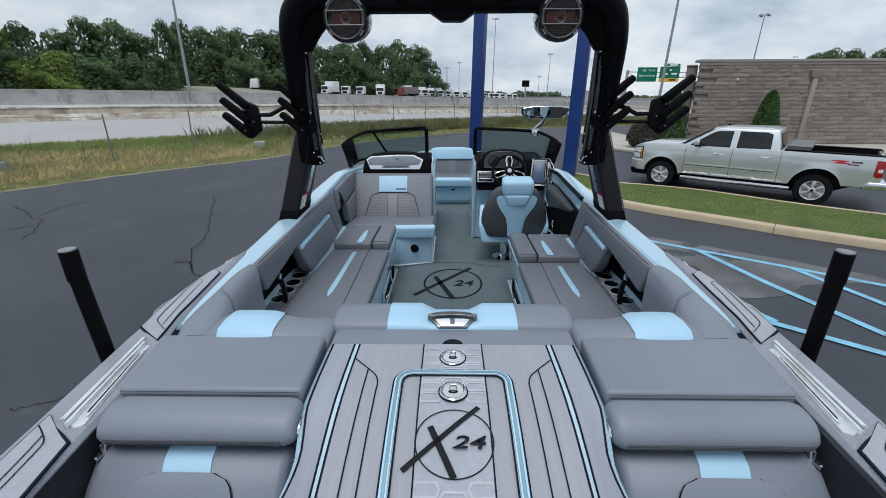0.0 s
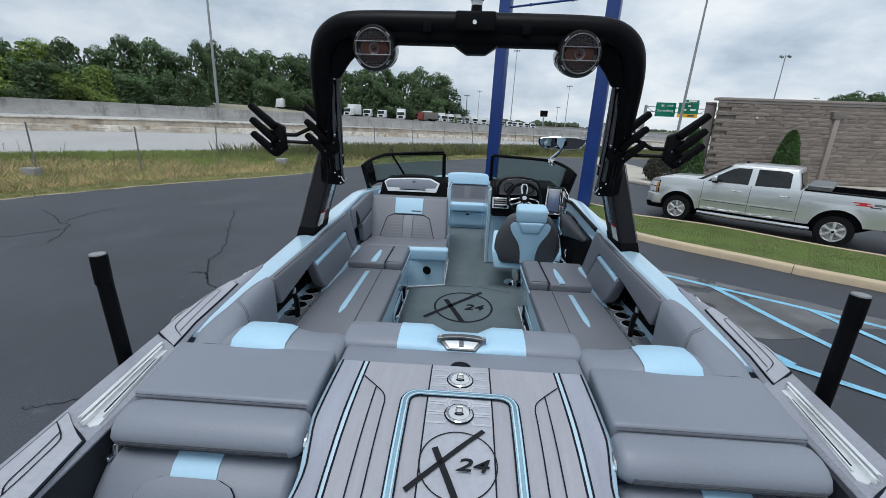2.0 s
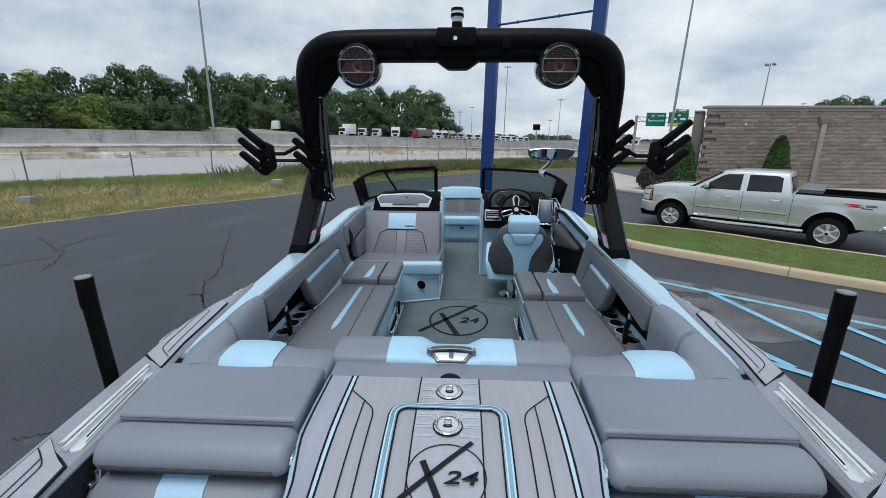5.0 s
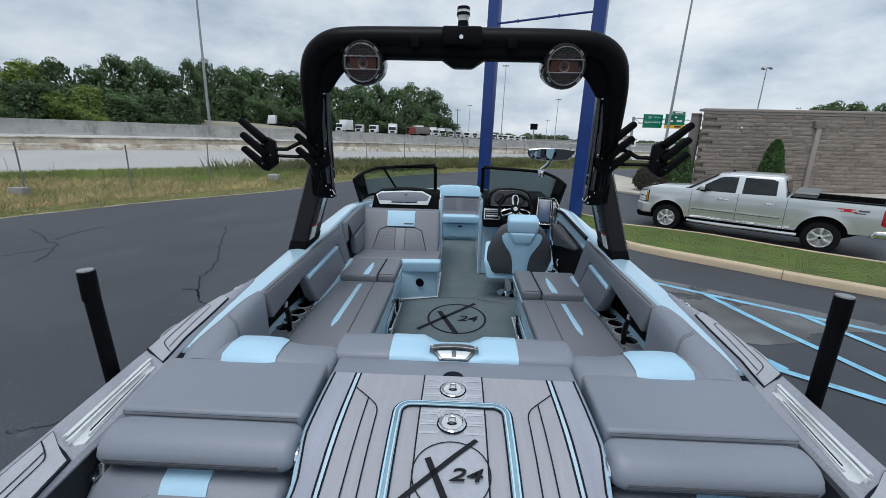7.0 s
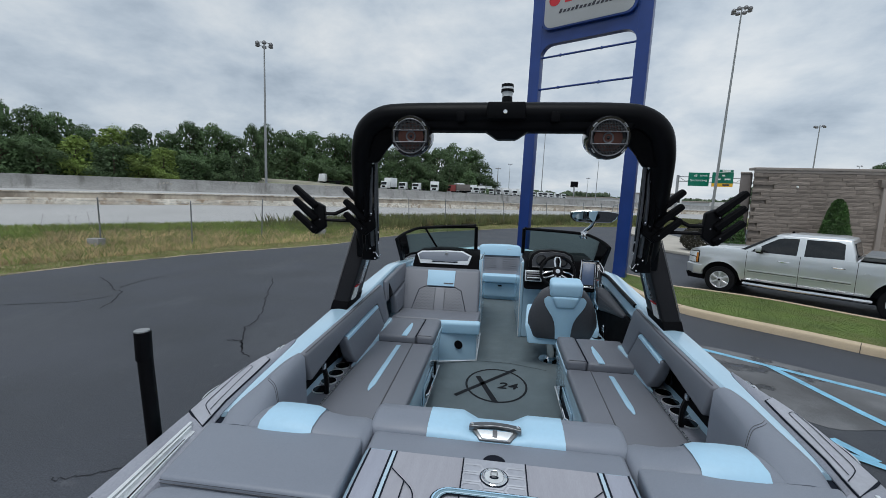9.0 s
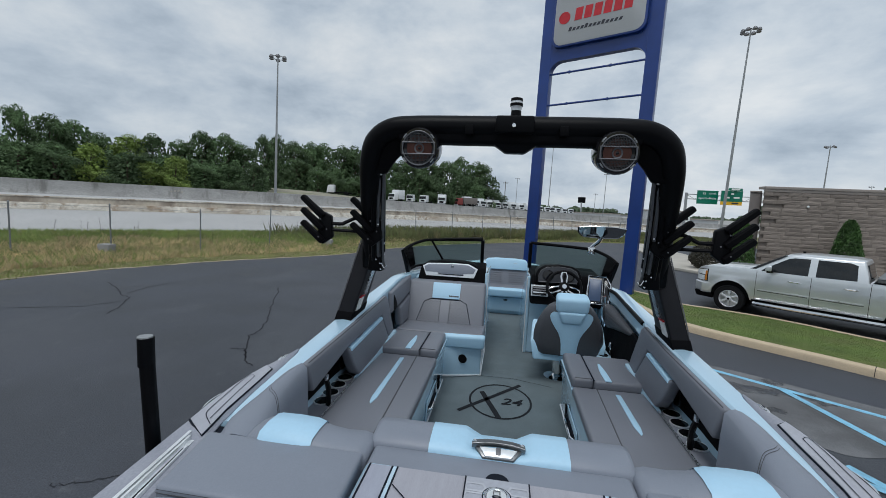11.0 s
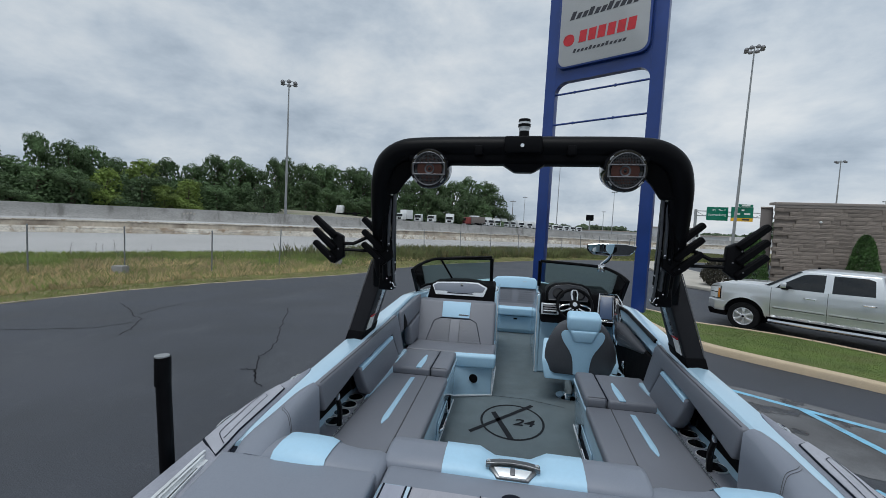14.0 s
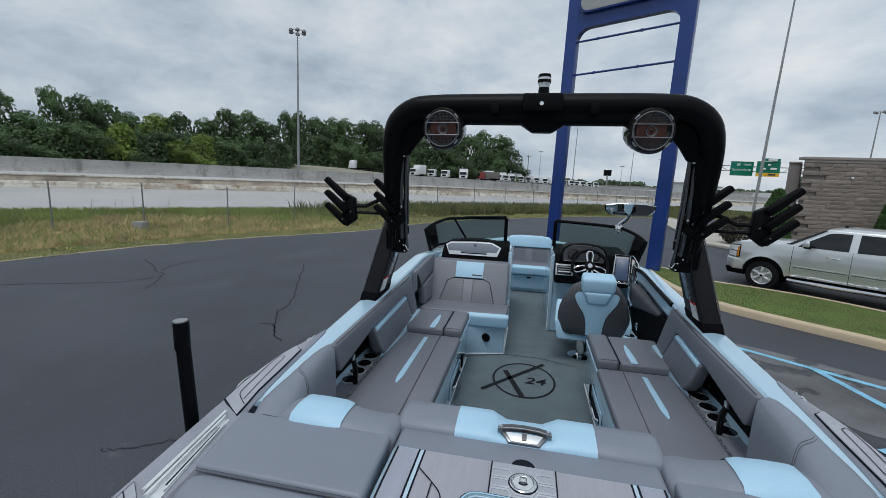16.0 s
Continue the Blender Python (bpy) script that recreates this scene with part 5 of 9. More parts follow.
def side_top(u):
    return float(np.interp(u, [0.0, 1.95, 1.985, 4.1, 4.35, 5.0, 5.55, 5.72, 5.80, 5.84], [1.35, 1.36, 1.335, 1.335, 1.345, 1.335, 1.295, 1.25, 1.19, 1.10]))


def skin(name, u0, u1, lo, hi, off, m, label="", far=False, back=0.0, nz=12, du=0.025):
    """A piece of the body side between two height lines, standing off the panel by off."""
    rows = []
    for u in stations_u(u0, u1, du):
        zl, zh = lo(u), hi(u)
        row_ = []
        for k in range(nz + 1):
            z = zl + (zh - zl) * k / nz
            row_.append((u, side_v(u, z) - off, z))
        if back:
            row_ = [(u, row_[0][1] + back, zl)] + row_ + [(u, row_[-1][1] + back, zh + 0.004)]
        rows.append([tp(a, WID - v if far else v, z) for a, v, z in row_])
    return part(name, loft(rows), m, pk, label, 40)


def stations_u(u0, u1, du):
    n = max(2, int((u1 - u0) / du))
    return [u0 + (u1 - u0) * i / n for i in range(n + 1)]


for far in (False, True):
    skin("body_side", 0.0, 5.84, side_low, side_top, 0.0, M["car_silver"], "silver body side", far, 0.2, 14)
mid = [(0.12, 0.6), (1.9, 0.6), (1.92, 0.45), (5.55, 0.55), (5.60, 1.10), (5.58, 1.285), (5.50, 1.32), (5.0, 1.355), (4.35, 1.365), (1.98, 1.34), (1.98, 0.84), (0.12, 0.84)]
part("body_centre", prism([tp(u, 0.12, z) for u, z in mid], [tp(u, WID - 0.12, z) for u, z in mid], 0.012), M["car_silver"], pk)
nose = [(5.45, 0.60), (5.80, 0.62), (5.845, 0.80), (5.845, 1.12), (5.80, 1.215), (5.70, 1.27), (5.45, 1.325)]
part("nose", prism([tp(u - 0.03, 0.27, z) for u, z in nose], [tp(u - 0.03, WID - 0.27, z) for u, z in nose], 0.02, 3), M["car_silver"], pk, "blunt silver nose")
bulge = [(4.45, 1.362), (5.45, 1.325), (5.40, 1.345), (4.50, 1.392)]
part("hood_dome", prism([tp(u, 0.55, z) for u, z in bulge], [tp(u, WID - 0.55, z) for u, z in bulge], 0.008), M["car_silver"], pk, "raised centre of the bonnet")
part("wiper_cowl", prism([tp(4.36, 0.12, 1.345), tp(4.50, 0.12, 1.345), tp(4.50, WID - 0.12, 1.345), tp(4.36, WID - 0.12, 1.345)], [tp(4.36, 0.14, 1.375), tp(4.48, 0.14, 1.368), tp(4.48, WID - 0.14, 1.368), tp(4.36, WID - 0.14, 1.375)], 0.006), M["black_matte"], pk, "black wiper cowl")
part("tailgate", prism([tp(0.0, 0.1, 0.7), tp(0.1, 0.1, 0.7), tp(0.1, 0.1, 1.33), tp(0.02, 0.1, 1.33)], [tp(0.0, WID - 0.1, 0.7), tp(0.1, WID - 0.1, 0.7), tp(0.1, WID - 0.1, 1.33), tp(0.02, WID - 0.1, 1.33)], 0.015), M["car_silver"], pk, "silver tailgate")
part("bed_liner", prism([tp(0.11, 0.21, 0.845), tp(1.96, 0.21, 0.845), tp(1.96, WID - 0.21, 0.845), tp(0.11, WID - 0.21, 0.845)], [tp(0.11, 0.21, 0.87), tp(1.96, 0.21, 0.87), tp(1.96, WID - 0.21, 0.87), tp(0.11, WID - 0.21, 0.87)]), M["black_matte"], pk, "black bed liner")
for v in (0.222, WID - 0.252):
    part("bed_side_liner", prism([tp(0.11, v, 0.86), tp(1.96, v, 0.86), tp(1.96, v + 0.03, 0.86), tp(0.11, v + 0.03, 0.86)], [tp(0.11, v, 1.34), tp(1.96, v, 1.34), tp(1.96, v + 0.03, 1.34), tp(0.11, v + 0.03, 1.34)]), M["black_matte"], pk)
    part("rail_cap", prism([tp(0.05, v - 0.2 if v < 1 else v + 0.0, 1.345), tp(1.95, v - 0.2 if v < 1 else v, 1.355), tp(1.95, v + 0.03 if v < 1 else v + 0.23, 1.355), tp(0.05, v + 0.03 if v < 1 else v + 0.23, 1.345)], [tp(0.05, v - 0.2 if v < 1 else v, 1.37), tp(1.95, v - 0.2 if v < 1 else v, 1.38), tp(1.95, v + 0.03 if v < 1 else v + 0.23, 1.38), tp(0.05, v + 0.03 if v < 1 else v + 0.23, 1.37)], 0.008), M["black_matte"], pk)
tbx = thing("tool_box", tuple(T0 + tu * 1.65 + tv * 1.0 + Vector((0, 0, 1.38))), "grey metal tool box across the truck bed", "tool box")
part("box_body", prism([tp(1.42, 0.06, 1.385), tp(1.90, 0.06, 1.385), tp(1.90, WID - 0.06, 1.385), tp(1.42, WID - 0.06, 1.385)], [tp(1.42, 0.06, 1.47), tp(1.90, 0.06, 1.47), tp(1.90, WID - 0.06, 1.47), tp(1.42, WID - 0.06, 1.47)], 0.01), M["toolbox"], tbx)
part("lid", prism([tp(1.40, 0.04, 1.472), tp(1.92, 0.04, 1.472), tp(1.92, WID - 0.04, 1.472), tp(1.40, WID - 0.04, 1.472)], [tp(1.42, 0.06, 1.51), tp(1.90, 0.06, 1.51), tp(1.90, WID - 0.06, 1.51), tp(1.42, WID - 0.06, 1.51)], 0.008), M["toolbox"], tbx)
# cab
cab_low = [(2.0, 0.02), (4.42, 0.02), (4.55, 0.35), (4.58, WID / 2), (4.55, WID - 0.35), (4.42, WID - 0.02), (2.0, WID - 0.02)]
cab_top = [(2.16, 0.22), (3.52, 0.22), (3.66, 0.42), (3.70, WID / 2), (3.66, WID - 0.42), (3.52, WID - 0.22), (2.16, WID - 0.22)]
part("cab", prism([tp(u, v, 1.28) for u, v in cab_low], [tp(u, v, 1.86) for u, v in cab_top], 0.045, 4), M["car_silver"], pk, "silver cab")
part("roof", prism([tp(2.24, 0.28, 1.85), tp(3.5, 0.28, 1.85), tp(3.5, WID - 0.28, 1.85), tp(2.24, WID - 0.28, 1.85)], [tp(2.34, 0.4, 1.895), tp(3.38, 0.4, 1.895), tp(3.38, WID - 0.4, 1.895), tp(2.34, WID - 0.4, 1.895)], 0.02), M["car_silver"], pk)


def on_cab(u, z, out):
    k = (z - 1.28) / 0.58
    return tp(u, 0.02 + 0.20 * k - out, z)


def cab_panel(name, q, m, out0, out1, label=""):
    return part(name, prism([on_cab(u, z, out0) for u, z in q], [on_cab(u, z, out1) for u, z in q], 0.004), m, pk, label)


cab_panel("side_window", [(3.17, 1.34), (4.18, 1.34), (4.10, 1.42), (3.62, 1.745), (3.50, 1.775), (3.17, 1.785)], M["car_glass"], -0.02, 0.004, "dark tinted window")
cab_panel("side_window", [(2.24, 1.36), (3.02, 1.34), (3.02, 1.785), (2.40, 1.785), (2.27, 1.74)], M["car_glass"], -0.02, 0.004, "dark tinted window")
wsq = [(4.40, 0.12, 1.31), (4.40, WID - 0.12, 1.31), (3.64, WID - 0.32, 1.80), (3.64, 0.32, 1.80)]
part("windscreen", prism([tp(u - 0.06, v, z) for u, v, z in wsq], [tp(u + 0.10, v, z + 0.025) for u, v, z in wsq], 0.01), M["car_glass"], pk, "dark windscreen")
part("rear_window", prism([tp(2.06, 0.4, 1.42), tp(2.06, WID - 0.4, 1.42), tp(2.14, WID - 0.45, 1.76), tp(2.14, 0.45, 1.76)], [tp(2.025, 0.4, 1.42), tp(2.025, WID - 0.4, 1.42), tp(2.105, WID - 0.45, 1.76), tp(2.105, 0.45, 1.76)]), M["car_glass"], pk)


def side_strip(name, q, m, out, label="", r=0.0):
    return part(name, prism([tp(u, 0.01, z) for u, z in q], [tp(u, -out, z) for u, z in q], r), m, pk, label)


for u in (1.975, 3.08, 4.26):
    skin("door_gap", u, u + 0.010, lambda q: 0.52, lambda q: 1.33, 0.003, M["black_matte"], nz=10, du=0.01)
# shade along the bottom of the doors, painted as a black strip
skin("sill_shade", 1.80, 4.34, lambda q: 0.455, lambda q: 0.50, 0.002, M["black_matte"], "black strip painting the shade along the sill", nz=2)
for u0_, u1_ in ((2.06, 3.04), (3.12, 4.20)):
    skin("side_moulding", u0_, u1_, lambda q: 0.735, lambda q: 0.815, 0.014, M["rim"], "silver body side moulding", back=0.02, nz=3)
    skin("moulding_line", u0_, u1_, lambda q: 0.762, lambda q: 0.788, 0.018, M["toolbox"], nz=2)
for u in (2.2, 3.3):
    part("door_handle", tube([tp(u, -0.01, 1.135), tp(u + 0.03, -0.045, 1.14), tp(u + 0.22, -0.045, 1.145), tp(u + 0.25, -0.01, 1.145)], 0.018, 6), M["chrome"], pk, "bright door handle")
side_strip("fuel_door", arc(1.80, 1.02, 0.075, 0, 350, 16), M["car_silver"], 0.004)
part("running_board", tube([tp(4.25, -0.08, 0.42), tp(4.1, -0.13, 0.42), tp(1.80, -0.13, 0.42), tp(1.65, -0.08, 0.42)], 0.045, 8), M["chrome"], pk, "chrome running board")
mb = part("door_mirror", prism([tp(3.83, -0.25, 1.33), tp(4.02, -0.25, 1.33), tp(4.02, 0.03, 1.34), tp(3.90, 0.03, 1.34)], [tp(3.84, -0.25, 1.52), tp(3.98, -0.25, 1.52), tp(3.98, 0.02, 1.46), tp(3.90, 0.02, 1.46)], 0.035, 3), M["black_gloss"], pk, "dark door mirror")
part("mirror_cap", prism([tp(3.87, -0.262, 1.37), tp(4.045, -0.262, 1.37), tp(4.03, -0.07, 1.38), tp(3.90, -0.07, 1.38)], [tp(3.88, -0.262, 1.54), tp(4.01, -0.262, 1.54), tp(3.99, -0.08, 1.50), tp(3.90, -0.08, 1.50)], 0.04, 3), M["car_silver"], mb, "silver mirror cap")
skin("headlight_surround", 5.46, 5.80, lambda q: 0.835, lambda q: 1.215 - 0.10 * (q - 5.46), 0.003, M["black_gloss"], nz=6)
skin("headlight", 5.49, 5.80, lambda q: 1.03, lambda q: 1.195 - 0.10 * (q - 5.46), 0.007, M["lens"], "clear headlight", nz=6)
skin("headlight", 5.56, 5.80, lambda q: 0.85, lambda q: 1.005, 0.007, M["lens"], "clear headlight", nz=6)
skin("turn_lamp", 5.49, 5.545, lambda q: 0.86, lambda q: 1.15, 0.010, M["amber"], "amber turn lamp", nz=4)
part("front_bumper", prism([tp(5.36, 0.03, 0.48), tp(5.62, 0.05, 0.48), tp(5.86, 0.28, 0.48), tp(5.90, 0.6, 0.48), tp(5.90, WID - 0.6, 0.48), tp(5.86, WID - 0.28, 0.48), tp(5.62, WID - 0.05, 0.48), tp(5.36, WID - 0.03, 0.48)], [tp(5.36, 0.0, 0.80), tp(5.62, 0.02, 0.80), tp(5.87, 0.26, 0.80), tp(5.92, 0.6, 0.80), tp(5.92, WID - 0.6, 0.80), tp(5.87, WID - 0.26, 0.80), tp(5.62, WID - 0.02, 0.80), tp(5.36, WID, 0.80)], 0.03), M["car_silver"], pk, "silver front bumper")
part("bumper_valance", prism([tp(5.3, 0.05, 0.34), tp(5.78, 0.15, 0.34), tp(5.78, WID - 0.15, 0.34), tp(5.3, WID - 0.05, 0.34)], [tp(5.38, 0.03, 0.52), tp(5.84, 0.12, 0.52), tp(5.84, WID - 0.12, 0.52), tp(5.38, WID - 0.03, 0.52)], 0.02), M["black_matte"], pk)
part("grille", prism([tp(5.82, 0.42, 0.80), tp(5.82, WID - 0.42, 0.80), tp(5.82, WID - 0.42, 1.16), tp(5.82, 0.42, 1.16)], [tp(5.865, 0.42, 0.80), tp(5.865, WID - 0.42, 0.80), tp(5.855, WID - 0.42, 1.16), tp(5.855, 0.42, 1.16)]), M["black_matte"], pk)
skin("tail_lamp", 0.0, 0.16, lambda q: 0.86 + 0.6 * max(0.0, q - 0.10), lambda q: 1.25, 0.010, M["tail"], "red tail lamp", back=0.05, nz=5)
skin("reverse_lens", 0.012, 0.10, lambda q: 0.98, lambda q: 1.06, 0.013, M["lens"], "clear reversing lens", nz=3)
part("rear_bumper", prism([tp(-0.14, 0.02, 0.56), tp(0.3, -0.005, 0.56), tp(0.3, WID, 0.56), tp(-0.14, WID - 0.02, 0.56)], [tp(-0.12, 0.02, 0.74), tp(0.22, -0.005, 0.74), tp(0.22, WID, 0.74), tp(-0.12, WID - 0.02, 0.74)], 0.03), M["chrome"], pk, "chrome rear bumper")
skin("red_decal", 0.62, 0.92, lambda q: 1.13, lambda q: 1.155, 0.003, M["red"], "red badge decal", nz=2)
skin("red_decal", 0.66, 0.98, lambda q: 1.185, lambda q: 1.21, 0.003, M["red"], "red badge decal", nz=2)
skin("red_decal", 0.72, 0.86, lambda q: 1.155, lambda q: 1.185, 0.003, M["red"], "red badge decal", nz=2)
skin("grey_decal", 0.40, 0.60, lambda q: 1.155, lambda q: 1.205, 0.003, M["toolbox"], nz=2)
skin("grey_decal", 0.46, 0.66, lambda q: 1.105, lambda q: 1.13, 0.003, M["dark_letter"], nz=2)
part("antenna", box(-0.03, 0.03, -0.02, 0.02, 0, 0.05, 0.008), M["black_matte"], pk).matrix_basis = Matrix.Translation(tp(3.45, 1.0, 1.89))


def truck_wheel(u, v, out):
    m_ = Matrix.Translation(tp(u, v, 0.40)) @ Matrix((( tu.x, 0, out * -tv.x, 0), (tu.y, 0, out * -tv.y, 0), (0, 1, 0, 0), (0, 0, 0, 1)))
    w = part("wheel", lathe([(0.22, -0.24), (0.36, -0.25), (0.40, -0.2), (0.402, -0.04), (0.385, 0.0), (0.34, 0.01), (0.255, 0.004), (0.245, -0.03), (0.24, -0.12), (0.001, -0.12)], m_, 36), M["tyre"], pk, "black tyre on alloy rim")
    part("rim", lathe([(0.25, -0.05), (0.258, -0.002), (0.248, 0.004), (0.235, -0.03), (0.225, -0.05)], m_, 36), M["rim"], w, "silver alloy rim")
    for k in range(6):
        a = radians(90 + 60 * k)
        d, n_ = Vector((math.cos(a), math.sin(a), 0)), Vector((-math.sin(a), math.cos(a), 0))
        q = [d * 0.05 - n_ * 0.024, d * 0.13 - n_ * 0.027, d * 0.245 - n_ * 0.042, d * 0.245 + n_ * 0.042, d * 0.13 + n_ * 0.027, d * 0.05 + n_ * 0.024]
        part("spoke", prism([m_ @ (p + Vector((0, 0, -0.04))) for p in q], [m_ @ (p + Vector((0, 0, -0.008))) for p in q], 0.008), M["rim"], w)
    part("hub", lathe([(0.075, -0.05), (0.07, 0.0), (0.05, 0.008), (0.001, 0.008)], m_, 18), M["rim"], w)
    part("hub_badge", lathe([(0.035, 0.0), (0.033, 0.011), (0.001, 0.011)], m_, 12), M["black_matte"], w)


for u in (1.175, 4.88):
    for v0, v1 in ((0.10, 0.5), (WID - 0.5, WID - 0.10)):
        part("wheel_well", prism([tp(u - 0.56, v0, 0.5), tp(u + 0.56, v0, 0.5), tp(u + 0.56, v1, 0.5), tp(u - 0.56, v1, 0.5)], [tp(u - 0.56, v0, 0.99), tp(u + 0.56, v0, 0.99), tp(u + 0.56, v1, 0.99), tp(u - 0.56, v1, 0.99)]), M["black_matte"], pk)
    truck_wheel(u, 0.03, 1)
    truck_wheel(u, WID - 0.03, -1)
# chassis sunk extra low to block light and deepen the shade below
part("chassis", prism([tp(1.0, 0.32, 0.29), tp(5.3, 0.32, 0.29), tp(5.3, WID - 0.32, 0.29), tp(1.0, WID - 0.32, 0.29)], [tp(0.3, 0.4, 0.62), tp(5.5, 0.4, 0.62), tp(5.5, WID - 0.4, 0.62), tp(0.3, WID - 0.4, 0.62)]), M["black_matte"], pk)


# ---- parked lorries on the far lot ----
def far_lorry(a, r, z, ln, h, turn, body, cabc, label, box_on=True):
    ln, h = ln * 0.84, h * 0.84
    x, y = polar(a, r)
    pp_ = Vector((x, y, 0))
    z = fall(pp_.dot(ALONG)) + float(np.interp(pp_.dot(ACROSS), [62, 76, 86, 110, 260], [1.75, 1.75, 2.7, 3.1, 3.4])) + float(np.interp(pp_.dot(ALONG), [40, 56], [0.6, 0.0]))
    t = thing("lorry", (x, y, z), label, "lorry", "parked lorries", turn)
    mm = t.matrix_basis

    def put(name, bm, m, lab=""):
        ob = obj(name, bm, m)
        ob.parent = t
        return tagged(ob, lab)
    put("cab", prism([(-1.15, 0, 0.6), (1.15, 0, 0.6), (1.15, 1.9, 0.6), (-1.15, 1.9, 0.6)], [(-1.1, 0.35, 2.5), (1.1, 0.35, 2.5), (1.1, 1.9, 2.6), (-1.1, 1.9, 2.6)], 0.12), cabc, "cab")
    put("windscreen", prism([(-1.0, 0.1, 1.5), (1.0, 0.1, 1.5), (1.0, 0.3, 1.5), (-1.0, 0.3, 1.5)], [(-0.95, 0.28, 2.3), (0.95, 0.28, 2.3), (0.95, 0.5, 2.3), (-0.95, 0.5, 2.3)]), M["car_glass"])
    put("grille", box(-0.6, 0.6, -0.03, 0.05, 0.75, 1.25, 0.02), M["black_matte"])
    put("bumper", box(-1.2, 1.2, -0.12, 0.2, 0.35, 0.65, 0.05), M["pole"])
    put("chassis", box(-0.5, 0.5, 0.3, ln, 0.45, 0.75, 0.02), M["black_matte"])
    if box_on:
        put("cargo_box", box(-1.25, 1.25, 2.1, ln, 0.85, h, 0.04), body, "cargo box")
    for yy in (0.9, ln - 1.4):
        for xx in (-1.05, 0.85):
            put("wheel", lathe([(0.2, 0), (0.46, 0.01), (0.48, 0.05), (0.48, 0.2), (0.46, 0.24), (0.2, 0.25)], Matrix.Translation((xx, yy, 0.48)) @ Matrix.Rotation(radians(90), 4, "Y"), 18), M["tyre"])
    return t


WH = "white parked box lorry on the far lot"
far_lorry(-24.3, 112, 3.2, 7.5, 3.4, -78, M["car_white"], M["car_white"], "white cab-chassis lorry without a body on the far lot", False)
far_lorry(-15.9, 122, 1.7, 6.0, 4.2, -22, M["car_white"], M["car_white"], WH)
far_lorry(-13.4, 126, 1.6, 6.0, 2.5, -8, M["car_white"], M["car_white"], "small white parked lorry on the far lot", False)
far_lorry(-11.6, 124, 1.5, 7.0, 2.7, -14, M["car_white"], M["car_white"], "white parked lorry on the far lot", False)
far_lorry(-9.0, 124, 1.4, 6.5, 3.9, 6, M["car_white"], M["car_white"], WH)
far_lorry(-7.0, 128, 1.3, 8.0, 3.3, -60, M["fascia"], M["lorry_red"], "dull red-brown parked flatbed lorry on the far lot")
for k, a in enumerate((-5.2, -4.2, -3.2, -2.3, -1.2, -0.2, 0.9, 2.0, 3.2)):
    far_lorry(a, 132 + 5 * k, 1.0, 7.0, (4.0, 3.7, 3.9, 3.8)[k % 4], 18 + 7 * (k % 3), M["car_white"], M["car_white"], WH)
for k, a in enumerate((4.5, 5.4, 6.0, 6.8, 7.6, 8.4)):
    far_lorry(a, 180 + 5 * k, 0.4, 8.0, 3.2, 24 - 8 * (k % 3), M["car_white"], M["car_white"], "white parked lorry tractor on the far lot", k % 3 == 0)

# dark billboard and low pale sheds far off
x, y = polar(9.6, 260)
bbd = thing("billboard", (x, y, 0), "dark far-off billboard on a single post", "billboard")
part("post", tube([(x, y, -4), (x, y, 8.5)], 0.4, 8), M["pole"], bbd)
part("panel", box(x - 2.1, x + 2.1, y - 0.3, y + 0.3, 8.0, 11.4), M["black_matte"], bbd)
for a, r, w, h in ((11.6, 240, 24, 2.6), (14.5, 260, 14, 2.2), (19.3, 180, 14, 4.8), (21.5, 200, 26, 2.0)):
    x, y = polar(a, r)
    sh = thing("shed", (x, y, -3), "low pale flat-roofed shed near the horizon", "shed")
    part("wall", box(x - w / 2, x + w / 2, y, y + 10, -4, h - 0.4), M["sign_face"], sh)
    part("roof", box(x - w / 2 - 0.3, x + w / 2 + 0.3, y - 0.3, y + 10, h - 0.4, h, 0.05), M["coping"], sh)


# ---- the boat ----
boat = thing("boat", (0, 4.0, 0.6), "light blue wake boat with grey upholstery and black tower on trailer", "boat")
FLOOR = 1.08


def W(y):
    return float(np.interp(y, [0.3, 1.0, 1.5, 1.75, 1.95, 2.12, 2.25, 2.36, 2.9, 4.5, 5.5, 6.5, 7.2, 7.6, 7.85], [1.20, 1.25, 1.297, 1.306, 1.306, 1.283, 1.252, 1.226, 1.232, 1.25, 1.16, 0.95, 0.70, 0.45, 0.12]))


def S(y):
    return float(np.interp(y, [0.3, 1.0, 1.5, 2.1, 2.9, 4.6, 5.2, 6.0, 7.85], [1.785, 1.815, 1.83, 1.86, 1.90, 1.965, 1.93, 1.86, 1.83]))


def I(y):
    return float(np.interp(y, [0.3, 1.0, 1.5, 1.8, 2.3, 3.4, 4.0, 4.5, 5.5, 6.5, 7.0, 7.3], [1.01, 1.05, 1.10, 1.09, 1.085, 1.09, 1.11, 1.13, 1.0, 0.76, 0.52, 0.1]))


def stations(y0, y1, step=0.12):
    n = max(2, int((y1 - y0) / step))
    return [y0 + (y1 - y0) * i / n for i in range(n + 1)]


# hull
rings = []
for y in stations(0.35, 7.85, 0.25):
    w, s = W(y), S(y)
    lift = max(0, (y - 5.2) / 2.65) ** 2 * 0.9
    half = [(w - 0.02, s - 0.015), (w + 0.015, s - 0.04), (w + 0.015, s - 0.09), (w - 0.03, s - 0.14), (w - 0.07, s - 0.45), (w * 0.86, min(0.98 + lift, s - 0.5)), (w * 0.5, min(0.72 + lift, s - 0.6)), (0.0, min(0.6 + lift, s - 0.65))]
    rings.append([(-x, y, z) for x, z in half] + [(x, y, z) for x, z in half[::-1][1:]])
part("hull", loft(rings, caps=True), M["gel_blue"], boat, "glossy light blue hull")


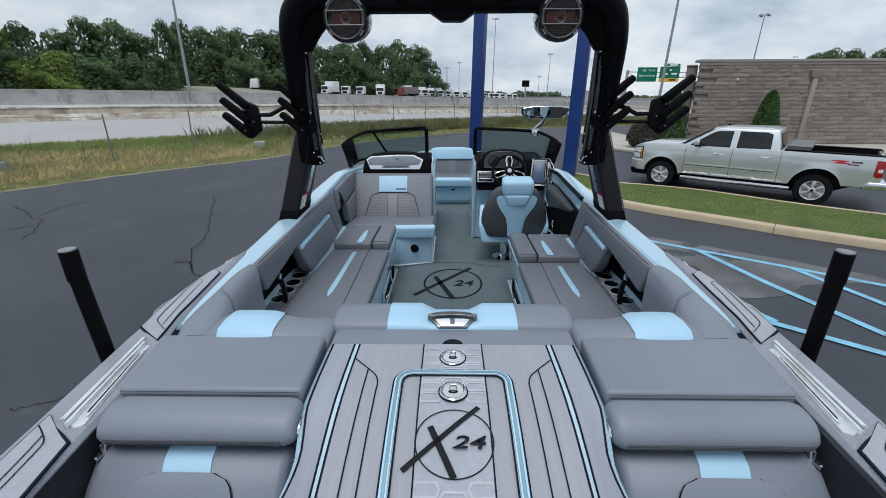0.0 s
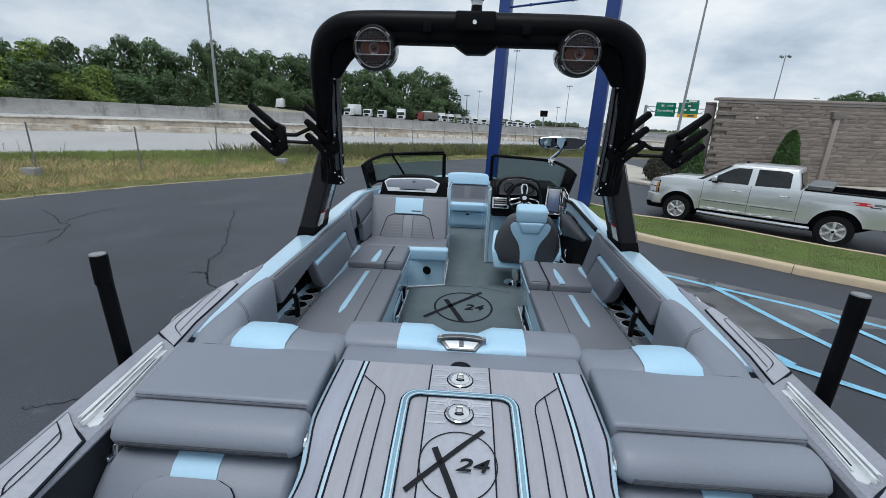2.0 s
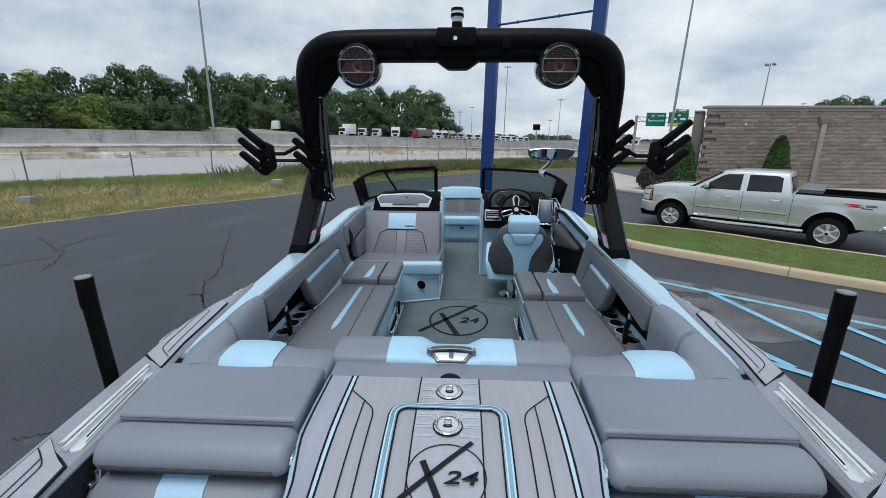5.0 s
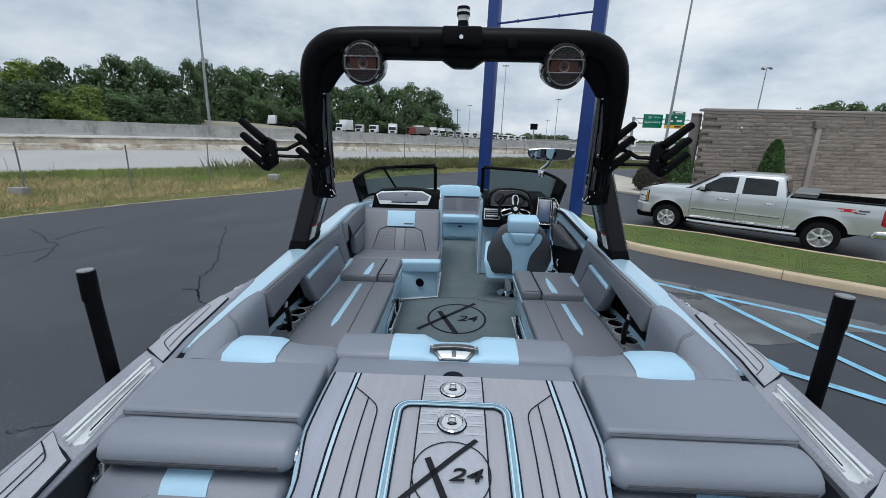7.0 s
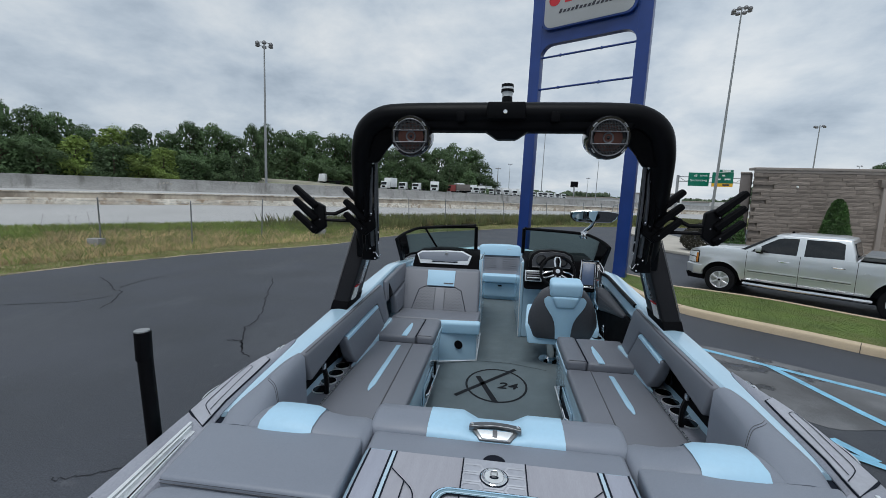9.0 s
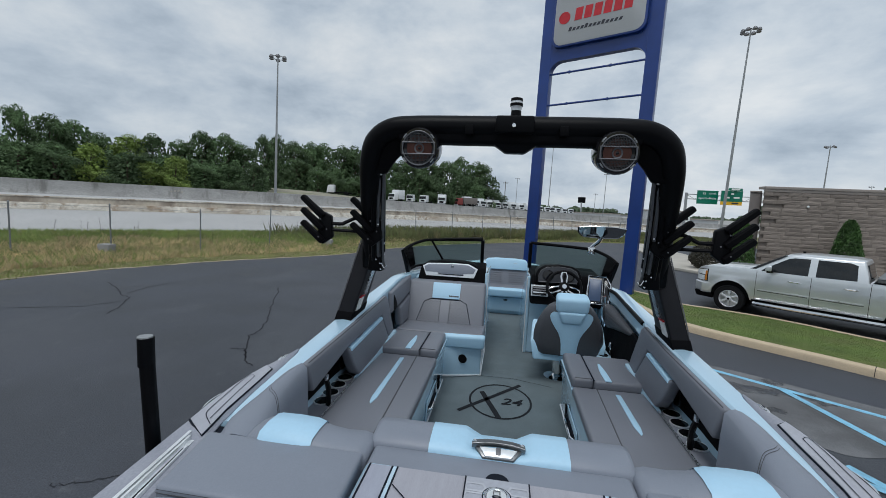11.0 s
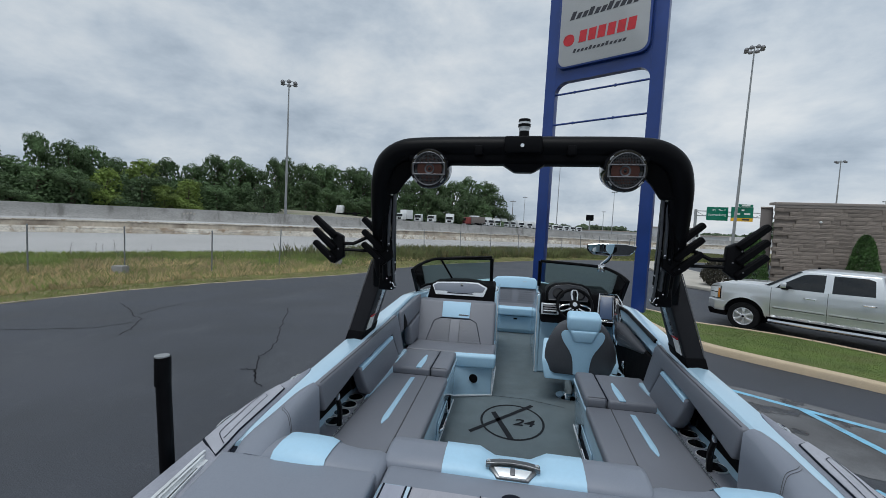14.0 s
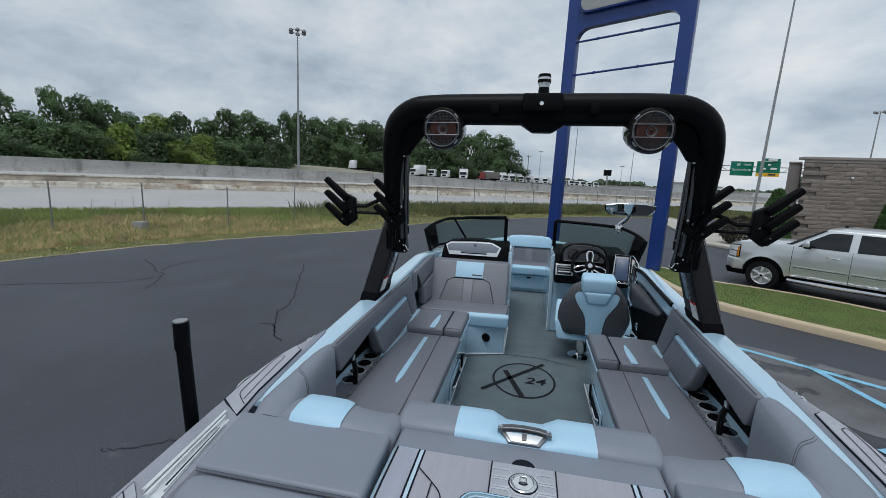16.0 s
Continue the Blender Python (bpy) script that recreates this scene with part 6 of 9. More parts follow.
def blue_out(y):
    """Outer edge of the blue side deck, which tapers away beside the step pad."""
    return float(np.interp(y, [1.58, 1.716, 1.845, 1.945, 2.105, 2.25, 2.36], [1.156, 1.172, 1.183, 1.188, 1.197, 1.206, 1.215])) if y < 2.36 else W(y)


def grey_in(y):
    return float(np.interp(y, [0.35, 1.0, 1.47, 1.50, 1.58], [1.02, 1.062, 1.10, 1.140, 1.156])) if y < 1.58 else blue_out(y) + 0.001


# both side decks sit a little to starboard of the centre line
SIDE = 0.012


def gunwale(ys, x_in, x_out, dz, m, name, sx, label="", lip=0.12):
    """A strip of the boat's side deck, crowned and turned down at both edges."""
    rows = []
    for y in ys:
        a, c, s = x_in(y), x_out(y), S(y) + dz
        o = SIDE * float(np.interp(y, [2.4, 3.2], [1, 0]))
        e = min(0.012, (c - a) * 0.3)
        rows.append([(o + sx * a, y, s - lip), (o + sx * a, y, s - e), (o + sx * (a + e), y, s), (o + sx * (a + c) / 2, y, s + e * 0.5), (o + sx * (c - e), y, s - 0.002), (o + sx * c, y, s - e * 1.6), (o + sx * c, y, s - 0.12)])
    return part(name, loft(rows, close_ring=True, caps=True), m, boat, label)


for sx in (-1, 1):
    gunwale(stations(0.35, 1.47, 0.1) + stations(1.50, 2.355, 0.05), grey_in, W, 0.0, M["gel_grey"], "aft_gunwale", sx, "grey moulded side deck", 0.018)
    gunwale(stations(1.585, 2.36, 0.05) + stations(2.44, 7.2, 0.1), I, blue_out, 0.0, M["gel_blue"], "gunwale", sx, "glossy light blue side deck")
    # black plate under the gap, painting its shade over the blue liner
    part("deck_recess", flat([(SIDE + sx * x, y) for x, y in ((1.09, 1.47), (1.19, 1.47), (1.20, 1.64), (1.09, 1.64))], 1.80, 1.812), M["groove"], boat, "black plate painting the shade in the gap beside the corner pad")
    # interior liner
    rows = []
    for y in stations(1.2, 7.0, 0.2):
        a = I(y) + 0.015
        o_ = 0.098 if 1.9 < y < 4.7 else 0.0
        rows.append([(sx * a, y, S(y) - 0.05), (sx * (a + o_), y, 1.72), (sx * (a + o_ - 0.01), y, 1.4), (sx * (a - 0.07), y, FLOOR), (sx * (a - 0.04), y, FLOOR - 0.05), (sx * (a + o_ + 0.02), y, 1.4), (sx * (a + o_ + 0.02), y, 1.72), (sx * (a + 0.03), y, S(y) - 0.05)])
    part("cockpit_liner", loft(rows, close_ring=True, caps=True), M["gel_blue"], boat, "light blue moulded cockpit side")
    # black inner side at the stern seats
    rows = [[(sx * (I(y) + 0.006), y, S(y) - 0.016), (sx * (I(y) - 0.03), y, 1.2), (sx * (I(y) + 0.01), y, 1.2), (sx * (I(y) + 0.03), y, S(y) - 0.016)] for y in stations(0.35, 1.2, 0.2)]
    part("stern_side_panel", loft(rows, close_ring=True, caps=True), M["navy_panel"], boat, "black textured side panel")

rows = []
for y in stations(3.5, 4.72, 0.1):
    a, z = I(y) + SIDE * 0.5, S(y)
    rows.append([(a - 0.018, y, z - 0.026), (a - 0.020, y, z - 0.006), (a - 0.012, y, z + 0.005), (a + 0.002, y, z + 0.005), (a + 0.006, y, z - 0.004), (a + 0.004, y, z - 0.03)])
part("coaming_trim", loft(rows, close_ring=True, caps=True), M["black"], boat, "black rubber trim along the cockpit side")

b = flat([(-1.03, 0.4), (1.03, 0.4), (1.05, 4.6), (0.95, 5.6), (0.5, 7.0), (-0.5, 7.0), (-0.95, 5.6), (-1.05, 4.6)], FLOOR - 0.05, FLOOR)
part("cockpit_floor", b, M["floor_foam"], boat, "dark grey-green foam cockpit floor")


def pad(name, bottom, top, m, r=0.03, label="", parent=None, seg=4):
    return part(name, prism(bottom, top, r, seg), m, parent or boat, label)


def mirror(pts, sx):
    return [(sx * p[0], *p[1:]) for p in pts]


def seam(pts, parent, m=None, r=0.0035, name="seam"):
    return part(name, tube(pts, r, 5), m or M["piping"], parent)


def slab_on(name, quad, thick, m, parent, label="", r=0.004):
    """A thin raised piece laid on a cushion: quad of top points pushed down by thick."""
    return part(name, prism([(p[0], p[1], p[2] - thick) for p in quad], quad, r, 2), m, parent, label)


# --- stern pads ---
for sx in (-1, 1):
    q = [(0.472, 1.158), (1.056, 1.158), (1.112, 1.475), (0.486, 1.475)]
    sun_ = pad("sun_pad", mirror([(x, y, 1.74) for x, y in q], sx), mirror([(x, y, 1.862) for x, y in q], sx), M["vinyl"], 0.016, "grey vinyl sun pad")
    for dy_, dz_ in ((0.0015, 1.850), (-0.001, 1.840)):
        seam(mirror([(0.485, 1.158 + dy_, dz_), (1.048, 1.158 + dy_, dz_)], sx), sun_, None, 0.0013)
    # bolster, a D-shaped roll
    rows = []
    prof = [(1.148, 1.72), (1.146, 1.815), (1.135, 1.842), (1.11, 1.857), (1.075, 1.857), (1.04, 1.845), (1.014, 1.822), (1.003, 1.796), (1.01, 1.772), (1.035, 1.755)]
    for x, k in [(0.457, 0.55), (0.460, 0.74), (0.468, 0.88), (0.482, 0.97), (0.505, 1.0), (0.985, 1.0), (1.010, 0.97), (1.024, 0.88), (1.032, 0.74), (1.035, 0.55)]:
        rows.append([(sx * x, 1.083 + (y - 1.075) * k, 1.804 + (z - 1.80) * k) for y, z in prof])
    bol = part("bolster", loft(rows, close_ring=True, caps=True), M["vinyl"], boat, "rolled grey vinyl headrest bolster", 50)
    for dy_, dz in ((1.0165, 1.780), (1.0125, 1.790), (1.0108, 1.800)):
        seam(mirror([(0.490, dy_ + 0.001, dz), (0.505, dy_, dz), (0.985, dy_, dz), (1.0, dy_ + 0.001, dz)], sx), bol, None, 0.0018)
    # bolster brackets
    for x in (0.452, 1.035):
        part("bracket", tube(spline(mirror([(x, 1.12, 1.79), (x, 1.085, 1.815), (x, 1.05, 1.80), (x, 1.045, 1.76), (x, 1.03, 1.70)], sx), 4), 0.0055, 6), M["chrome"], bol, "bright steel bracket")
        part("bracket_plate", prism(mirror([(x - 0.003, 1.10, 1.76), (x - 0.003, 1.03, 1.76), (x - 0.003, 1.02, 1.68), (x - 0.003, 1.06, 1.66)], sx), mirror([(x + 0.003, 1.10, 1.76), (x + 0.003, 1.03, 1.76), (x + 0.003, 1.02, 1.68), (x + 0.003, 1.06, 1.66)], sx), 0.001), M["alu"], bol)
        part("bracket_bolt", lathe([(0.010, -0.008), (0.010, 0.008), (0.006, 0.011)], Matrix.Translation((sx * x, 1.012, 1.735)) @ Matrix.Rotation(radians(90), 4, "X"), 10), M["chrome"], bol)
    # stern seat back, sloping aft and down
    prof = [(1.14, 1.62), (1.11, 1.70), (1.06, 1.737), (1.01, 1.728), (0.96, 1.685), (0.90, 1.615), (0.80, 1.48), (0.70, 1.30), (0.76, 1.22), (1.02, 1.45)]
    rows = [[(sx * (x + max(0, (1.06 - y)) * tw_), y, z + dz) for y, z in prof] for x, dz, tw_ in [(0.475, -0.03, 0.06), (0.483, -0.01, 0.05), (0.50, 0, 0.04), (1.02, 0, 0.0), (1.04, -0.01, 0.0), (1.05, -0.03, 0.0)]]
    sb = part("stern_backrest", loft(rows, close_ring=True, caps=True), M["vinyl"], boat, "grey vinyl rear-facing backrest", 50)

    def back_z(y):
        return float(np.interp(y, [0.70, 0.80, 0.90, 0.96, 1.01, 1.06], [1.30, 1.48, 1.615, 1.685, 1.728, 1.737]))

    def laid(name, left, right, y0, y1, m, lift, label=""):
        rows_ = []
        for y in stations(y0, y1, 0.012):
            zz = back_z(y)
            rows_.append([(sx * left(y), y, zz - 0.004), (sx * left(y), y - lift * 0.6, zz + lift), (sx * right(y), y - lift * 0.6, zz + lift), (sx * right(y), y, zz - 0.004)])
        return part(name, loft(rows_, close_ring=True, caps=True), m, sb, label)
    laid("blue_band", lambda y: 0.705 - (1.055 - y) * 0.18, lambda y: 0.844 - (1.055 - y) * 0.18, 0.984, 1.055, M["vinyl_blue"], 0.004, "light blue vinyl band")

    def half_w(y):
        return float(np.interp(y, [0.72, 0.80, 0.90, 0.93, 0.95, 0.965, 0.975, 0.982, 0.986], [0.17, 0.165, 0.157, 0.152, 0.145, 0.134, 0.120, 0.103, 0.08]))
    laid("inset_panel", lambda y: 0.766 - half_w(y), lambda y: 0.766 + half_w(y), 0.72, 0.986, M["vinyl"], 0.010)
    ip_ = [(0.766 - half_w(y) - 0.002, y) for y in stations(0.74, 0.985, 0.012)]
    ip_ += [(0.766 + half_w(y) + 0.002, y) for y in stations(0.74, 0.985, 0.012)[::-1]]
    seam(mirror([(x, y - 0.004, back_z(y) + 0.006) for x, y in ip_], sx), sb, M["groove"], 0.0016)
    # headrest pads ahead of the sun pads
    rows = []
    for x, k, zc in [(0.475, 0.75, 1.842), (0.487, 0.95, 1.856), (0.52, 1, 1.865), (0.60, 1, 1.863), (0.66, 1, 1.870), (0.72, 1, 1.890), (0.88, 1, 1.892), (0.93, 0.99, 1.874), (0.97, 0.94, 1.85), (1.01, 0.8, 1.81)]:
        rows.append([(sx * x, 1.56 + dy * k, 1.74 + (zc - 1.74) * dz) for dy, dz in [(-0.12, 0), (-0.115, 0.7), (-0.08, 0.95), (-0.02, 1.0), (0.05, 0.96), (0.09, 0.7), (0.11, 0)]])
    hr = part("rear_headrest", loft(rows, close_ring=True, caps=True), M["vinyl"], boat, "grey padded headrest", 60)
    rows = []
    for x, zc in [(0.688, 1.882), (0.72, 1.893), (0.80, 1.897), (0.88, 1.895), (0.90, 1.889)]:
        rows.append([(sx * x, 1.56 + dy, 1.74 + (zc - 1.74) * dz) for dy, dz in [(-0.124, 0.1), (-0.119, 0.7), (-0.083, 0.965), (-0.02, 1.016), (0.052, 0.975), (0.094, 0.7), (0.114, 0.1)]])
    part("blue_band", loft(rows), M["vinyl_blue"], hr, "light blue vinyl band", 60)
    # large curved corner pad
    def pad_out(y):
        return float(np.interp(y, [1.5, 1.6, 1.7, 1.8, 1.9, 2.0, 2.08, 2.14], [1.095, 1.128, 1.132, 1.129, 1.131, 1.133, 1.127, 1.112]))

    def corner_ring(y):
        ys_ = [1.50, 1.58, 1.66, 1.75, 1.85, 2.0, 2.14]
        xi = float(np.interp(y, ys_, [0.945, 0.96, 0.985, 1.01, 1.03, 1.048, 1.055]))
        xl = float(np.interp(y, ys_, [0.88, 0.89, 0.91, 0.945, 0.985, 1.02, 1.035]))
        zb = float(np.interp(y, ys_, [1.76, 1.73, 1.70, 1.65, 1.58, 1.50, 1.46]))
        up = float(np.interp(y, [1.50, 1.58, 1.70, 1.9], [0.010, 0.012, 0.008, 0.0]))
        s_, o_ = S(y), SIDE * sx + pad_out(y)
        top = s_ + 0.014 + up
        return [(sx * o_, y, s_ - 0.04), (sx * (o_ + 0.002), y, s_ + 0.000), (sx * (o_ - 0.008), y, s_ + 0.010), (sx * (o_ - 0.03), y, s_ + 0.016 + up * 0.3), (sx * (o_ * 0.5 + xi * 0.5), y, s_ + 0.019 + up * 0.8), (sx * (xi + 0.012), y, top), (sx * (xi - 0.012), y, top - 0.018), (sx * (xi * 0.7 + xl * 0.3 - 0.012), y, top * 0.72 + zb * 0.28 - 0.01), (sx * (xi * 0.35 + xl * 0.65 - 0.006), y, top * 0.36 + zb * 0.64), (sx * xl, y, zb), (sx * (I(y) + 0.02), y, zb - 0.1)]

    cp = part("corner_pad", loft([corner_ring(y) for y in stations(1.478, 2.14, 0.04)], close_ring=True, caps=True), M["vinyl"], boat, "large curved grey corner pad", 75)
    for y in (1.855, 1.872):
        seam([Vector(p) + Vector((-sx * 0.0005, 0, 0.0004)) for p in spline([corner_ring(y - 0.03 * k)[3 + k] for k in range(6)], 5)], cp, None, 0.0011)

# --- centre walk-through deck ---


def deck_z(y):
    return float(np.interp(y, [0.2, 0.6, 0.75, 0.85, 0.95, 1.05, 1.15, 1.25, 1.45], [1.655, 1.725, 1.76, 1.788, 1.815, 1.838, 1.852, 1.858, 1.86]) - 0.010)


def edge_x(y):
    return float(np.interp(y, [0.2, 0.6, 0.8, 0.85, 0.9, 0.94, 0.98, 1.04, 1.1, 1.42], [0.63, 0.55, 0.487, 0.473, 0.458, 0.447, 0.442, 0.450, 0.460, 0.460]))


def edge_drop(y):
    return float(np.interp(y, [0.2, 0.7, 0.9, 1.02, 1.12, 1.42], [0.07, 0.065, 0.055, 0.03, 0.006, 0.0]))


rows = []
for y in stations(0.25, 1.43, 0.04):
    zc, e, d = deck_z(y), edge_x(y), edge_drop(y)
    prof = [(-e + 0.02, 1.45), (-e - 0.002, zc - d - 0.012), (-e + 0.010, zc - d), (-0.365, zc - d * 0.25), (-0.345, zc), (0.345, zc), (0.365, zc - d * 0.25), (e - 0.010, zc - d), (e + 0.002, zc - d - 0.012), (e - 0.02, 1.45)]
    rows.append([(x, y, z) for x, z in prof])
deck = part("centre_deck", loft(rows, close_ring=True, caps=True), M["gel_blue"], boat, "raised centre deck over the engine")


def deck_panel(name, left, right, y0, y1, m, lift=0.006, label="", side=False):
    """A foam panel on the deck between two side lines given as functions of y."""
    rows = []
    for y in stations(y0, y1, 0.03):
        zc, d = deck_z(y), edge_drop(y)
        def h(x):
            a = abs(x)
            return zc - float(np.interp(a, [0.345, 0.365, edge_x(y) - 0.012], [0, d * 0.25, d])) + lift
        l_, r_ = left(y), right(y)
        rows.append([(l_, y, h(l_) - lift - 0.003), (l_, y, h(l_)), ((l_ + r_) / 2, y, h((l_ + r_) / 2)), (r_, y, h(r_)), (r_, y, h(r_) - lift - 0.003)])
    return part(name, loft(rows, close_ring=True, caps=True), m, deck, label)


for sx in (-1, 1):
    order = (lambda a, c: (lambda y: sx * a(y), lambda y: sx * c(y)))
    f, g_ = order(lambda y: 0.3632, lambda y: edge_x(y) - 0.013)
    deck_panel("side_panel", f, g_, 0.26, 1.42, M["foam_silver"], 0.006, "satin silver side panel")
    for lo_, hi_ in ((0.3395, 0.3455), (0.3585, 0.3645)):
        f, g_ = order(lambda y: lo_, lambda y: hi_)
        deck_panel("groove", f, g_, 0.26, 1.42, M["groove"], 0.0085)
    f, g_ = order(lambda y: 0.3457, lambda y: 0.3583)
    deck_panel("accent_strip", f, g_, 0.26, 1.42, M["strip_blue"], 0.006, "light blue strip beside the deck foam")
    f, g_ = order(lambda y: edge_x(y) - 0.022, lambda y: edge_x(y) - 0.016)
    deck_panel("groove", f, g_, 0.26, 1.42, M["groove"], 0.0085)
deck_panel("deck_foam", lambda y: -0.3407, lambda y: 0.3407, 0.26, 1.42, M["foam"], 0.007, "grey foam decking")
for x in (-0.105, 0.105):
    deck_panel("groove", lambda y, x=x: x - 0.0022, lambda y, x=x: x + 0.0022, 0.26, 1.42, M["groove"], 0.0105)
deck_panel("hex_panel", lambda y: -0.103, lambda y: 0.103, 0.26, 1.42, M["foam_hex"], 0.009, "pale foam panel with hexagon pattern")
for sx in (-1, 1):
    # long grooves with a bent end
    for pts in ([(0.338, 1.326), (0.310, 1.298), (0.283, 1.271), (0.254, 1.238), (0.243, 1.205), (0.242, 1.16), (0.243, 0.9), (0.246, 0.3)], [(0.284, 1.270), (0.285, 1.1), (0.287, 0.9), (0.289, 0.7), (0.292, 0.3)]):
        pp = spline([(sx * x, y, deck_z(y)) for x, y in pts], 6)
        part("groove", ribbon([(p.x, p.y, deck_z(p.y)) for p in pp], 0.0042, lift=0.0112), M["groove"], deck)
# blue hatch frame
def rounded_u(hw, ytop, ybot, r):
    pts = [(-hw, ybot)]
    for k in range(7):
        a = math.pi - k * math.pi / 12
        pts.append((-hw + r + r * math.cos(a), ytop - r + r * math.sin(a)))
    for k in range(7):
        a = math.pi / 2 - k * math.pi / 12
        pts.append((hw - r + r * math.cos(a), ytop - r + r * math.sin(a)))
    return pts + [(hw, ybot)]


def u_line(hw, ytop, r, width, lift, m, name):
    pts = []
    raw_ = rounded_u(hw, ytop, 0.27, r)
    full = []
    (x0, y0), (x1, y1) = raw_[0], raw_[1]
    for k in range(10):
        full.append((x0, y0 + (y1 - y0) * k / 10))
    full += raw_[1:-1]
    (x0, y0), (x1, y1) = raw_[-2], raw_[-1]
    for k in range(1, 11):
        full.append((x1, y0 + (y1 - y0) * k / 10))
    return part(name, ribbon([(x, y, deck_z(y)) for x, y in full], width, lift=lift), m, deck)


u_line(0.176, 1.250, 0.045, 0.034, 0.0125, M["groove"], "groove")
u_line(0.176, 1.250, 0.045, 0.024, 0.0145, M["trim_blue"], "hatch_frame")
u_line(0.1695, 1.2435, 0.0385, 0.004, 0.0158, M["strip_blue"], "hatch_frame_edge")
u_line(0.1845, 1.2585, 0.0535, 0.005, 0.0158, M["vinyl_blue"], "hatch_frame_edge")

# hexagon outlines pressed into the pale panel
hw_, hh_ = 0.040, 0.0215


def hex_ring(cx, cy, k, w):
    q_ = [(cx + hw_ * a * k, cy + hh_ * c * k) for a, c in [(-1, 0), (-0.74, 1), (0.74, 1), (1, 0), (0.74, -1), (-0.74, -1)]]
    b_ = bmesh.new()
    ins = [(cx + (x - cx) * (1 - w / hw_), cy + (y - cy) * (1 - w / hh_)) for x, y in q_]
    cl_ = [(max(-0.1005, min(0.1005, x)), y) for x, y in q_]
    ci_ = [(max(-0.1005, min(0.1005, x)), y) for x, y in ins]
    o_ = [b_.verts.new((x, y, deck_z(y) + 0.0105)) for x, y in cl_]
    i_ = [b_.verts.new((x, y, deck_z(y) + 0.0105)) for x, y in ci_]
    for j in range(6):
        b_.faces.new((o_[j], o_[(j + 1) % 6], i_[(j + 1) % 6], i_[j]))
    return b_


for r_ in range(0, 32):
    for c_ in range(-2, 3):
        cx = c_ * hw_ * 1.80
        cy = 0.30 + r_ * hh_ * 2.12 + (hh_ * 1.06 if c_ % 2 else 0)
        if cy < 1.39 and ((cx / 0.112) ** 2 + ((cy - 1.003) / 0.104) ** 2 > 1.45) and abs(cx) < 0.125:
            part("hex_line", hex_ring(cx, cy, 0.985, 0.0075), M["foam_line"], deck)


def logo_x(cx, cy, r, z, parent, lift, num_size, tall=1.0, rim=0.965):
    """A circle with two crossing slanted strokes and the model number."""
    n_ = 48
    b = bmesh.new()
    rr0 = [[(cx + r * k * math.cos(2 * math.pi * i / n_), cy + r * k * tall * math.sin(2 * math.pi * i / n_)) for i in range(n_ + 1)] for k in (rim, 1.0)]
    loft([[(x, y, z(y) + lift) for x, y in ring] for ring in rr0], bm=b)
    part("logo_ring", b, M["logo"], parent)

    def stroke(p, q, w):
        n = 8
        d = Vector((q[0] - p[0], q[1] - p[1], 0)).normalized()
        s_ = Vector((d.y, -d.x, 0)) * w / 2
        rows_ = []
        for k in range(n + 1):
            c_ = Vector((p[0] + (q[0] - p[0]) * k / n, p[1] + (q[1] - p[1]) * k / n, 0))
            rows_.append([(cx + r * v.x, cy + r * v.y * tall, z(cy + r * v.y * tall) + lift + 0.0015) for v in (c_ - s_, c_ + s_)])
        return part("logo_stroke", loft(rows_), M["logo"], parent)
    stroke((-1.25, -0.80), (0.66, 1.07), 0.135)
    stroke((-0.62, 0.42), (-0.02, -0.97), 0.165)
    t = text_mesh("24", num_size, M["logo"], "logo_number", parent, 0.002, 0.25, bold=0.010)
    t.matrix_basis = Matrix.Translation((cx + r * 0.335, cy - r * 0.07, z(cy) + lift + 0.003)) @ Matrix.Diagonal((1.32, tall, 1, 1))
    t.parent = parent


logo_x(0.002, 0.993, 0.110, deck_z, deck, 0.0125, 0.068, 0.92)


def latch(cy):
    z0 = deck_z(cy) + 0.010
    m_ = Matrix.Translation((0, cy, z0))
    part("latch_gasket", lathe([(0.047, 0.0), (0.0465, 0.002), (0.001, 0.0025)], m_, 32), M["groove"], deck)
    part("hatch_latch", lathe([(0.0435, 0.0), (0.043, 0.003), (0.040, 0.0055), (0.034, 0.0052), (0.031, 0.003)], m_, 32), M["chrome"], deck, "round polished steel flush latch")
    part("latch_bowl", lathe([(0.031, 0.0035), (0.024, 0.0032), (0.001, 0.003)], m_, 24), M["steel_white"], deck)
    part("latch_slot", flat([(0.015 * math.cos(q) , cy - 0.004 + 0.008 * math.sin(q)) for q in np.linspace(0, 6.2832, 15)[:-1]], z0 + 0.003, z0 + 0.0050), M["groove"], deck)
    part("latch_pin", flat([(0.008 * math.cos(q) , cy - 0.004 + 0.004 * math.sin(q)) for q in np.linspace(0, 6.2832, 11)[:-1]], z0 + 0.0050, z0 + 0.0062), M["gunmetal"], deck)
    part("latch_loop", tube([(-0.010, cy + 0.006, z0 + 0.006), (-0.010, cy + 0.022, z0 + 0.006), (0.010, cy + 0.022, z0 + 0.006), (0.010, cy + 0.006, z0 + 0.006)], 0.0017, 6), M["gunmetal"], deck, "dark pull loop")


latch(1.335)
latch(1.165)

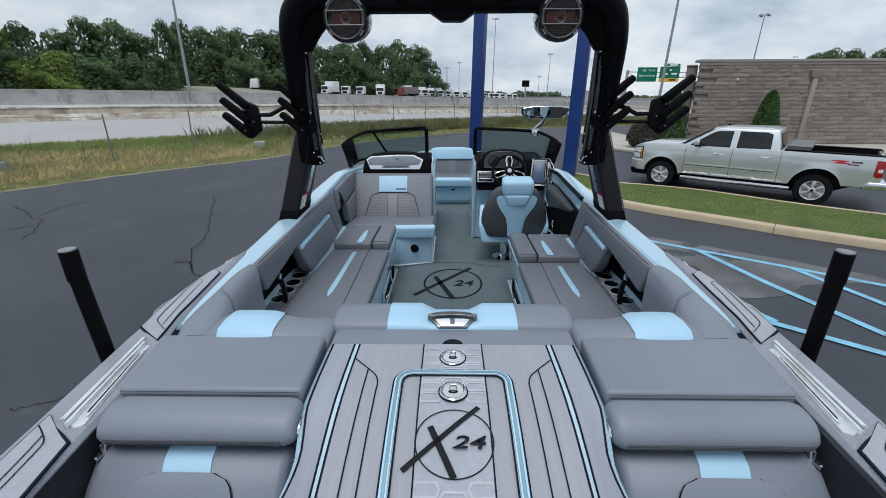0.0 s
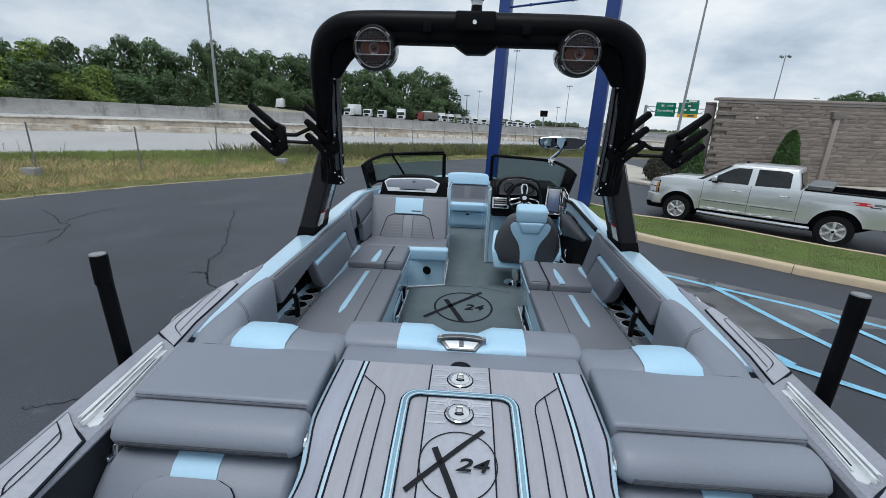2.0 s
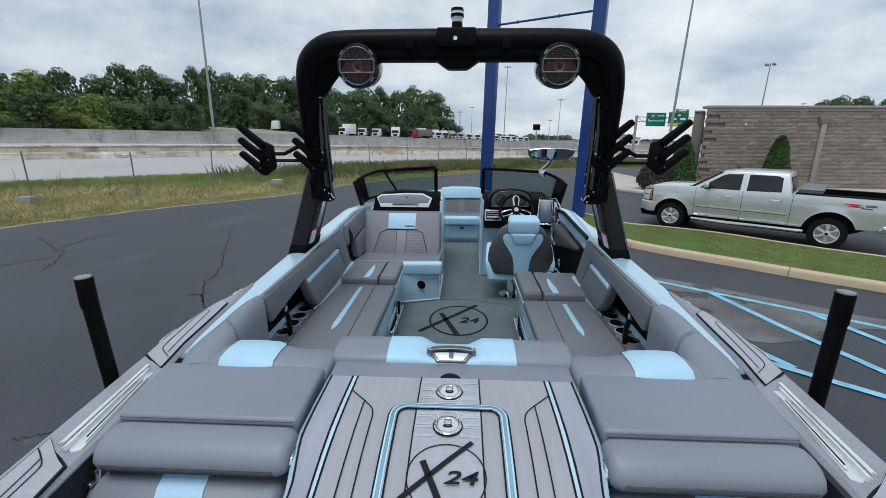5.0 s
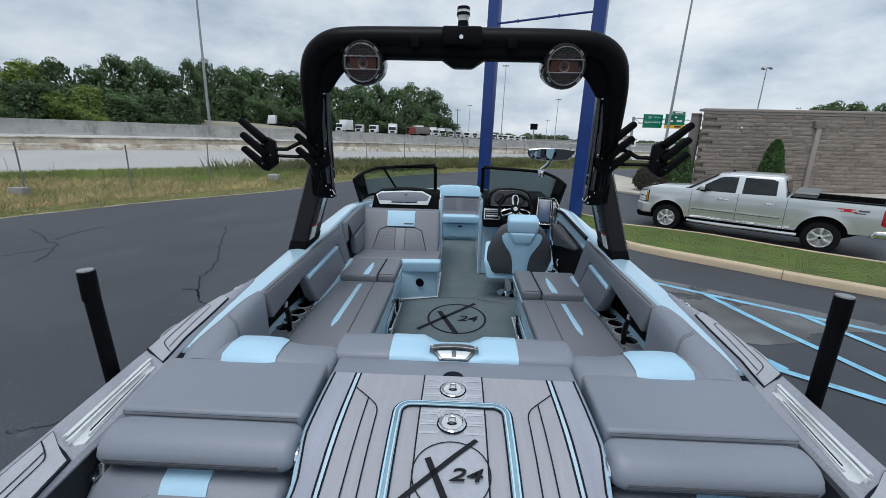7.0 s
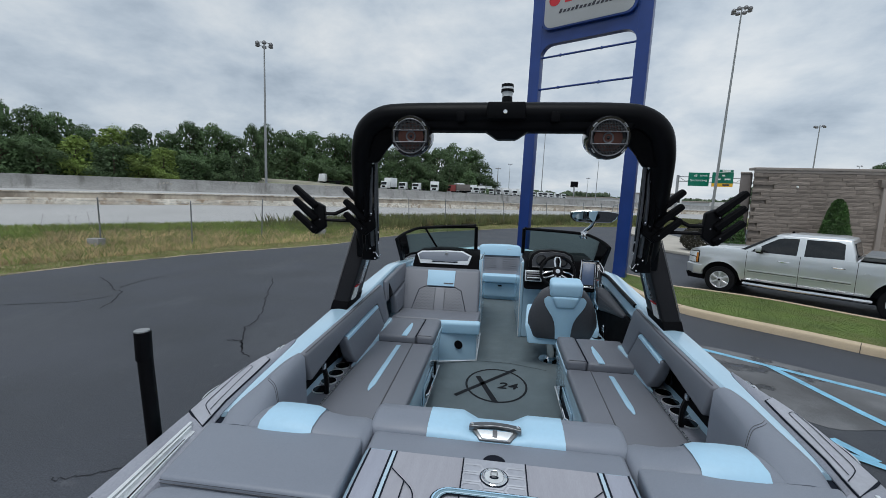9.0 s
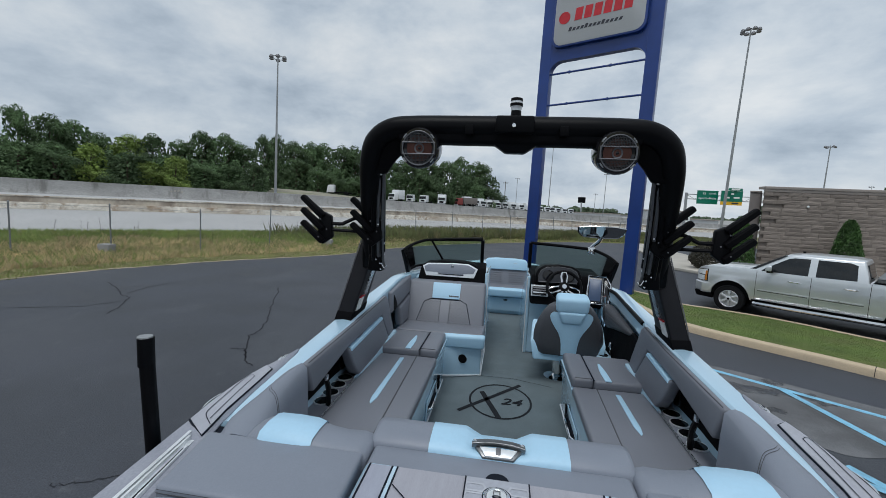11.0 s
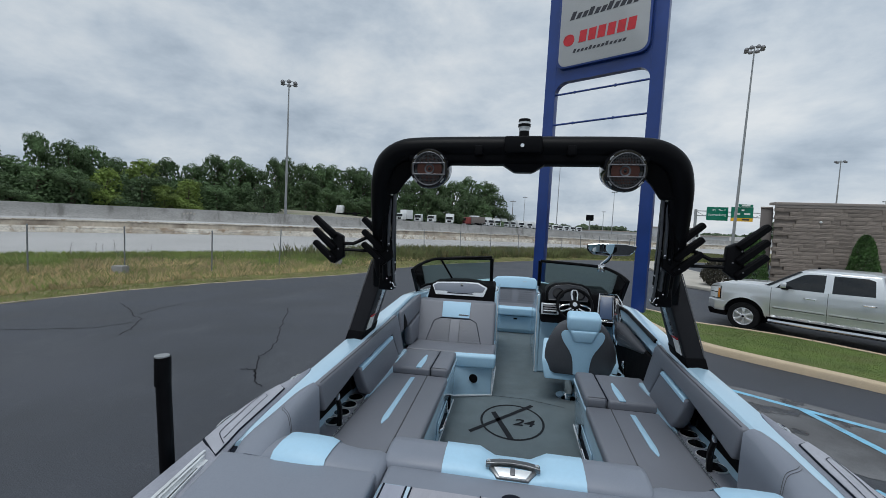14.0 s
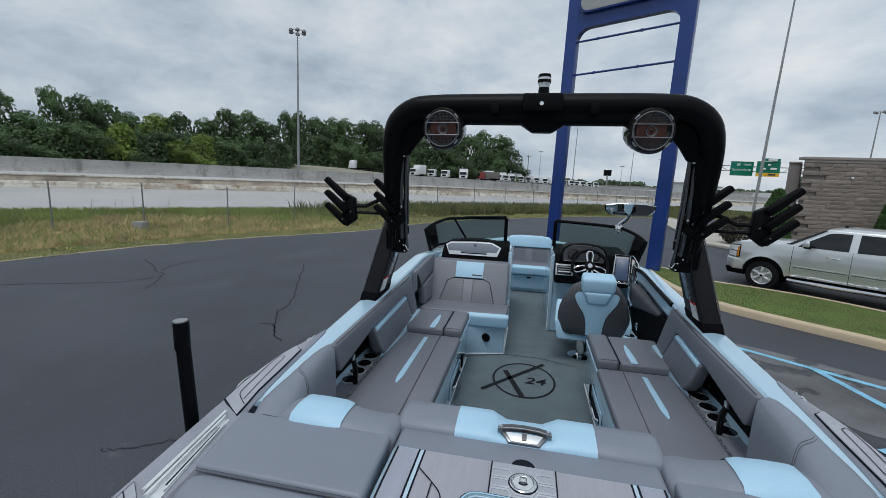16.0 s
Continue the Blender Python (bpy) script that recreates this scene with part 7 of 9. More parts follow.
# --- transom seat back between the headrests ---
q = [(-0.465, 1.417), (0.465, 1.417), (0.475, 1.575), (-0.475, 1.575)]
tb = pad("transom_cushion", [(x, y, 1.72) for x, y in q], [(x, y, 1.846 - (y - 1.417) * 0.05) for x, y in q], M["vinyl"], 0.024, "grey vinyl transom cushion")
part("drain_cup", lathe([(0.04, 0.0), (0.036, 0.004), (0.001, 0.005)], Matrix.Translation((0, 1.438, 1.842)) @ Matrix.Rotation(radians(40), 4, "X") @ Matrix.Diagonal((1.0, 0.6, 1.0, 1.0)), 20), M["groove"], tb, "dark oval disc on the cushion")
TPROF = [(1.558, 1.72), (1.558, 1.838), (1.572, 1.856), (1.615, 1.868), (1.665, 1.876), (1.712, 1.872), (1.742, 1.842), (1.755, 1.75), (1.74, 1.60), (1.56, 1.60)]


def ridge(x):
    return float(np.interp(abs(x), [0.07, 0.13], [-0.032, 0.0]))


def trow(x, k=1.0, up=0.0):
    return [(x, 1.64 + (y - 1.64) * k - (up if y < 1.64 else -up), 1.60 + (z - 1.60 + (ridge(x) * min(1.0, max(0.0, (y - 1.55) / 0.08)) if z > 1.8 else 0.0)) * k + (up if z > 1.7 else 0)) for y, z in TPROF]


rows = [trow(x, k) for x, k in [(-0.497, 0.88), (-0.49, 0.97), (-0.47, 1), (-0.3, 1), (-0.2, 1), (-0.13, 1), (-0.10, 1), (-0.07, 1), (0.07, 1), (0.10, 1), (0.13, 1), (0.2, 1), (0.3, 1), (0.47, 1), (0.49, 0.97), (0.497, 0.88)]]
tr_ = part("transom_backrest", loft(rows, close_ring=True, caps=True), M["vinyl"], boat, "grey vinyl transom backrest", 60)
rows = [trow(x, 1.0, 0.003)[:9] for x in [-0.262, -0.2, -0.13, -0.10, -0.07, 0.07, 0.10, 0.13, 0.2, 0.262]]
part("blue_band", loft(rows), M["vinyl_blue"], tr_, "light blue vinyl centre band", 60)
arch_ = [(-0.100, 0.0), (-0.098, 0.022), (-0.05, 0.034), (0.0, 0.037), (0.05, 0.034), (0.098, 0.022), (0.100, 0.0), (0.05, 0.012), (0.0, 0.015), (-0.05, 0.012)]
hb = part("grab_handle", prism([(x, 1.585 + d * 1.0, 1.862 + d * 0.18) for x, d in arch_], [(x, 1.578 + d * 1.0, 1.884 + d * 0.18) for x, d in arch_], 0.003), M["gunmetal_bar"], tr_, "satin steel arched grab handle")
for x in (-0.088, 0.088):
    part("handle_bolt", lathe([(0.008, 0), (0.007, 0.004), (0.001, 0.005)], Matrix.Translation((x, 1.594, 1.886)), 12), M["chrome"], tr_)
part("handle_recess", prism([(-0.088, 1.594, 1.852), (0.088, 1.594, 1.852), (0.058, 1.560, 1.836), (-0.058, 1.560, 1.836)], [(-0.088, 1.590, 1.868), (0.088, 1.590, 1.868), (0.058, 1.552, 1.850), (-0.058, 1.552, 1.850)], 0.003), M["gunmetal_bar"], tr_, "dark steel latch surround")
part("handle_plate", prism([(-0.070, 1.587, 1.862), (0.070, 1.587, 1.862), (0.048, 1.556, 1.847), (-0.048, 1.556, 1.847)], [(-0.070, 1.585, 1.872), (0.070, 1.585, 1.872), (0.048, 1.552, 1.857), (-0.048, 1.552, 1.857)], 0.002), M["steel_white"], tr_, "bright steel latch plate")
part("handle_pin", prism([(-0.009, 1.586, 1.868), (0.009, 1.586, 1.868), (0.009, 1.560, 1.858), (-0.009, 1.560, 1.858)], [(-0.009, 1.584, 1.876), (0.009, 1.584, 1.876), (0.009, 1.557, 1.864), (-0.009, 1.557, 1.864)], 0.002), M["gunmetal"], tr_)

# --- lounge seats ---
for sx in (-1, 1):
    yb = 3.42 if sx < 0 else 3.13
    yf = 3.93 if sx < 0 else 3.68
    # base
    base = part("seat_base", prism(mirror([(0.535, 1.75, FLOOR), (1.02, 1.75, FLOOR), (1.02, yf, FLOOR), (0.545, yf, FLOOR)], sx), mirror([(0.530, 1.75, 1.45), (1.06, 1.75, 1.45), (1.06, yf, 1.45), (0.535, yf, 1.45)], sx), 0.015), M["gel_blue"], boat, "light blue moulded seat base")
    # main cushion
    q = [(0.525, 1.77), (1.03, 1.77), (1.03, yb - 0.01), (0.525, yb - 0.01)]
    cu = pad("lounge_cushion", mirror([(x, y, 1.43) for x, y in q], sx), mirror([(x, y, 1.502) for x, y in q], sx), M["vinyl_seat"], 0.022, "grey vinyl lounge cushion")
    seam(mirror([(0.665, 1.8, 1.502), (0.695, yb - 0.03, 1.502)], sx), cu, None, 0.0045)
    seam(mirror([(0.542, 1.82, 1.4985), (0.542, yb - 0.03, 1.4985)], sx), cu, None, 0.0025)
    seam(mirror([(1.014, 1.9, 1.4985), (1.014, yb - 0.03, 1.4985)], sx), cu, None, 0.0025)
    dx_ = 0.02 if sx > 0 else 0.0
    slab_on("blue_stripe", mirror([(0.800 + dx_, 2.51, 1.507), (0.814 + dx_, 2.53, 1.507), (0.823 + dx_, 2.60, 1.507), (0.820 + dx_, yb - 0.10, 1.507), (0.786 + dx_, yb - 0.09, 1.507), (0.784 + dx_, 2.60, 1.507)], sx), 0.01, M["vinyl_blue"], cu, "light blue vinyl stripe")
    seam(mirror([(0.56, yb - 0.006, 1.49), (1.0, yb - 0.006, 1.49)], sx), cu, M["groove"], 0.006)
    # raised forward section
    q = [(0.68, yb), (1.06, yb), (1.06, yf), (0.68, yf)]
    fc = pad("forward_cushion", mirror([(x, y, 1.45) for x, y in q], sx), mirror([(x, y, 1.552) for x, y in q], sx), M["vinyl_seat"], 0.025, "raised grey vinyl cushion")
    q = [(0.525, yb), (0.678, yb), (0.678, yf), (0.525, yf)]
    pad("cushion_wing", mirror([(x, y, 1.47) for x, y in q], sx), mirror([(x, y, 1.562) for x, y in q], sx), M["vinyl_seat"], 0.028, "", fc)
    seam(mirror([(0.679, yb + 0.01, 1.549), (0.679, yf - 0.01, 1.549)], sx), fc, M["groove"], 0.005)
    seam(mirror([(0.545, yb + 0.012, 1.559), (0.665, yb + 0.012, 1.559)], sx), fc, None, 0.0025)
    slab_on("blue_stripe", mirror([(0.757, yb + 0.006, 1.557), (0.803, yb + 0.006, 1.557), (0.804, yb + 0.12, 1.557), (0.797, yb + 0.25, 1.557), (0.786, yb + 0.36, 1.557), (0.770, yb + 0.34, 1.557), (0.756, yb + 0.22, 1.557), (0.754, yb + 0.12, 1.557)], sx), 0.01, M["vinyl_blue"], fc, "light blue vinyl stripe")
    part("seat_front_cap", prism(mirror([(0.53, yf - 0.06, 1.36), (0.56, yb + 0.02, 1.36), (0.60, yb + 0.02, 1.36), (0.60, yf + 0.01, 1.36)], sx), mirror([(0.512, yf + 0.0, 1.50), (0.522, yb - 0.01, 1.47), (0.60, yb - 0.01, 1.47), (0.60, yf + 0.01, 1.50)], sx), 0.01), M["gel_blue"], base)
    # drawer handle and vent
    y0 = 3.08 if sx < 0 else 2.90
    part("drawer_recess", prism(mirror([(0.540, y0 - 0.05, 1.13), (0.535, y0 - 0.05, 1.29), (0.535, y0 + 0.36, 1.29), (0.540, y0 + 0.36, 1.13)], sx), mirror([(0.529, y0 - 0.05, 1.13), (0.526, y0 - 0.05, 1.29), (0.526, y0 + 0.36, 1.29), (0.529, y0 + 0.36, 1.13)], sx), 0.003), M["gel_blue"], base, "light blue drawer recess")
    part("drawer_slot", prism(mirror([(0.532, y0 - 0.01, 1.19), (0.532, y0 - 0.01, 1.235), (0.532, y0 + 0.32, 1.235), (0.532, y0 + 0.32, 1.19)], sx), mirror([(0.523, y0 - 0.01, 1.19), (0.523, y0 - 0.01, 1.235), (0.523, y0 + 0.32, 1.235), (0.523, y0 + 0.32, 1.19)], sx)), M["groove"], base)
    part("drawer_handle", tube(mirror([(0.530, y0, 1.205), (0.506, y0 + 0.02, 1.21), (0.506, y0 + 0.28, 1.21), (0.530, y0 + 0.30, 1.205)], sx), 0.010, 8), M["chrome"], base, "polished steel drawer pull")
    part("latch", prism(mirror([(0.540, yb + 0.15, 1.15), (0.540, yb + 0.15, 1.26), (0.540, yb + 0.21, 1.26), (0.540, yb + 0.21, 1.15)], sx), mirror([(0.524, yb + 0.15, 1.15), (0.522, yb + 0.15, 1.26), (0.522, yb + 0.21, 1.26), (0.524, yb + 0.21, 1.15)], sx), 0.004), M["black_matte"], base, "black drawer latch")
    # white tube paints the highlight along the foot of the base
    part("base_foot", tube(mirror([(0.534, 1.9, FLOOR + 0.008), (0.540, yf, FLOOR + 0.008)], sx), 0.007, 6), M["gel_white"], base, "moulded edge with its highlight painted white")
    # ledge with cup holders behind the cushion
    part("cup_ledge", prism(mirror([(1.02, 2.1, 1.38), (1.17, 2.1, 1.38), (1.17, 3.1, 1.38), (1.02, 3.1, 1.38)], sx), mirror([(1.034, 2.1, 1.482), (1.18, 2.1, 1.482), (1.18, 3.1, 1.482), (1.034, 3.1, 1.482)], sx), 0.004), M["gel_grey"], base, "grey moulded ledge")
    part("edge_strip", tube(mirror([(1.036, 1.9, 1.494), (1.036, 2.98, 1.494)], sx), 0.005, 6), M["alu"], base, "thin bright edge strip")
    part("side_pocket", prism(mirror([(1.172, 2.1, 1.48), (1.185, 2.1, 1.48), (1.185, 3.6, 1.48), (1.172, 3.6, 1.48)], sx), mirror([(1.165, 2.1, 1.78), (1.18, 2.1, 1.78), (1.18, 3.6, 1.78), (1.165, 3.6, 1.78)], sx)), M["black_matte"], base, "black recessed side panel")
    part("side_speaker", lathe([(0.062, 0.0), (0.06, 0.012), (0.045, 0.016), (0.04, 0.008), (0.001, 0.008)], Matrix.Translation((sx * 1.165, 2.93, 1.585)) @ Matrix.Rotation(radians(-90 * sx), 4, "Y"), 24), M["black_gloss"], base, "black round side speaker")
    for k in range(4):
        m_ = Matrix.Translation((sx * 1.118, 2.505 + 0.125 * k, 1.483))
        cup = part("cup_holder", lathe([(0.045, -0.06), (0.047, 0.0), (0.051, 0.007), (0.056, 0.006), (0.057, 0.0)], m_, 24), M["steel_white"], boat, "polished steel cup holder")
        part("cup_well", lathe([(0.05, 0.006), (0.047, 0.0035), (0.001, 0.003)], m_, 20), M["black_gloss"], cup)
    lv = part("grab_strap", tube(spline(mirror([(1.065, 2.47, 1.475), (1.055, 2.455, 1.55), (1.045, 2.42, 1.63), (1.045, 2.385, 1.69)], sx), 4), 0.016, 6), M["black"], base, "black grab handle")
    part("strap_end", box(min(sx * 1.03, sx * 1.06), max(sx * 1.03, sx * 1.06), 2.368, 2.398, 1.685, 1.72, 0.005), M["chrome"], base)
    # side backrest: a band that turns down round the insert at its forward end
    yf2 = 3.72 if sx < 0 else 3.40
    prof = [(2.155, 1.868), (2.9, 1.892), (3.2, 1.905), (yf2 - 0.04, 1.927), (yf2, 1.90), (yf2 + 0.12, 1.54), (yf2 - 0.05, 1.53), (yf2 - 0.20, 1.790), (2.72, 1.768), (2.19, 1.695)]
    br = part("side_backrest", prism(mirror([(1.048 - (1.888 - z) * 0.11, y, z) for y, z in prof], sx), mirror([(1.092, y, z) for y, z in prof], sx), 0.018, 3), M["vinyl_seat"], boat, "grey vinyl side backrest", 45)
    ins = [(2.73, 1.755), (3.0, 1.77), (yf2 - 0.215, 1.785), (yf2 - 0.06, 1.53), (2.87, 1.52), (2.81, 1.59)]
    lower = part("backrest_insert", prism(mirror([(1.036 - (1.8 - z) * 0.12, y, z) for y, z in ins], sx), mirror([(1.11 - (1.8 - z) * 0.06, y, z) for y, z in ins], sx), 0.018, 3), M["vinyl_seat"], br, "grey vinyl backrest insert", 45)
    part("blue_stripe", prism(mirror([(1.022, 2.755, 1.735), (1.026, 2.765, 1.758), (1.030, yf2 - 0.235, 1.786), (1.026, yf2 - 0.215, 1.762)], sx), mirror([(1.06, 2.755, 1.735), (1.06, 2.765, 1.76), (1.06, yf2 - 0.235, 1.79), (1.06, yf2 - 0.215, 1.762)], sx), 0.003), M["vinyl_blue"], br, "light blue vinyl stripe")
    part("seat_trim", prism(mirror([(1.0, 2.95, 1.46), (1.05, 2.85, 1.46), (1.08, yf2 + 0.1, 1.50), (0.985, yf2 + 0.1, 1.50)], sx), mirror([(1.02, 2.95, 1.512), (1.04, 2.85, 1.512), (1.06, yf2 + 0.1, 1.585), (0.985, yf2 + 0.1, 1.575)], sx), 0.006), M["gel_blue"], base, "light blue moulded trim")
    seam(mirror([(1.056, 2.18, 1.866), (1.056, 2.9, 1.890), (1.056, yf2 - 0.05, 1.925)], sx), br)

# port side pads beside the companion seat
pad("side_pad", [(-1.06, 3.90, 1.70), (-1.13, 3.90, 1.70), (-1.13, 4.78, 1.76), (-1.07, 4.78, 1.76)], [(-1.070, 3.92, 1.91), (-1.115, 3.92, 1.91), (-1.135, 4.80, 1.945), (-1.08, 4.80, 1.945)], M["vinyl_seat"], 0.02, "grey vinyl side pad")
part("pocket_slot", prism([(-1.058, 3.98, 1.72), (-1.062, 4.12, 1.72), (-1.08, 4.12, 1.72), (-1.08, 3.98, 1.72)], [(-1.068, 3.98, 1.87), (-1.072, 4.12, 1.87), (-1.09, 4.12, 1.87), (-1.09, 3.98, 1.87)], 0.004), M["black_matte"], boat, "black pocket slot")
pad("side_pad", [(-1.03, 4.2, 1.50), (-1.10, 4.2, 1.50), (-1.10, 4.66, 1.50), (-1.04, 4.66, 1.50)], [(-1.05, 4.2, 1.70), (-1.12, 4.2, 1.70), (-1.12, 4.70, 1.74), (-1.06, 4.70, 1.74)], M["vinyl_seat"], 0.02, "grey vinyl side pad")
# --- companion seat to port, ahead ---
cab = part("companion_base", prism([(-0.62, 4.02, FLOOR), (-0.19, 4.14, FLOOR), (-0.19, 5.0, FLOOR), (-1.05, 5.0, FLOOR), (-1.05, 3.98, FLOOR)], [(-0.62, 4.02, 1.42), (-0.19, 4.14, 1.42), (-0.19, 5.0, 1.42), (-1.1, 5.0, 1.42), (-1.1, 3.98, 1.42)], 0.02), M["gel_blue"], boat, "light blue moulded companion seat base")
part("speaker_port", lathe([(0.045, 0.014), (0.04, 0.008), (0.001, 0.007)], Matrix.Translation((-0.365, 4.078, 1.265)) @ Matrix.Rotation(radians(90), 4, "X") @ Matrix.Rotation(radians(-15), 4, "Y"), 20), M["black_matte"], cab, "black round port")
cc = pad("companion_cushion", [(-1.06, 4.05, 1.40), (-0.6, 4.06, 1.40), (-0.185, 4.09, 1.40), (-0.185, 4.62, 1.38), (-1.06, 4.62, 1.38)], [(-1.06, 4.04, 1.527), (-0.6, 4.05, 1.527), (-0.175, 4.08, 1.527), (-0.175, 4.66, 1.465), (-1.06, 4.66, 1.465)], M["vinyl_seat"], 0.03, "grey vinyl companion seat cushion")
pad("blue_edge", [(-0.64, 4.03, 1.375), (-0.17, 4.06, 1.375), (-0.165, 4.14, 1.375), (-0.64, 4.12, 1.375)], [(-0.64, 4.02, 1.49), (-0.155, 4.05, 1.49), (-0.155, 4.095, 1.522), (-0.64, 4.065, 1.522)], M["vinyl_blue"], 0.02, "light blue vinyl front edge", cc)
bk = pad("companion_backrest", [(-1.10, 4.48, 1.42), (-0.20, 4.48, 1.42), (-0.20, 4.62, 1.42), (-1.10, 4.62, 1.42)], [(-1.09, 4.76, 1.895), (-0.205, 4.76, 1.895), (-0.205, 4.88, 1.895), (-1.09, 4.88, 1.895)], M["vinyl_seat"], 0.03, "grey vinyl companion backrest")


# white tubes paint the light caught by the moulded edges
part("edge_trim", tube([(-0.62, 4.016, FLOOR + 0.008), (-0.40, 4.077, FLOOR + 0.008), (-0.188, 4.136, FLOOR + 0.008), (-0.186, 4.55, FLOOR + 0.008), (-0.186, 4.98, FLOOR + 0.008)], 0.007, 6), M["gel_white"], cab, "moulded edge with its highlight painted white")
part("edge_trim", tube([(-0.188, 4.138, FLOOR + 0.01), (-0.188, 4.138, 1.40)], 0.006, 6), M["gel_white"], cab, "moulded edge with its highlight painted white")


def on_back(x, z, out=0.0):
    return (x, 4.48 + (z - 1.42) / 0.475 * 0.28 - 0.001 - out, z + out * 0.5)


part("blue_band", prism([on_back(-0.80, 1.72, -0.01), on_back(-0.49, 1.72, -0.01), on_back(-0.485, 1.885, -0.01), on_back(-0.805, 1.885, -0.01)], [on_back(-0.80, 1.72, 0.008), on_back(-0.49, 1.72, 0.008), on_back(-0.485, 1.882, 0.008), on_back(-0.805, 1.882, 0.008)], 0.003), M["vinyl_blue"], bk, "light blue vinyl band")
part("quilt_panel", prism([on_back(-0.95, 1.46, -0.01), on_back(-0.34, 1.46, -0.01), on_back(-0.41, 1.68, -0.01), on_back(-0.48, 1.705, -0.01), on_back(-0.81, 1.705, -0.01), on_back(-0.88, 1.68, -0.01)], [on_back(-0.95, 1.46, 0.006), on_back(-0.34, 1.46, 0.006), on_back(-0.41, 1.68, 0.006), on_back(-0.48, 1.705, 0.006), on_back(-0.81, 1.705, 0.006), on_back(-0.88, 1.68, 0.006)], 0.004), M["vinyl_seat"], bk)
QP = [(-0.955, 1.455), (-0.885, 1.68), (-0.815, 1.712), (-0.475, 1.712), (-0.405, 1.68), (-0.335, 1.455)]
seam([on_back(x, z, 0.004) for x, z in QP], bk, M["groove"], 0.0036)
for r_ in range(8):
    z = 1.476 + r_ * 0.030
    w0 = 0.30 - (z - 1.46) * 0.3
    for s_, e_ in ((-0.645 - w0 + 0.01, -0.70), (-0.59, -0.645 + w0 - 0.01)):
        n = 8
        part("quilt_stitch", tube([on_back(s_ + (e_ - s_) * k / n, z + (0.011 if k % 2 else -0.008), 0.0065) for k in range(n + 1)], 0.0034, 4), M["piping"], bk)
for x_ in (-0.70, -0.59):
    seam([on_back(x_, 1.46, 0.008), on_back(x_, 1.70, 0.008)], bk, None, 0.003)

part("badge_bar", prism([on_back(-0.61, 1.742, 0.0), on_back(-0.50, 1.742, 0.0), on_back(-0.50, 1.754, 0.0), on_back(-0.61, 1.754, 0.0)], [on_back(-0.61, 1.742, 0.011), on_back(-0.50, 1.742, 0.011), on_back(-0.50, 1.754, 0.011), on_back(-0.61, 1.754, 0.011)]), M["piping"], bk)
# --- consoles, dash and walk-through ---
for sx in (-1, 1):
    x0 = -0.21 if sx < 0 else 0.28
    wl_ = part("bulkhead", prism([(x0 - 0.02, 4.95, FLOOR), (x0 + 0.02, 4.95, FLOOR), (x0 + 0.02, 6.2, FLOOR), (x0 - 0.02, 6.2, FLOOR)], [(x0 - 0.02, 4.95, 2.0), (x0 + 0.02, 4.95, 2.0), (x0 + 0.02, 5.7, 2.0), (x0 - 0.02, 6.1, 1.6)], 0.012), M["gel_blue"], boat, "light blue console side")
    # the console corner's highlight, painted as a white tube
    part("edge_trim", tube([(x0 - sx * 0.018, 4.95, FLOOR + 0.01), (x0 - sx * 0.018, 4.95, 1.40), (x0 - sx * 0.018, 4.95, 1.98)], 0.006, 6), M["gel_white"], wl_, "moulded edge with its highlight painted white")
    xo = sx * 1.08
    part("console_front", prism([(x0, 4.96, FLOOR), (xo, 4.96, FLOOR), (xo, 5.5, FLOOR), (x0, 5.5, FLOOR)], [(x0, 4.98, 1.9), (xo, 4.98, 1.9), (xo * 0.95, 5.6, 1.98), (x0, 5.6, 1.98)], 0.02), M["gel_blue"], boat, "light blue console")
gb = part("port_dash", prism([(-1.04, 4.93, 1.86), (-0.23, 4.93, 1.86), (-0.23, 5.25, 1.9), (-1.0, 5.2, 1.9)], [(-1.01, 5.0, 2.05), (-0.23, 5.0, 2.05), (-0.23, 5.22, 2.09), (-0.93, 5.18, 2.09)], 0.02), M["black_matte"], boat, "matt black port dash")
part("dash_crown", prism([(x, 5.0, z) for x, z in ((-0.99, 2.03), (-0.29, 2.03), (-0.40, 2.088), (-0.55, 2.102), (-0.72, 2.102), (-0.90, 2.078))], [(x, 5.16, z) for x, z in ((-0.99, 2.03), (-0.29, 2.03), (-0.40, 2.095), (-0.55, 2.11), (-0.72, 2.11), (-0.90, 2.085))], 0.01), M["black_matte"], gb, "arched top of the dash")


def dash_pt(x, z, out):
    return (x, 4.93 + (z - 1.86) / 0.21 * 0.07 - out, z)


OUT_ = [(-0.985, 2.035), (-0.93, 2.068), (-0.62, 2.085), (-0.43, 2.082), (-0.32, 2.03), (-0.36, 1.925), (-0.935, 1.925)]
MID_ = [(-0.965, 2.028), (-0.92, 2.056), (-0.62, 2.072), (-0.44, 2.069), (-0.345, 2.025), (-0.37, 1.975), (-0.47, 1.972), (-0.50, 1.957), (-0.78, 1.957), (-0.81, 1.972), (-0.945, 1.972)]
LIP_ = [(-0.79, 1.955), (-0.49, 1.955), (-0.48, 1.945), (-0.80, 1.945)]
part("glovebox_frame", prism([dash_pt(x, z, -0.01) for x, z in OUT_], [dash_pt(x, z, 0.012) for x, z in OUT_], 0.004), M["gel_white"], gb, "white and silver glovebox surround")
part("glovebox_lid", prism([dash_pt(x, z, 0.0) for x, z in MID_], [dash_pt(x, z, 0.016) for x, z in MID_], 0.003), M["vinyl"], gb, "grey glovebox lid")
part("glovebox_lip", prism([dash_pt(x, z, 0.0) for x, z in LIP_], [dash_pt(x, z, 0.014) for x, z in LIP_], 0.001), M["groove"], gb, "dark slot under the lid")
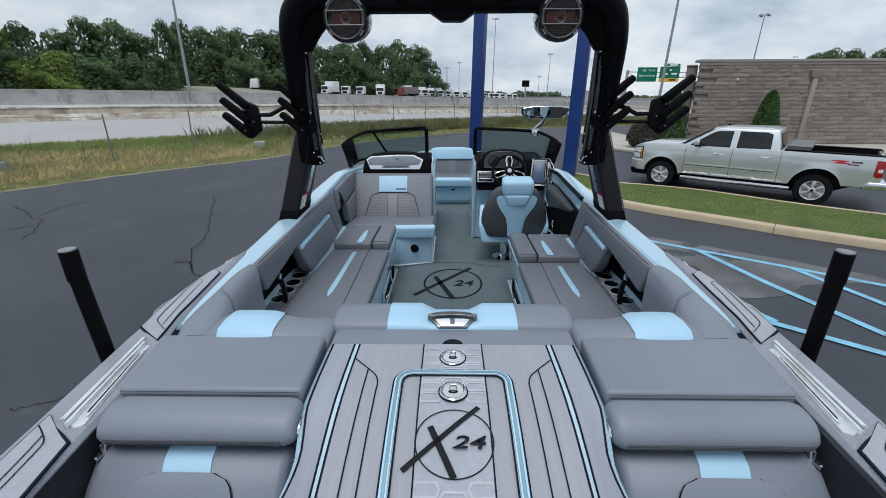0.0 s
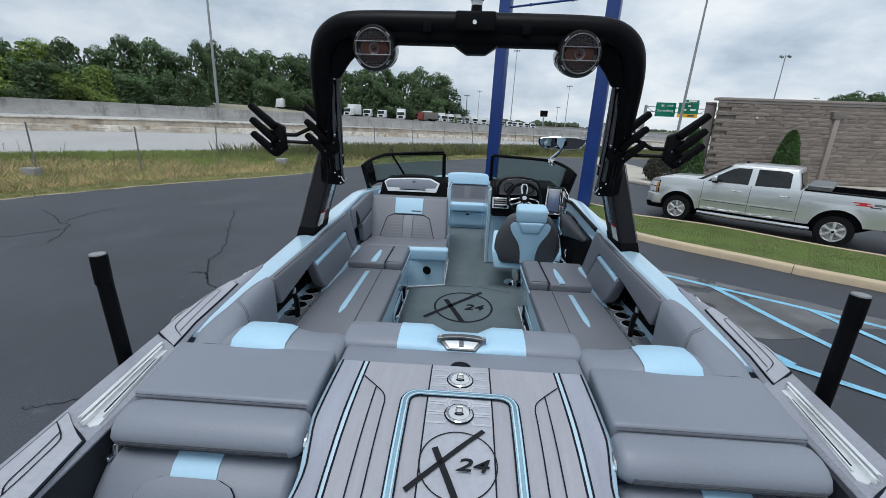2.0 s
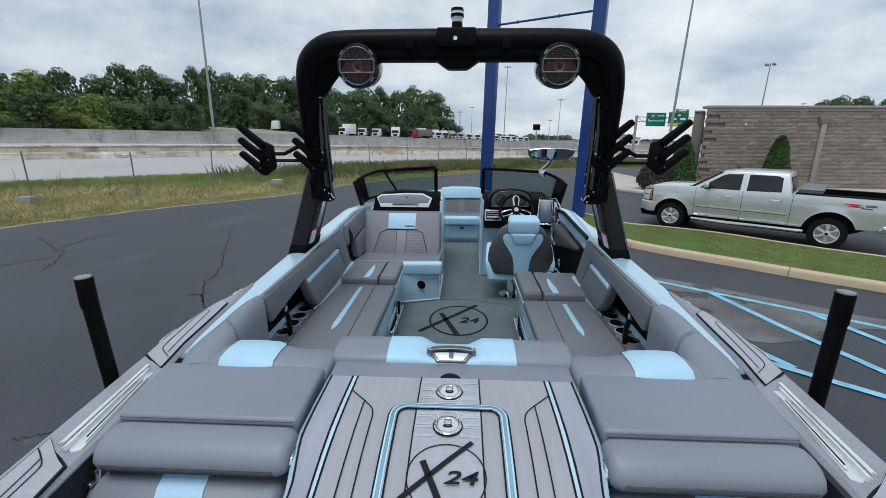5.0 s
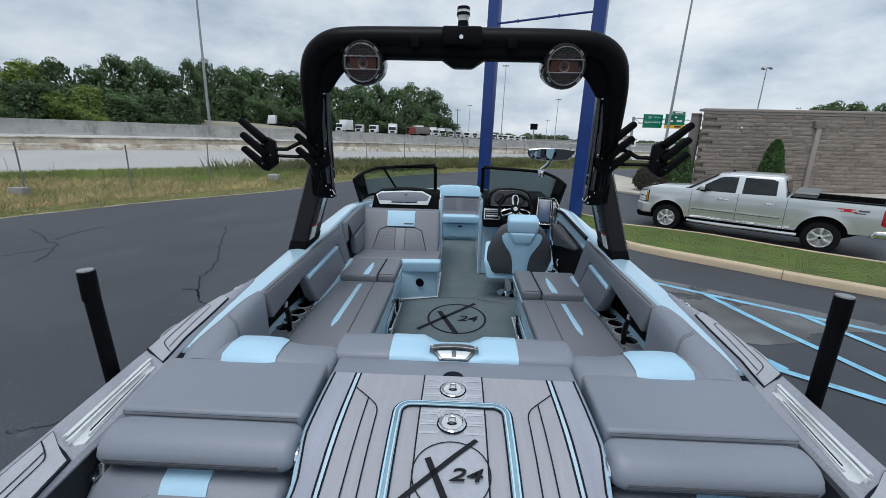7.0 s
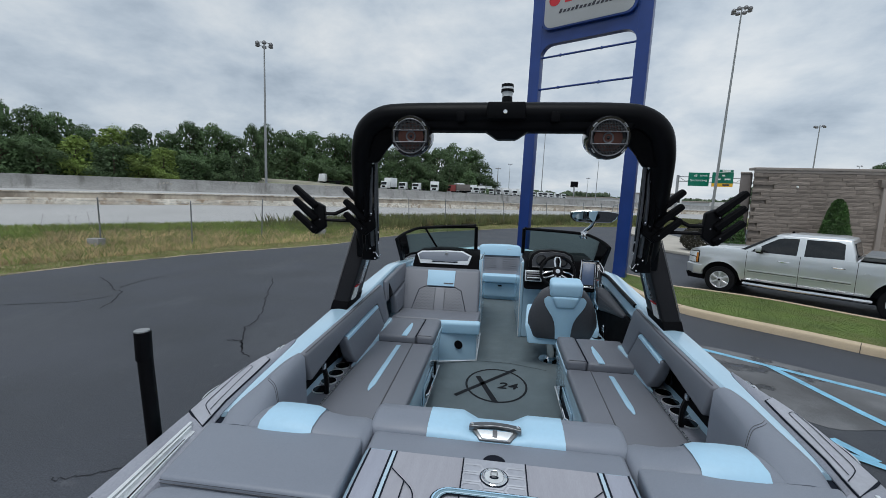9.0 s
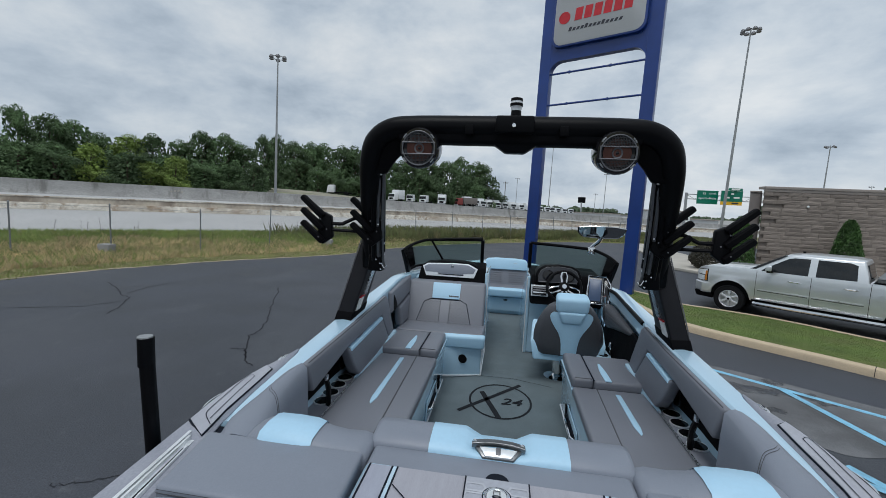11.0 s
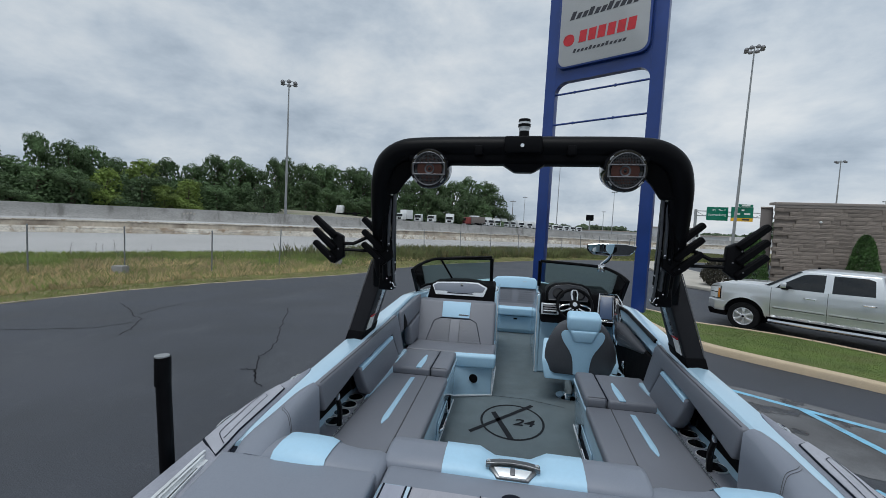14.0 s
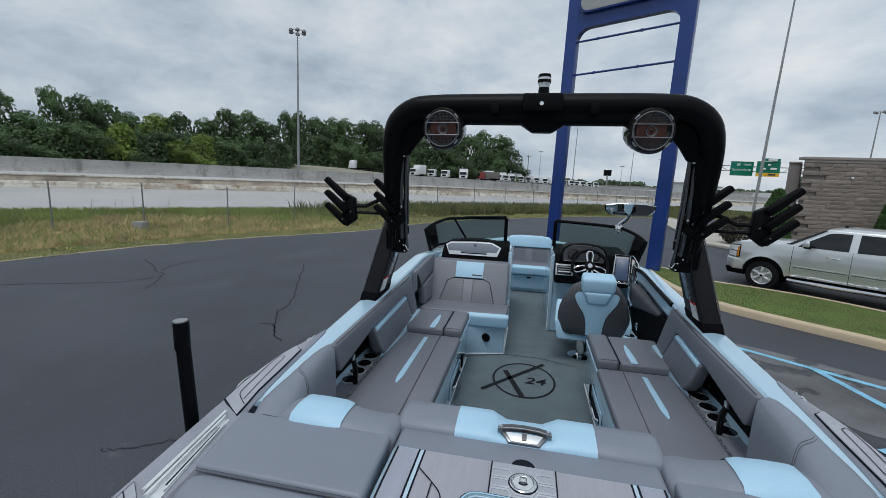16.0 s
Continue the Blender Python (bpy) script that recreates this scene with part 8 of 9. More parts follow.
part("glovebox_lock", lathe([(0.018, 0.0), (0.016, 0.008), (0.004, 0.009)], Matrix.Translation(dash_pt(-0.625, 2.045, 0.016)) @ Matrix.Rotation(radians(90), 4, "X"), 16), M["chrome"], gb)

# starboard helm
hd = part("helm_dash", prism([(0.29, 4.72, 1.72), (1.06, 4.72, 1.72), (1.1, 5.3, 1.85), (0.29, 5.3, 1.85)], [(0.30, 4.80, 2.05), (1.07, 4.84, 2.05), (1.05, 5.35, 2.08), (0.29, 5.35, 2.08)], 0.025), M["black_matte"], boat, "matt black helm dash")
HOOD = [(0.335, 1.965), (0.335, 2.06), (0.365, 2.125), (0.43, 2.165), (0.58, 2.18), (0.73, 2.165), (0.80, 2.125), (0.83, 2.06), (0.81, 1.965)]
hood = part("gauge_hood", prism([(x, 4.73 + (z - 1.965) * 0.10, z) for x, z in HOOD], [(x, 5.08, z - 0.03) for x, z in HOOD], 0.014, 3), M["black"], hd, "black arched gauge hood")
CLUS = [(0.58 + (x - 0.58) * 0.86, 2.05 + (z - 2.05) * 0.80) for x, z in HOOD]
part("gauge_panel", prism([(x, 4.728 + (z - 1.965) * 0.10, z) for x, z in CLUS], [(x, 4.722 + (z - 1.965) * 0.10, z) for x, z in CLUS]), M["vinyl_dark"], hood, "dark grey gauge cluster")
part("cluster_rim", tube([(x, 4.720 + (z - 1.965) * 0.10, z) for x, z in CLUS], 0.004, 6, closed=True), M["gunmetal"], hood, "satin grey rim")
for gx_ in (0.47, 0.69):
    part("gauge", lathe([(0.062, 0.0), (0.060, 0.008), (0.052, 0.009), (0.050, 0.003), (0.001, 0.003)], Matrix.Translation((gx_, 4.728, 2.055)) @ Matrix.Rotation(radians(84), 4, "X"), 24), M["black_gloss"], hood, "round black gauge")
part("switch_panel", prism([(0.295, 4.715, 1.82), (0.48, 4.715, 1.82), (0.50, 4.745, 1.94), (0.295, 4.745, 1.94)], [(0.295, 4.70, 1.82), (0.48, 4.70, 1.82), (0.50, 4.73, 1.94), (0.295, 4.73, 1.94)], 0.004), M["silver"], hd, "silver-edged switch panel")
for sz_ in (1.86, 1.885, 1.91):
    part("switch_row", prism([(0.318, 4.694, sz_), (0.455, 4.694, sz_), (0.455, 4.70, sz_ + 0.012), (0.318, 4.70, sz_ + 0.012)], [(0.318, 4.688, sz_), (0.455, 4.688, sz_), (0.455, 4.694, sz_ + 0.012), (0.318, 4.694, sz_ + 0.012)]), M["silver"] if sz_ < 1.88 else M["gunmetal"], hd, "row of small switches")
part("switches", prism([(0.31, 4.70, 1.835), (0.46, 4.70, 1.835), (0.475, 4.727, 1.925), (0.31, 4.727, 1.925)], [(0.31, 4.695, 1.835), (0.46, 4.695, 1.835), (0.475, 4.722, 1.925), (0.31, 4.722, 1.925)], 0.002), M["black_gloss"], hd)
SC_O, SC_U, SC_V = Vector((0.875, 4.66, 1.79)), Vector((0.215, -0.045, 0.0)), Vector((0.02, 0.15, 0.275))
SC_N = SC_U.cross(SC_V).normalized()


def scr_pt(u, v, out):
    return tuple(SC_O + SC_U * u + SC_V * v + SC_N * out)


def scr_slab(name, q, o0, o1, m, label="", r=0.003):
    return part(name, prism([scr_pt(u, v, o0) for u, v in q], [scr_pt(u, v, o1) for u, v in q], r), m, hd, label)


HEX = [(0, 0), (1.0, 0), (1.12, 0.35), (1.12, 0.72), (0.9, 1.0), (0.08, 1.0)]
scr_slab("screen_pod", [(-0.04, -0.04), (1.04, -0.04), (1.17, 0.34), (1.17, 0.75), (0.92, 1.05), (0.05, 1.05)], -0.06, 0.0, M["black_matte"])
scr_slab("touch_screen", HEX, 0.0, 0.012, M["black_matte"], "silver-framed touch screen")
part("screen_rim", tube([scr_pt(u, v, 0.014) for u, v in HEX], 0.006, 6, closed=True), M["chrome"], hd, "bright silver rim")
part("screen_rim", tube([scr_pt(u, v, 0.018) for u, v in [(0.05, 0.04), (0.72, 0.04), (0.76, 0.95), (0.1, 0.95)]], 0.0038, 6, closed=True), M["chrome"], hd)
part("screen_rim", tube([scr_pt(u, v, 0.018) for u, v in [(0.80, 0.06), (0.97, 0.06), (1.05, 0.36), (1.05, 0.60), (0.86, 0.78)]], 0.004, 6, closed=True), M["chrome"], hd)
scr_slab("screen_bezel", [(0.05, 0.04), (0.72, 0.04), (0.76, 0.95), (0.1, 0.95)], 0.01, 0.016, M["black_gloss"])
scr_slab("screen_glass", [(0.10, 0.10), (0.66, 0.10), (0.70, 0.89), (0.15, 0.89)], 0.014, 0.019, M["screen"], "dark blue screen")
scr_slab("switch_strip", [(0.78, 0.06), (0.97, 0.06), (1.07, 0.36), (1.07, 0.70), (0.93, 0.88), (0.82, 0.88)], 0.01, 0.016, M["black_gloss"])

# steering wheel
wc = Vector((0.63, 4.60, 1.96))
wm = Matrix.Translation(wc) @ Matrix.Rotation(radians(62), 4, "X")
sw = part("steering_wheel", tube([wm @ Vector((0.175 * math.cos(a), 0.175 * math.sin(a), 0)) for a in np.linspace(0, 2 * math.pi, 33)[:-1]], 0.017, 8, closed=True), M["black"], boat, "black steering wheel with silver spokes")
for a in (90, 200, 340, 270):
    c_, s_ = math.cos(radians(a)), math.sin(radians(a))
    n_ = Vector((-s_, c_, 0))
    d_ = Vector((c_, s_, 0))
    pts = [d_ * 0.05 - n_ * 0.022, d_ * 0.12 - n_ * 0.032, d_ * 0.165 - n_ * 0.02, d_ * 0.165 + n_ * 0.02, d_ * 0.12 + n_ * 0.032, d_ * 0.05 + n_ * 0.022]
    part("spoke", tube([wm @ (p + Vector((0, 0, 0.004))) for p in pts], 0.0105, 6, closed=True), M["chrome"], sw, "polished spoke")
part("hub", lathe([(0.06, -0.02), (0.06, 0.008), (0.045, 0.02), (0.001, 0.022)], wm, 20), M["black"], sw)
part("hub_badge", lathe([(0.026, 0.018), (0.024, 0.026), (0.001, 0.027)], wm, 18), M["chrome"], sw)
part("column", tube([wm @ Vector((0, 0, -0.02)), wm @ Vector((0, 0, -0.2))], 0.05, 12), M["black_matte"], sw)
# throttle and side panel
part("throttle_panel", prism([(1.045, 3.42, 1.14), (1.10, 3.42, 1.14), (1.12, 4.80, 1.14), (1.05, 4.80, 1.14)], [(1.092, 3.42, 1.74), (1.13, 3.42, 1.74), (1.135, 4.80, 1.80), (1.10, 4.80, 1.80)], 0.01), M["black_matte"], boat, "black recessed side panel")
th = part("throttle", tube(spline([(1.03, 4.42, 1.66), (1.0, 4.40, 1.72), (0.990, 4.38, 1.80), (0.990, 4.36, 1.87)], 4), 0.019, 8), M["chrome"], boat, "polished throttle lever")
part("throttle_grip", tube([(0.99, 4.37, 1.85), (0.985, 4.35, 1.94)], [0.022, 0.018], 10), M["chrome"], th)
part("throttle_mount", lathe([(0.05, 0), (0.05, 0.02), (0.02, 0.035)], Matrix.Translation((1.045, 4.43, 1.66)) @ Matrix.Rotation(radians(-90), 4, "Y"), 16), M["chrome"], th)
part("cup_console", prism([(0.86, 3.72, 1.12), (1.02, 3.72, 1.12), (1.02, 4.5, 1.12), (0.86, 4.5, 1.12)], [(0.90, 3.72, 1.42), (1.035, 3.72, 1.42), (1.035, 4.5, 1.42), (0.90, 4.5, 1.42)], 0.015), M["gel_blue"], boat, "light blue side console")
rows = []
for y, xi, z0, z1 in ((4.66, 1.06, 1.66, 1.78), (4.62, 1.025, 1.63, 1.81), (4.5, 1.012, 1.62, 1.82), (4.35, 1.018, 1.63, 1.815), (4.2, 1.034, 1.66, 1.80), (4.0, 1.055, 1.69, 1.785), (3.82, 1.072, 1.715, 1.768), (3.76, 1.088, 1.73, 1.755)):
    rows.append([(1.115, y, z0), (xi + 0.02, y, z0), (xi + 0.004, y, z0 + (z1 - z0) * 0.2), (xi, y, (z0 + z1) / 2), (xi + 0.006, y, z1 - (z1 - z0) * 0.15), (xi + 0.025, y, z1), (1.115, y, z1)])
sbo = part("side_bolster", loft(rows, close_ring=True, caps=True), M["vinyl_dark"], boat, "dark quilted pad on the helm side", 60)
for dz_ in (0.25, 0.5, 0.75):
    seam([(r[3][0] - 0.001, r[3][1], r[0][2] + (r[-1][2] - r[0][2]) * dz_) for r in rows[1:6]], sbo, None, 0.002)
part("gear_knob", lathe([(0.001, -0.03), (0.014, -0.024), (0.02, 0.0), (0.014, 0.024), (0.001, 0.03)], Matrix.Translation((1.0, 4.02, 1.55)), 14), M["chrome"], boat, "polished knob on a short lever")
part("gear_lever", tube([(1.02, 4.04, 1.42), (1.0, 4.02, 1.53)], 0.009, 8), M["chrome"], boat)
for y in (3.85, 3.98, 4.11):
    part("cup_recess", lathe([(0.045, 0.0), (0.044, 0.006), (0.036, 0.006), (0.034, 0.0025), (0.001, 0.0025)], Matrix.Translation((0.968, y, 1.419)), 18), M["black_matte"], boat, "dark cup recess")

# --- driver seat ---
ds = part("driver_seat", prism([(0.36, 4.02, 1.30), (0.96, 4.02, 1.30), (0.96, 4.45, 1.30), (0.36, 4.45, 1.30)], [(0.37, 4.0, 1.44), (0.95, 4.0, 1.44), (0.95, 4.48, 1.46), (0.37, 4.48, 1.46)], 0.04, 4), M["vinyl_blue"], boat, "bucket driver seat in light blue and charcoal vinyl")


def bucket(ws, m, y_off, name, label, zs, thick):
    rows = []
    for z, w, bulge in zip(zs, ws, np.linspace(0.0, -0.02, len(zs))):
        yb_ = 3.985 - (z - 1.34) * 0.13 + y_off
        rows.append([(0.66 - w, yb_ + 0.09, z), (0.66 - w, yb_ + 0.03, z), (0.66 - w * 0.8, yb_ - thick * 0.6, z), (0.66, yb_ - thick, z), (0.66 + w * 0.8, yb_ - thick * 0.6, z), (0.66 + w, yb_ + 0.03, z), (0.66 + w, yb_ + 0.09, z), (0.66, yb_ + 0.12, z)])
    return part(name, loft(rows, close_ring=True, caps=True), m, ds, label, 60)


bucket([0.295, 0.315, 0.328, 0.325, 0.312, 0.285, 0.245, 0.20, 0.15], M["vinyl_dark"], 0.0, "backrest", "charcoal vinyl seat back", [1.325, 1.34, 1.42, 1.50, 1.58, 1.66, 1.74, 1.80, 1.83], 0.06)
BACK_Z = [1.325, 1.34, 1.42, 1.50, 1.58, 1.66, 1.74, 1.80, 1.83]
BACK_W = [0.295, 0.315, 0.328, 0.325, 0.312, 0.285, 0.245, 0.20, 0.15]
rows = []
for z in np.linspace(1.335, 1.76, 20):
    w_ = float(np.interp(z, [1.335, 1.39, 1.45, 1.51, 1.56, 1.61, 1.66, 1.71, 1.74, 1.76], [0.070, 0.073, 0.078, 0.090, 0.112, 0.146, 0.178, 0.196, 0.19, 0.165]))
    bw_ = float(np.interp(z, BACK_Z, BACK_W))
    y0_ = 3.985 - (z - 1.34) * 0.13
    front_ = []
    for k in range(9):
        u_ = -1 + 2 * k / 8
        x_ = w_ * u_
        front_.append((0.66 + x_, y0_ + float(np.interp(abs(x_) / bw_, [0, 0.8, 1.0], [-0.06, -0.036, 0.03])) - 0.012 * (1 - 0.5 * u_ ** 8), z))
    rows.append(front_ + [(x, y + 0.04, zz) for x, y, zz in front_[::-1]])
part("blue_panel", loft(rows, close_ring=True, caps=True), M["vinyl_blue"], ds, "light blue vinyl back panel", 60)
part("headrest", prism([(0.515, 3.85, 1.755), (0.805, 3.85, 1.755), (0.805, 3.98, 1.76), (0.515, 3.98, 1.76)], [(0.505, 3.83, 1.90), (0.815, 3.83, 1.90), (0.805, 3.98, 1.94), (0.515, 3.98, 1.94)], 0.035, 4), M["vinyl_blue"], ds, "light blue vinyl headrest")
part("headrest_lower", prism([(0.575, 3.862, 1.645), (0.745, 3.862, 1.645), (0.75, 3.95, 1.66), (0.57, 3.95, 1.66)], [(0.525, 3.842, 1.775), (0.795, 3.842, 1.775), (0.79, 3.95, 1.775), (0.53, 3.95, 1.775)], 0.03, 4), M["vinyl_blue"], ds)
part("seat_shell", prism([(0.335, 3.96, 1.255), (0.985, 3.96, 1.255), (0.97, 4.1, 1.28), (0.35, 4.1, 1.28)], [(0.300, 3.985, 1.43), (1.02, 3.985, 1.43), (1.0, 4.14, 1.62), (0.32, 4.14, 1.62)], 0.02), M["vinyl_blue"], ds, "light blue side shell")
part("pedestal", lathe([(0.125, 1.017), (0.125, 1.027), (0.06, 1.042), (0.045, 1.06), (0.045, 1.31)], Matrix.Translation((0.60, 4.18, 0)), 28), M["chrome"], ds, "polished steel pedestal")
part("slider", box(0.50, 0.80, 4.05, 4.40, 1.24, 1.30, 0.01), M["black_matte"], ds)

ds.matrix_basis = Matrix.Translation((-0.025, 0.13, 0.065))

# --- bow seat seen through the walk-through ---
bs = part("bow_seat_base", prism([(-0.30, 6.70, FLOOR), (0.36, 6.70, FLOOR), (0.4, 7.1, FLOOR), (-0.4, 7.1, FLOOR)], [(-0.36, 6.66, 1.44), (0.40, 6.66, 1.44), (0.4, 7.1, 1.44), (-0.4, 7.1, 1.44)], 0.015), M["gel_blue"], boat, "light blue bow seat base")
part("bow_hatch", prism([(-0.21, 6.655, 1.14), (0.28, 6.655, 1.14), (0.28, 6.69, 1.14), (-0.21, 6.69, 1.14)], [(-0.23, 6.635, 1.36), (0.30, 6.635, 1.36), (0.30, 6.67, 1.36), (-0.23, 6.67, 1.36)], 0.008), M["gel_blue"], bs, "light blue hatch in the seat front")
part("bow_latch", box(0.01, 0.07, 6.615, 6.64, 1.315, 1.335, 0.004), M["black"], bs)
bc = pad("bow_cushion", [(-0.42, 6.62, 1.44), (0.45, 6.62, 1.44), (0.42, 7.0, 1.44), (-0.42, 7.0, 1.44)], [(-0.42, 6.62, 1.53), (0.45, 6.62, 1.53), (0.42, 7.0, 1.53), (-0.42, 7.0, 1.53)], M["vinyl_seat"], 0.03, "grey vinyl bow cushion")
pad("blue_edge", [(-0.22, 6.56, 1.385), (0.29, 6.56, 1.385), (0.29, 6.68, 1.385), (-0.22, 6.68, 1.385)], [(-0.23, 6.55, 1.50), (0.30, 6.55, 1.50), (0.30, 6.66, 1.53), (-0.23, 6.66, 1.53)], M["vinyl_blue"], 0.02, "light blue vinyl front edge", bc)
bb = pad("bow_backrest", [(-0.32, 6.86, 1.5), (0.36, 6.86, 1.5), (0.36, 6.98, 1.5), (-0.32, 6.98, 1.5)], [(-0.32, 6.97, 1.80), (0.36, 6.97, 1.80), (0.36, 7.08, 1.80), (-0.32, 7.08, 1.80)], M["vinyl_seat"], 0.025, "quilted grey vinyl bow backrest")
crown_ = [(-0.325, 1.765), (0.365, 1.765), (0.36, 1.90), (0.33, 1.925), (0.18, 1.94), (-0.14, 1.94), (-0.29, 1.925), (-0.32, 1.90)]
part("blue_band", prism([(x, 6.925 + (z - 1.765) * 0.3, z) for x, z in crown_], [(x, 7.07 + (z - 1.765) * 0.2, z) for x, z in crown_], 0.016, 3), M["vinyl_blue"], bb, "light blue vinyl head band")
part("badge", box(0.14, 0.20, 6.955, 6.97, 1.84, 1.885, 0.003), M["strip_blue"], bb, "small raised badge")
for r_ in range(6):
    z = 1.57 + r_ * 0.034
    for s_, e_ in ((-0.27, -0.03), (0.07, 0.31)):
        part("quilt_stitch", tube([(s_ + (e_ - s_) * k / 10, 6.86 + (z - 1.5) / 0.30 * 0.11 - 0.002, z + (0.008 if k % 2 else -0.006)) for k in range(11)], 0.0032, 4), M["piping"], bb)
# bow side coamings and foredeck
part("foredeck", prism([(-0.55, 7.09, 1.7), (0.55, 7.09, 1.7), (0.3, 7.8, 1.72), (-0.3, 7.8, 1.72)], [(-0.62, 7.09, 1.85), (0.62, 7.09, 1.85), (0.2, 7.8, 1.84), (-0.2, 7.8, 1.84)], 0.02), M["gel_blue"], boat, "light blue foredeck")

# --- cockpit floor emblem ---
flo = part("floor_panel", flat([(-0.5, 2.3), (0.5, 2.3), (0.5, 4.05), (-0.5, 4.0)], FLOOR + 0.0005, FLOOR + 0.004), M["floor_foam"], boat)
logo_x(0.02, 3.63, 0.275, lambda y: FLOOR, flo, 0.006, 0.135, 1.2, 0.93)
b = ribbon([(-0.55, 3.98), (-0.2, 4.13), (0.15, 4.13), (0.5, 4.02)], 0.006, FLOOR, 0.006)
part("floor_groove", b, M["groove"], flo)

# --- windshield ---
def ws_line(sx):
    return [(sx * 1.160, 4.99), (sx * 1.125, 5.05), (sx * 1.065, 5.11), (sx * 0.95, 5.18), (sx * 0.75, 5.23), (sx * 0.5, 5.25), (sx * 0.29, 5.24)]


for sx in (-1, 1):
    pts = spline([(*p, 0) for p in ws_line(sx)], 5)
    n = len(pts)
    tops, bots = [], []
    for i, p in enumerate(pts):
        t = i / (n - 1)
        zt = float(np.interp(t, [0, 0.15, 0.45, 1], [2.225, 2.27, 2.335, 2.368]))
        zb = float(np.interp(t, [0, 0.3, 1], [1.965, 2.01, 2.06]))
        back = float(np.interp(t, [0, 0.2, 0.45, 1], [0.27, 0.19, 0.09, 0.06]))
        tops.append(Vector((p.x + sx * 0.02 * max(0.0, 1 - t * 3), p.y - back, zt))); bots.append(Vector((p.x, p.y, zb)))
    wsf = part("windshield_frame", tube(tops, 0.018, 8), M["black"], boat, "black windshield frame")
    part("frame_sill", tube([v + Vector((0, 0, 0.0)) for v in bots], 0.015, 8), M["black"], wsf)
    part("frame_end", prism([bots[0] + Vector((-0.02, -0.06, -0.03)), bots[0] + Vector((0.02, -0.06, -0.03)), bots[0] + Vector((0.02, 0.05, 0)), bots[0] + Vector((-0.02, 0.05, 0))], [tops[0] + Vector((-0.018, -0.01, 0.0)), tops[0] + Vector((0.018, -0.01, 0.0)), tops[0] + Vector((0.018, 0.045, 0)), tops[0] + Vector((-0.018, 0.045, 0))], 0.008), M["black"], wsf)
    part("frame_end", tube([bots[-1], tops[-1]], 0.022, 8), M["black"], wsf)
    if sx < 0:
        part("vent_bar", tube([bots[20], tops[16]], 0.013, 6), M["black"], wsf)
        part("vent_header", tube([tops[n - 12] + Vector((0, 0, 0.012)), tops[-1] + Vector((0, 0, 0.02))], 0.014, 6), M["black"], wsf)
    g_ = part("windshield_pane", loft([[a, c] for a, c in zip(bots, tops)]), M["ws_glass"], wsf, "smoked green windshield glass")
    g_.visible_shadow = False

# mirror on the starboard windshield
def mirror_ring(dy):
    q_ = [(0.735, 2.595), (0.85, 2.612), (1.0, 2.615), (1.15, 2.612), (1.265, 2.595), (1.255, 2.53), (1.20, 2.485), (1.0, 2.475), (0.80, 2.485), (0.745, 2.53)]
    return [(x + 0.05, 4.985 - (z - 2.54) * 0.55 + dy - 0.05 * (1 - ((x - 1.0) / 0.28) ** 2) * 0.4, z) for x, z in q_]


mr = part("ski_mirror", prism(mirror_ring(0.0), mirror_ring(0.06), 0.012, 3), M["black"], boat, "wide rear-view mirror on a chrome arm", 60)
b = bmesh.new()
front = [Vector(p) + (Vector((1.05, 4.945, 2.545)) - Vector(p)) * 0.07 for p in mirror_ring(-0.004)]
b.faces.new([b.verts.new(p) for p in front])
part("mirror_glass", b, M["mirror"], mr, "mirror glass", 0)
part("mirror_rim", tube([tuple(Vector(p) + (Vector((1.05, 4.95, 2.545)) - Vector(p)) * 0.05) for p in mirror_ring(-0.002)], 0.006, 6, closed=True), M["chrome"], mr, "chrome mirror rim")
part("mirror_arm", tube(spline([(1.06, 5.0, 2.50), (1.04, 5.03, 2.44), (0.99, 5.08, 2.38), (0.96, 5.10, 2.33)], 4), 0.022, 8), M["chrome"], mr, "chrome mirror arm")
part("mirror_clamp", box(0.93, 1.01, 5.05, 5.13, 2.28, 2.36, 0.012), M["chrome"], mr)

# --- tower ---
TWR = [(-0.975, 2.99, 2.34), (-0.905, 2.74, 2.62), (-0.835, 2.49, 2.90), (-0.803, 2.41, 3.03), (-0.765, 2.385, 3.115), (-0.68, 2.375, 3.172), (-0.55, 2.372, 3.187), (-0.25, 2.37, 3.19)]
tw = part("tower", tube(spline(TWR + [(-x, y, z) for x, y, z in TWR[::-1]], 5), 0.06, 14), M["black"], boat, "black folding wake tower")
part("tower_underside", prism([(-0.62, 2.33, 3.10), (0.62, 2.33, 3.10), (0.62, 2.45, 3.10), (-0.62, 2.45, 3.10)], [(-0.66, 2.33, 3.17), (0.66, 2.33, 3.17), (0.66, 2.45, 3.17), (-0.66, 2.45, 3.17)], 0.02), M["black_matte"], tw)
part("tow_point", prism([(-0.05, 2.36, 3.06), (0.05, 2.36, 3.06), (0.05, 2.44, 3.06), (-0.05, 2.44, 3.06)], [(-0.14, 2.34, 3.12), (0.14, 2.34, 3.12), (0.14, 2.45, 3.12), (-0.14, 2.45, 3.12)], 0.01), M["black"], tw)
part("camera_pod", box(-0.105, 0.09, 2.275, 2.42, 3.150, 3.236, 0.010), M["black"], tw, "black light pod")
part("pod_lens", lathe([(0.011, 0), (0.010, 0.006), (0.001, 0.007)], Matrix.Translation((-0.012, 2.275, 3.185)) @ Matrix.Rotation(radians(90), 4, "X"), 14), M["chrome"], tw)
al = part("anchor_light", tube([(-0.005, 2.36, 3.22), (-0.005, 2.36, 3.275)], [0.030, 0.026], 16), M["black"], boat, "black and white anchor light on the tower")
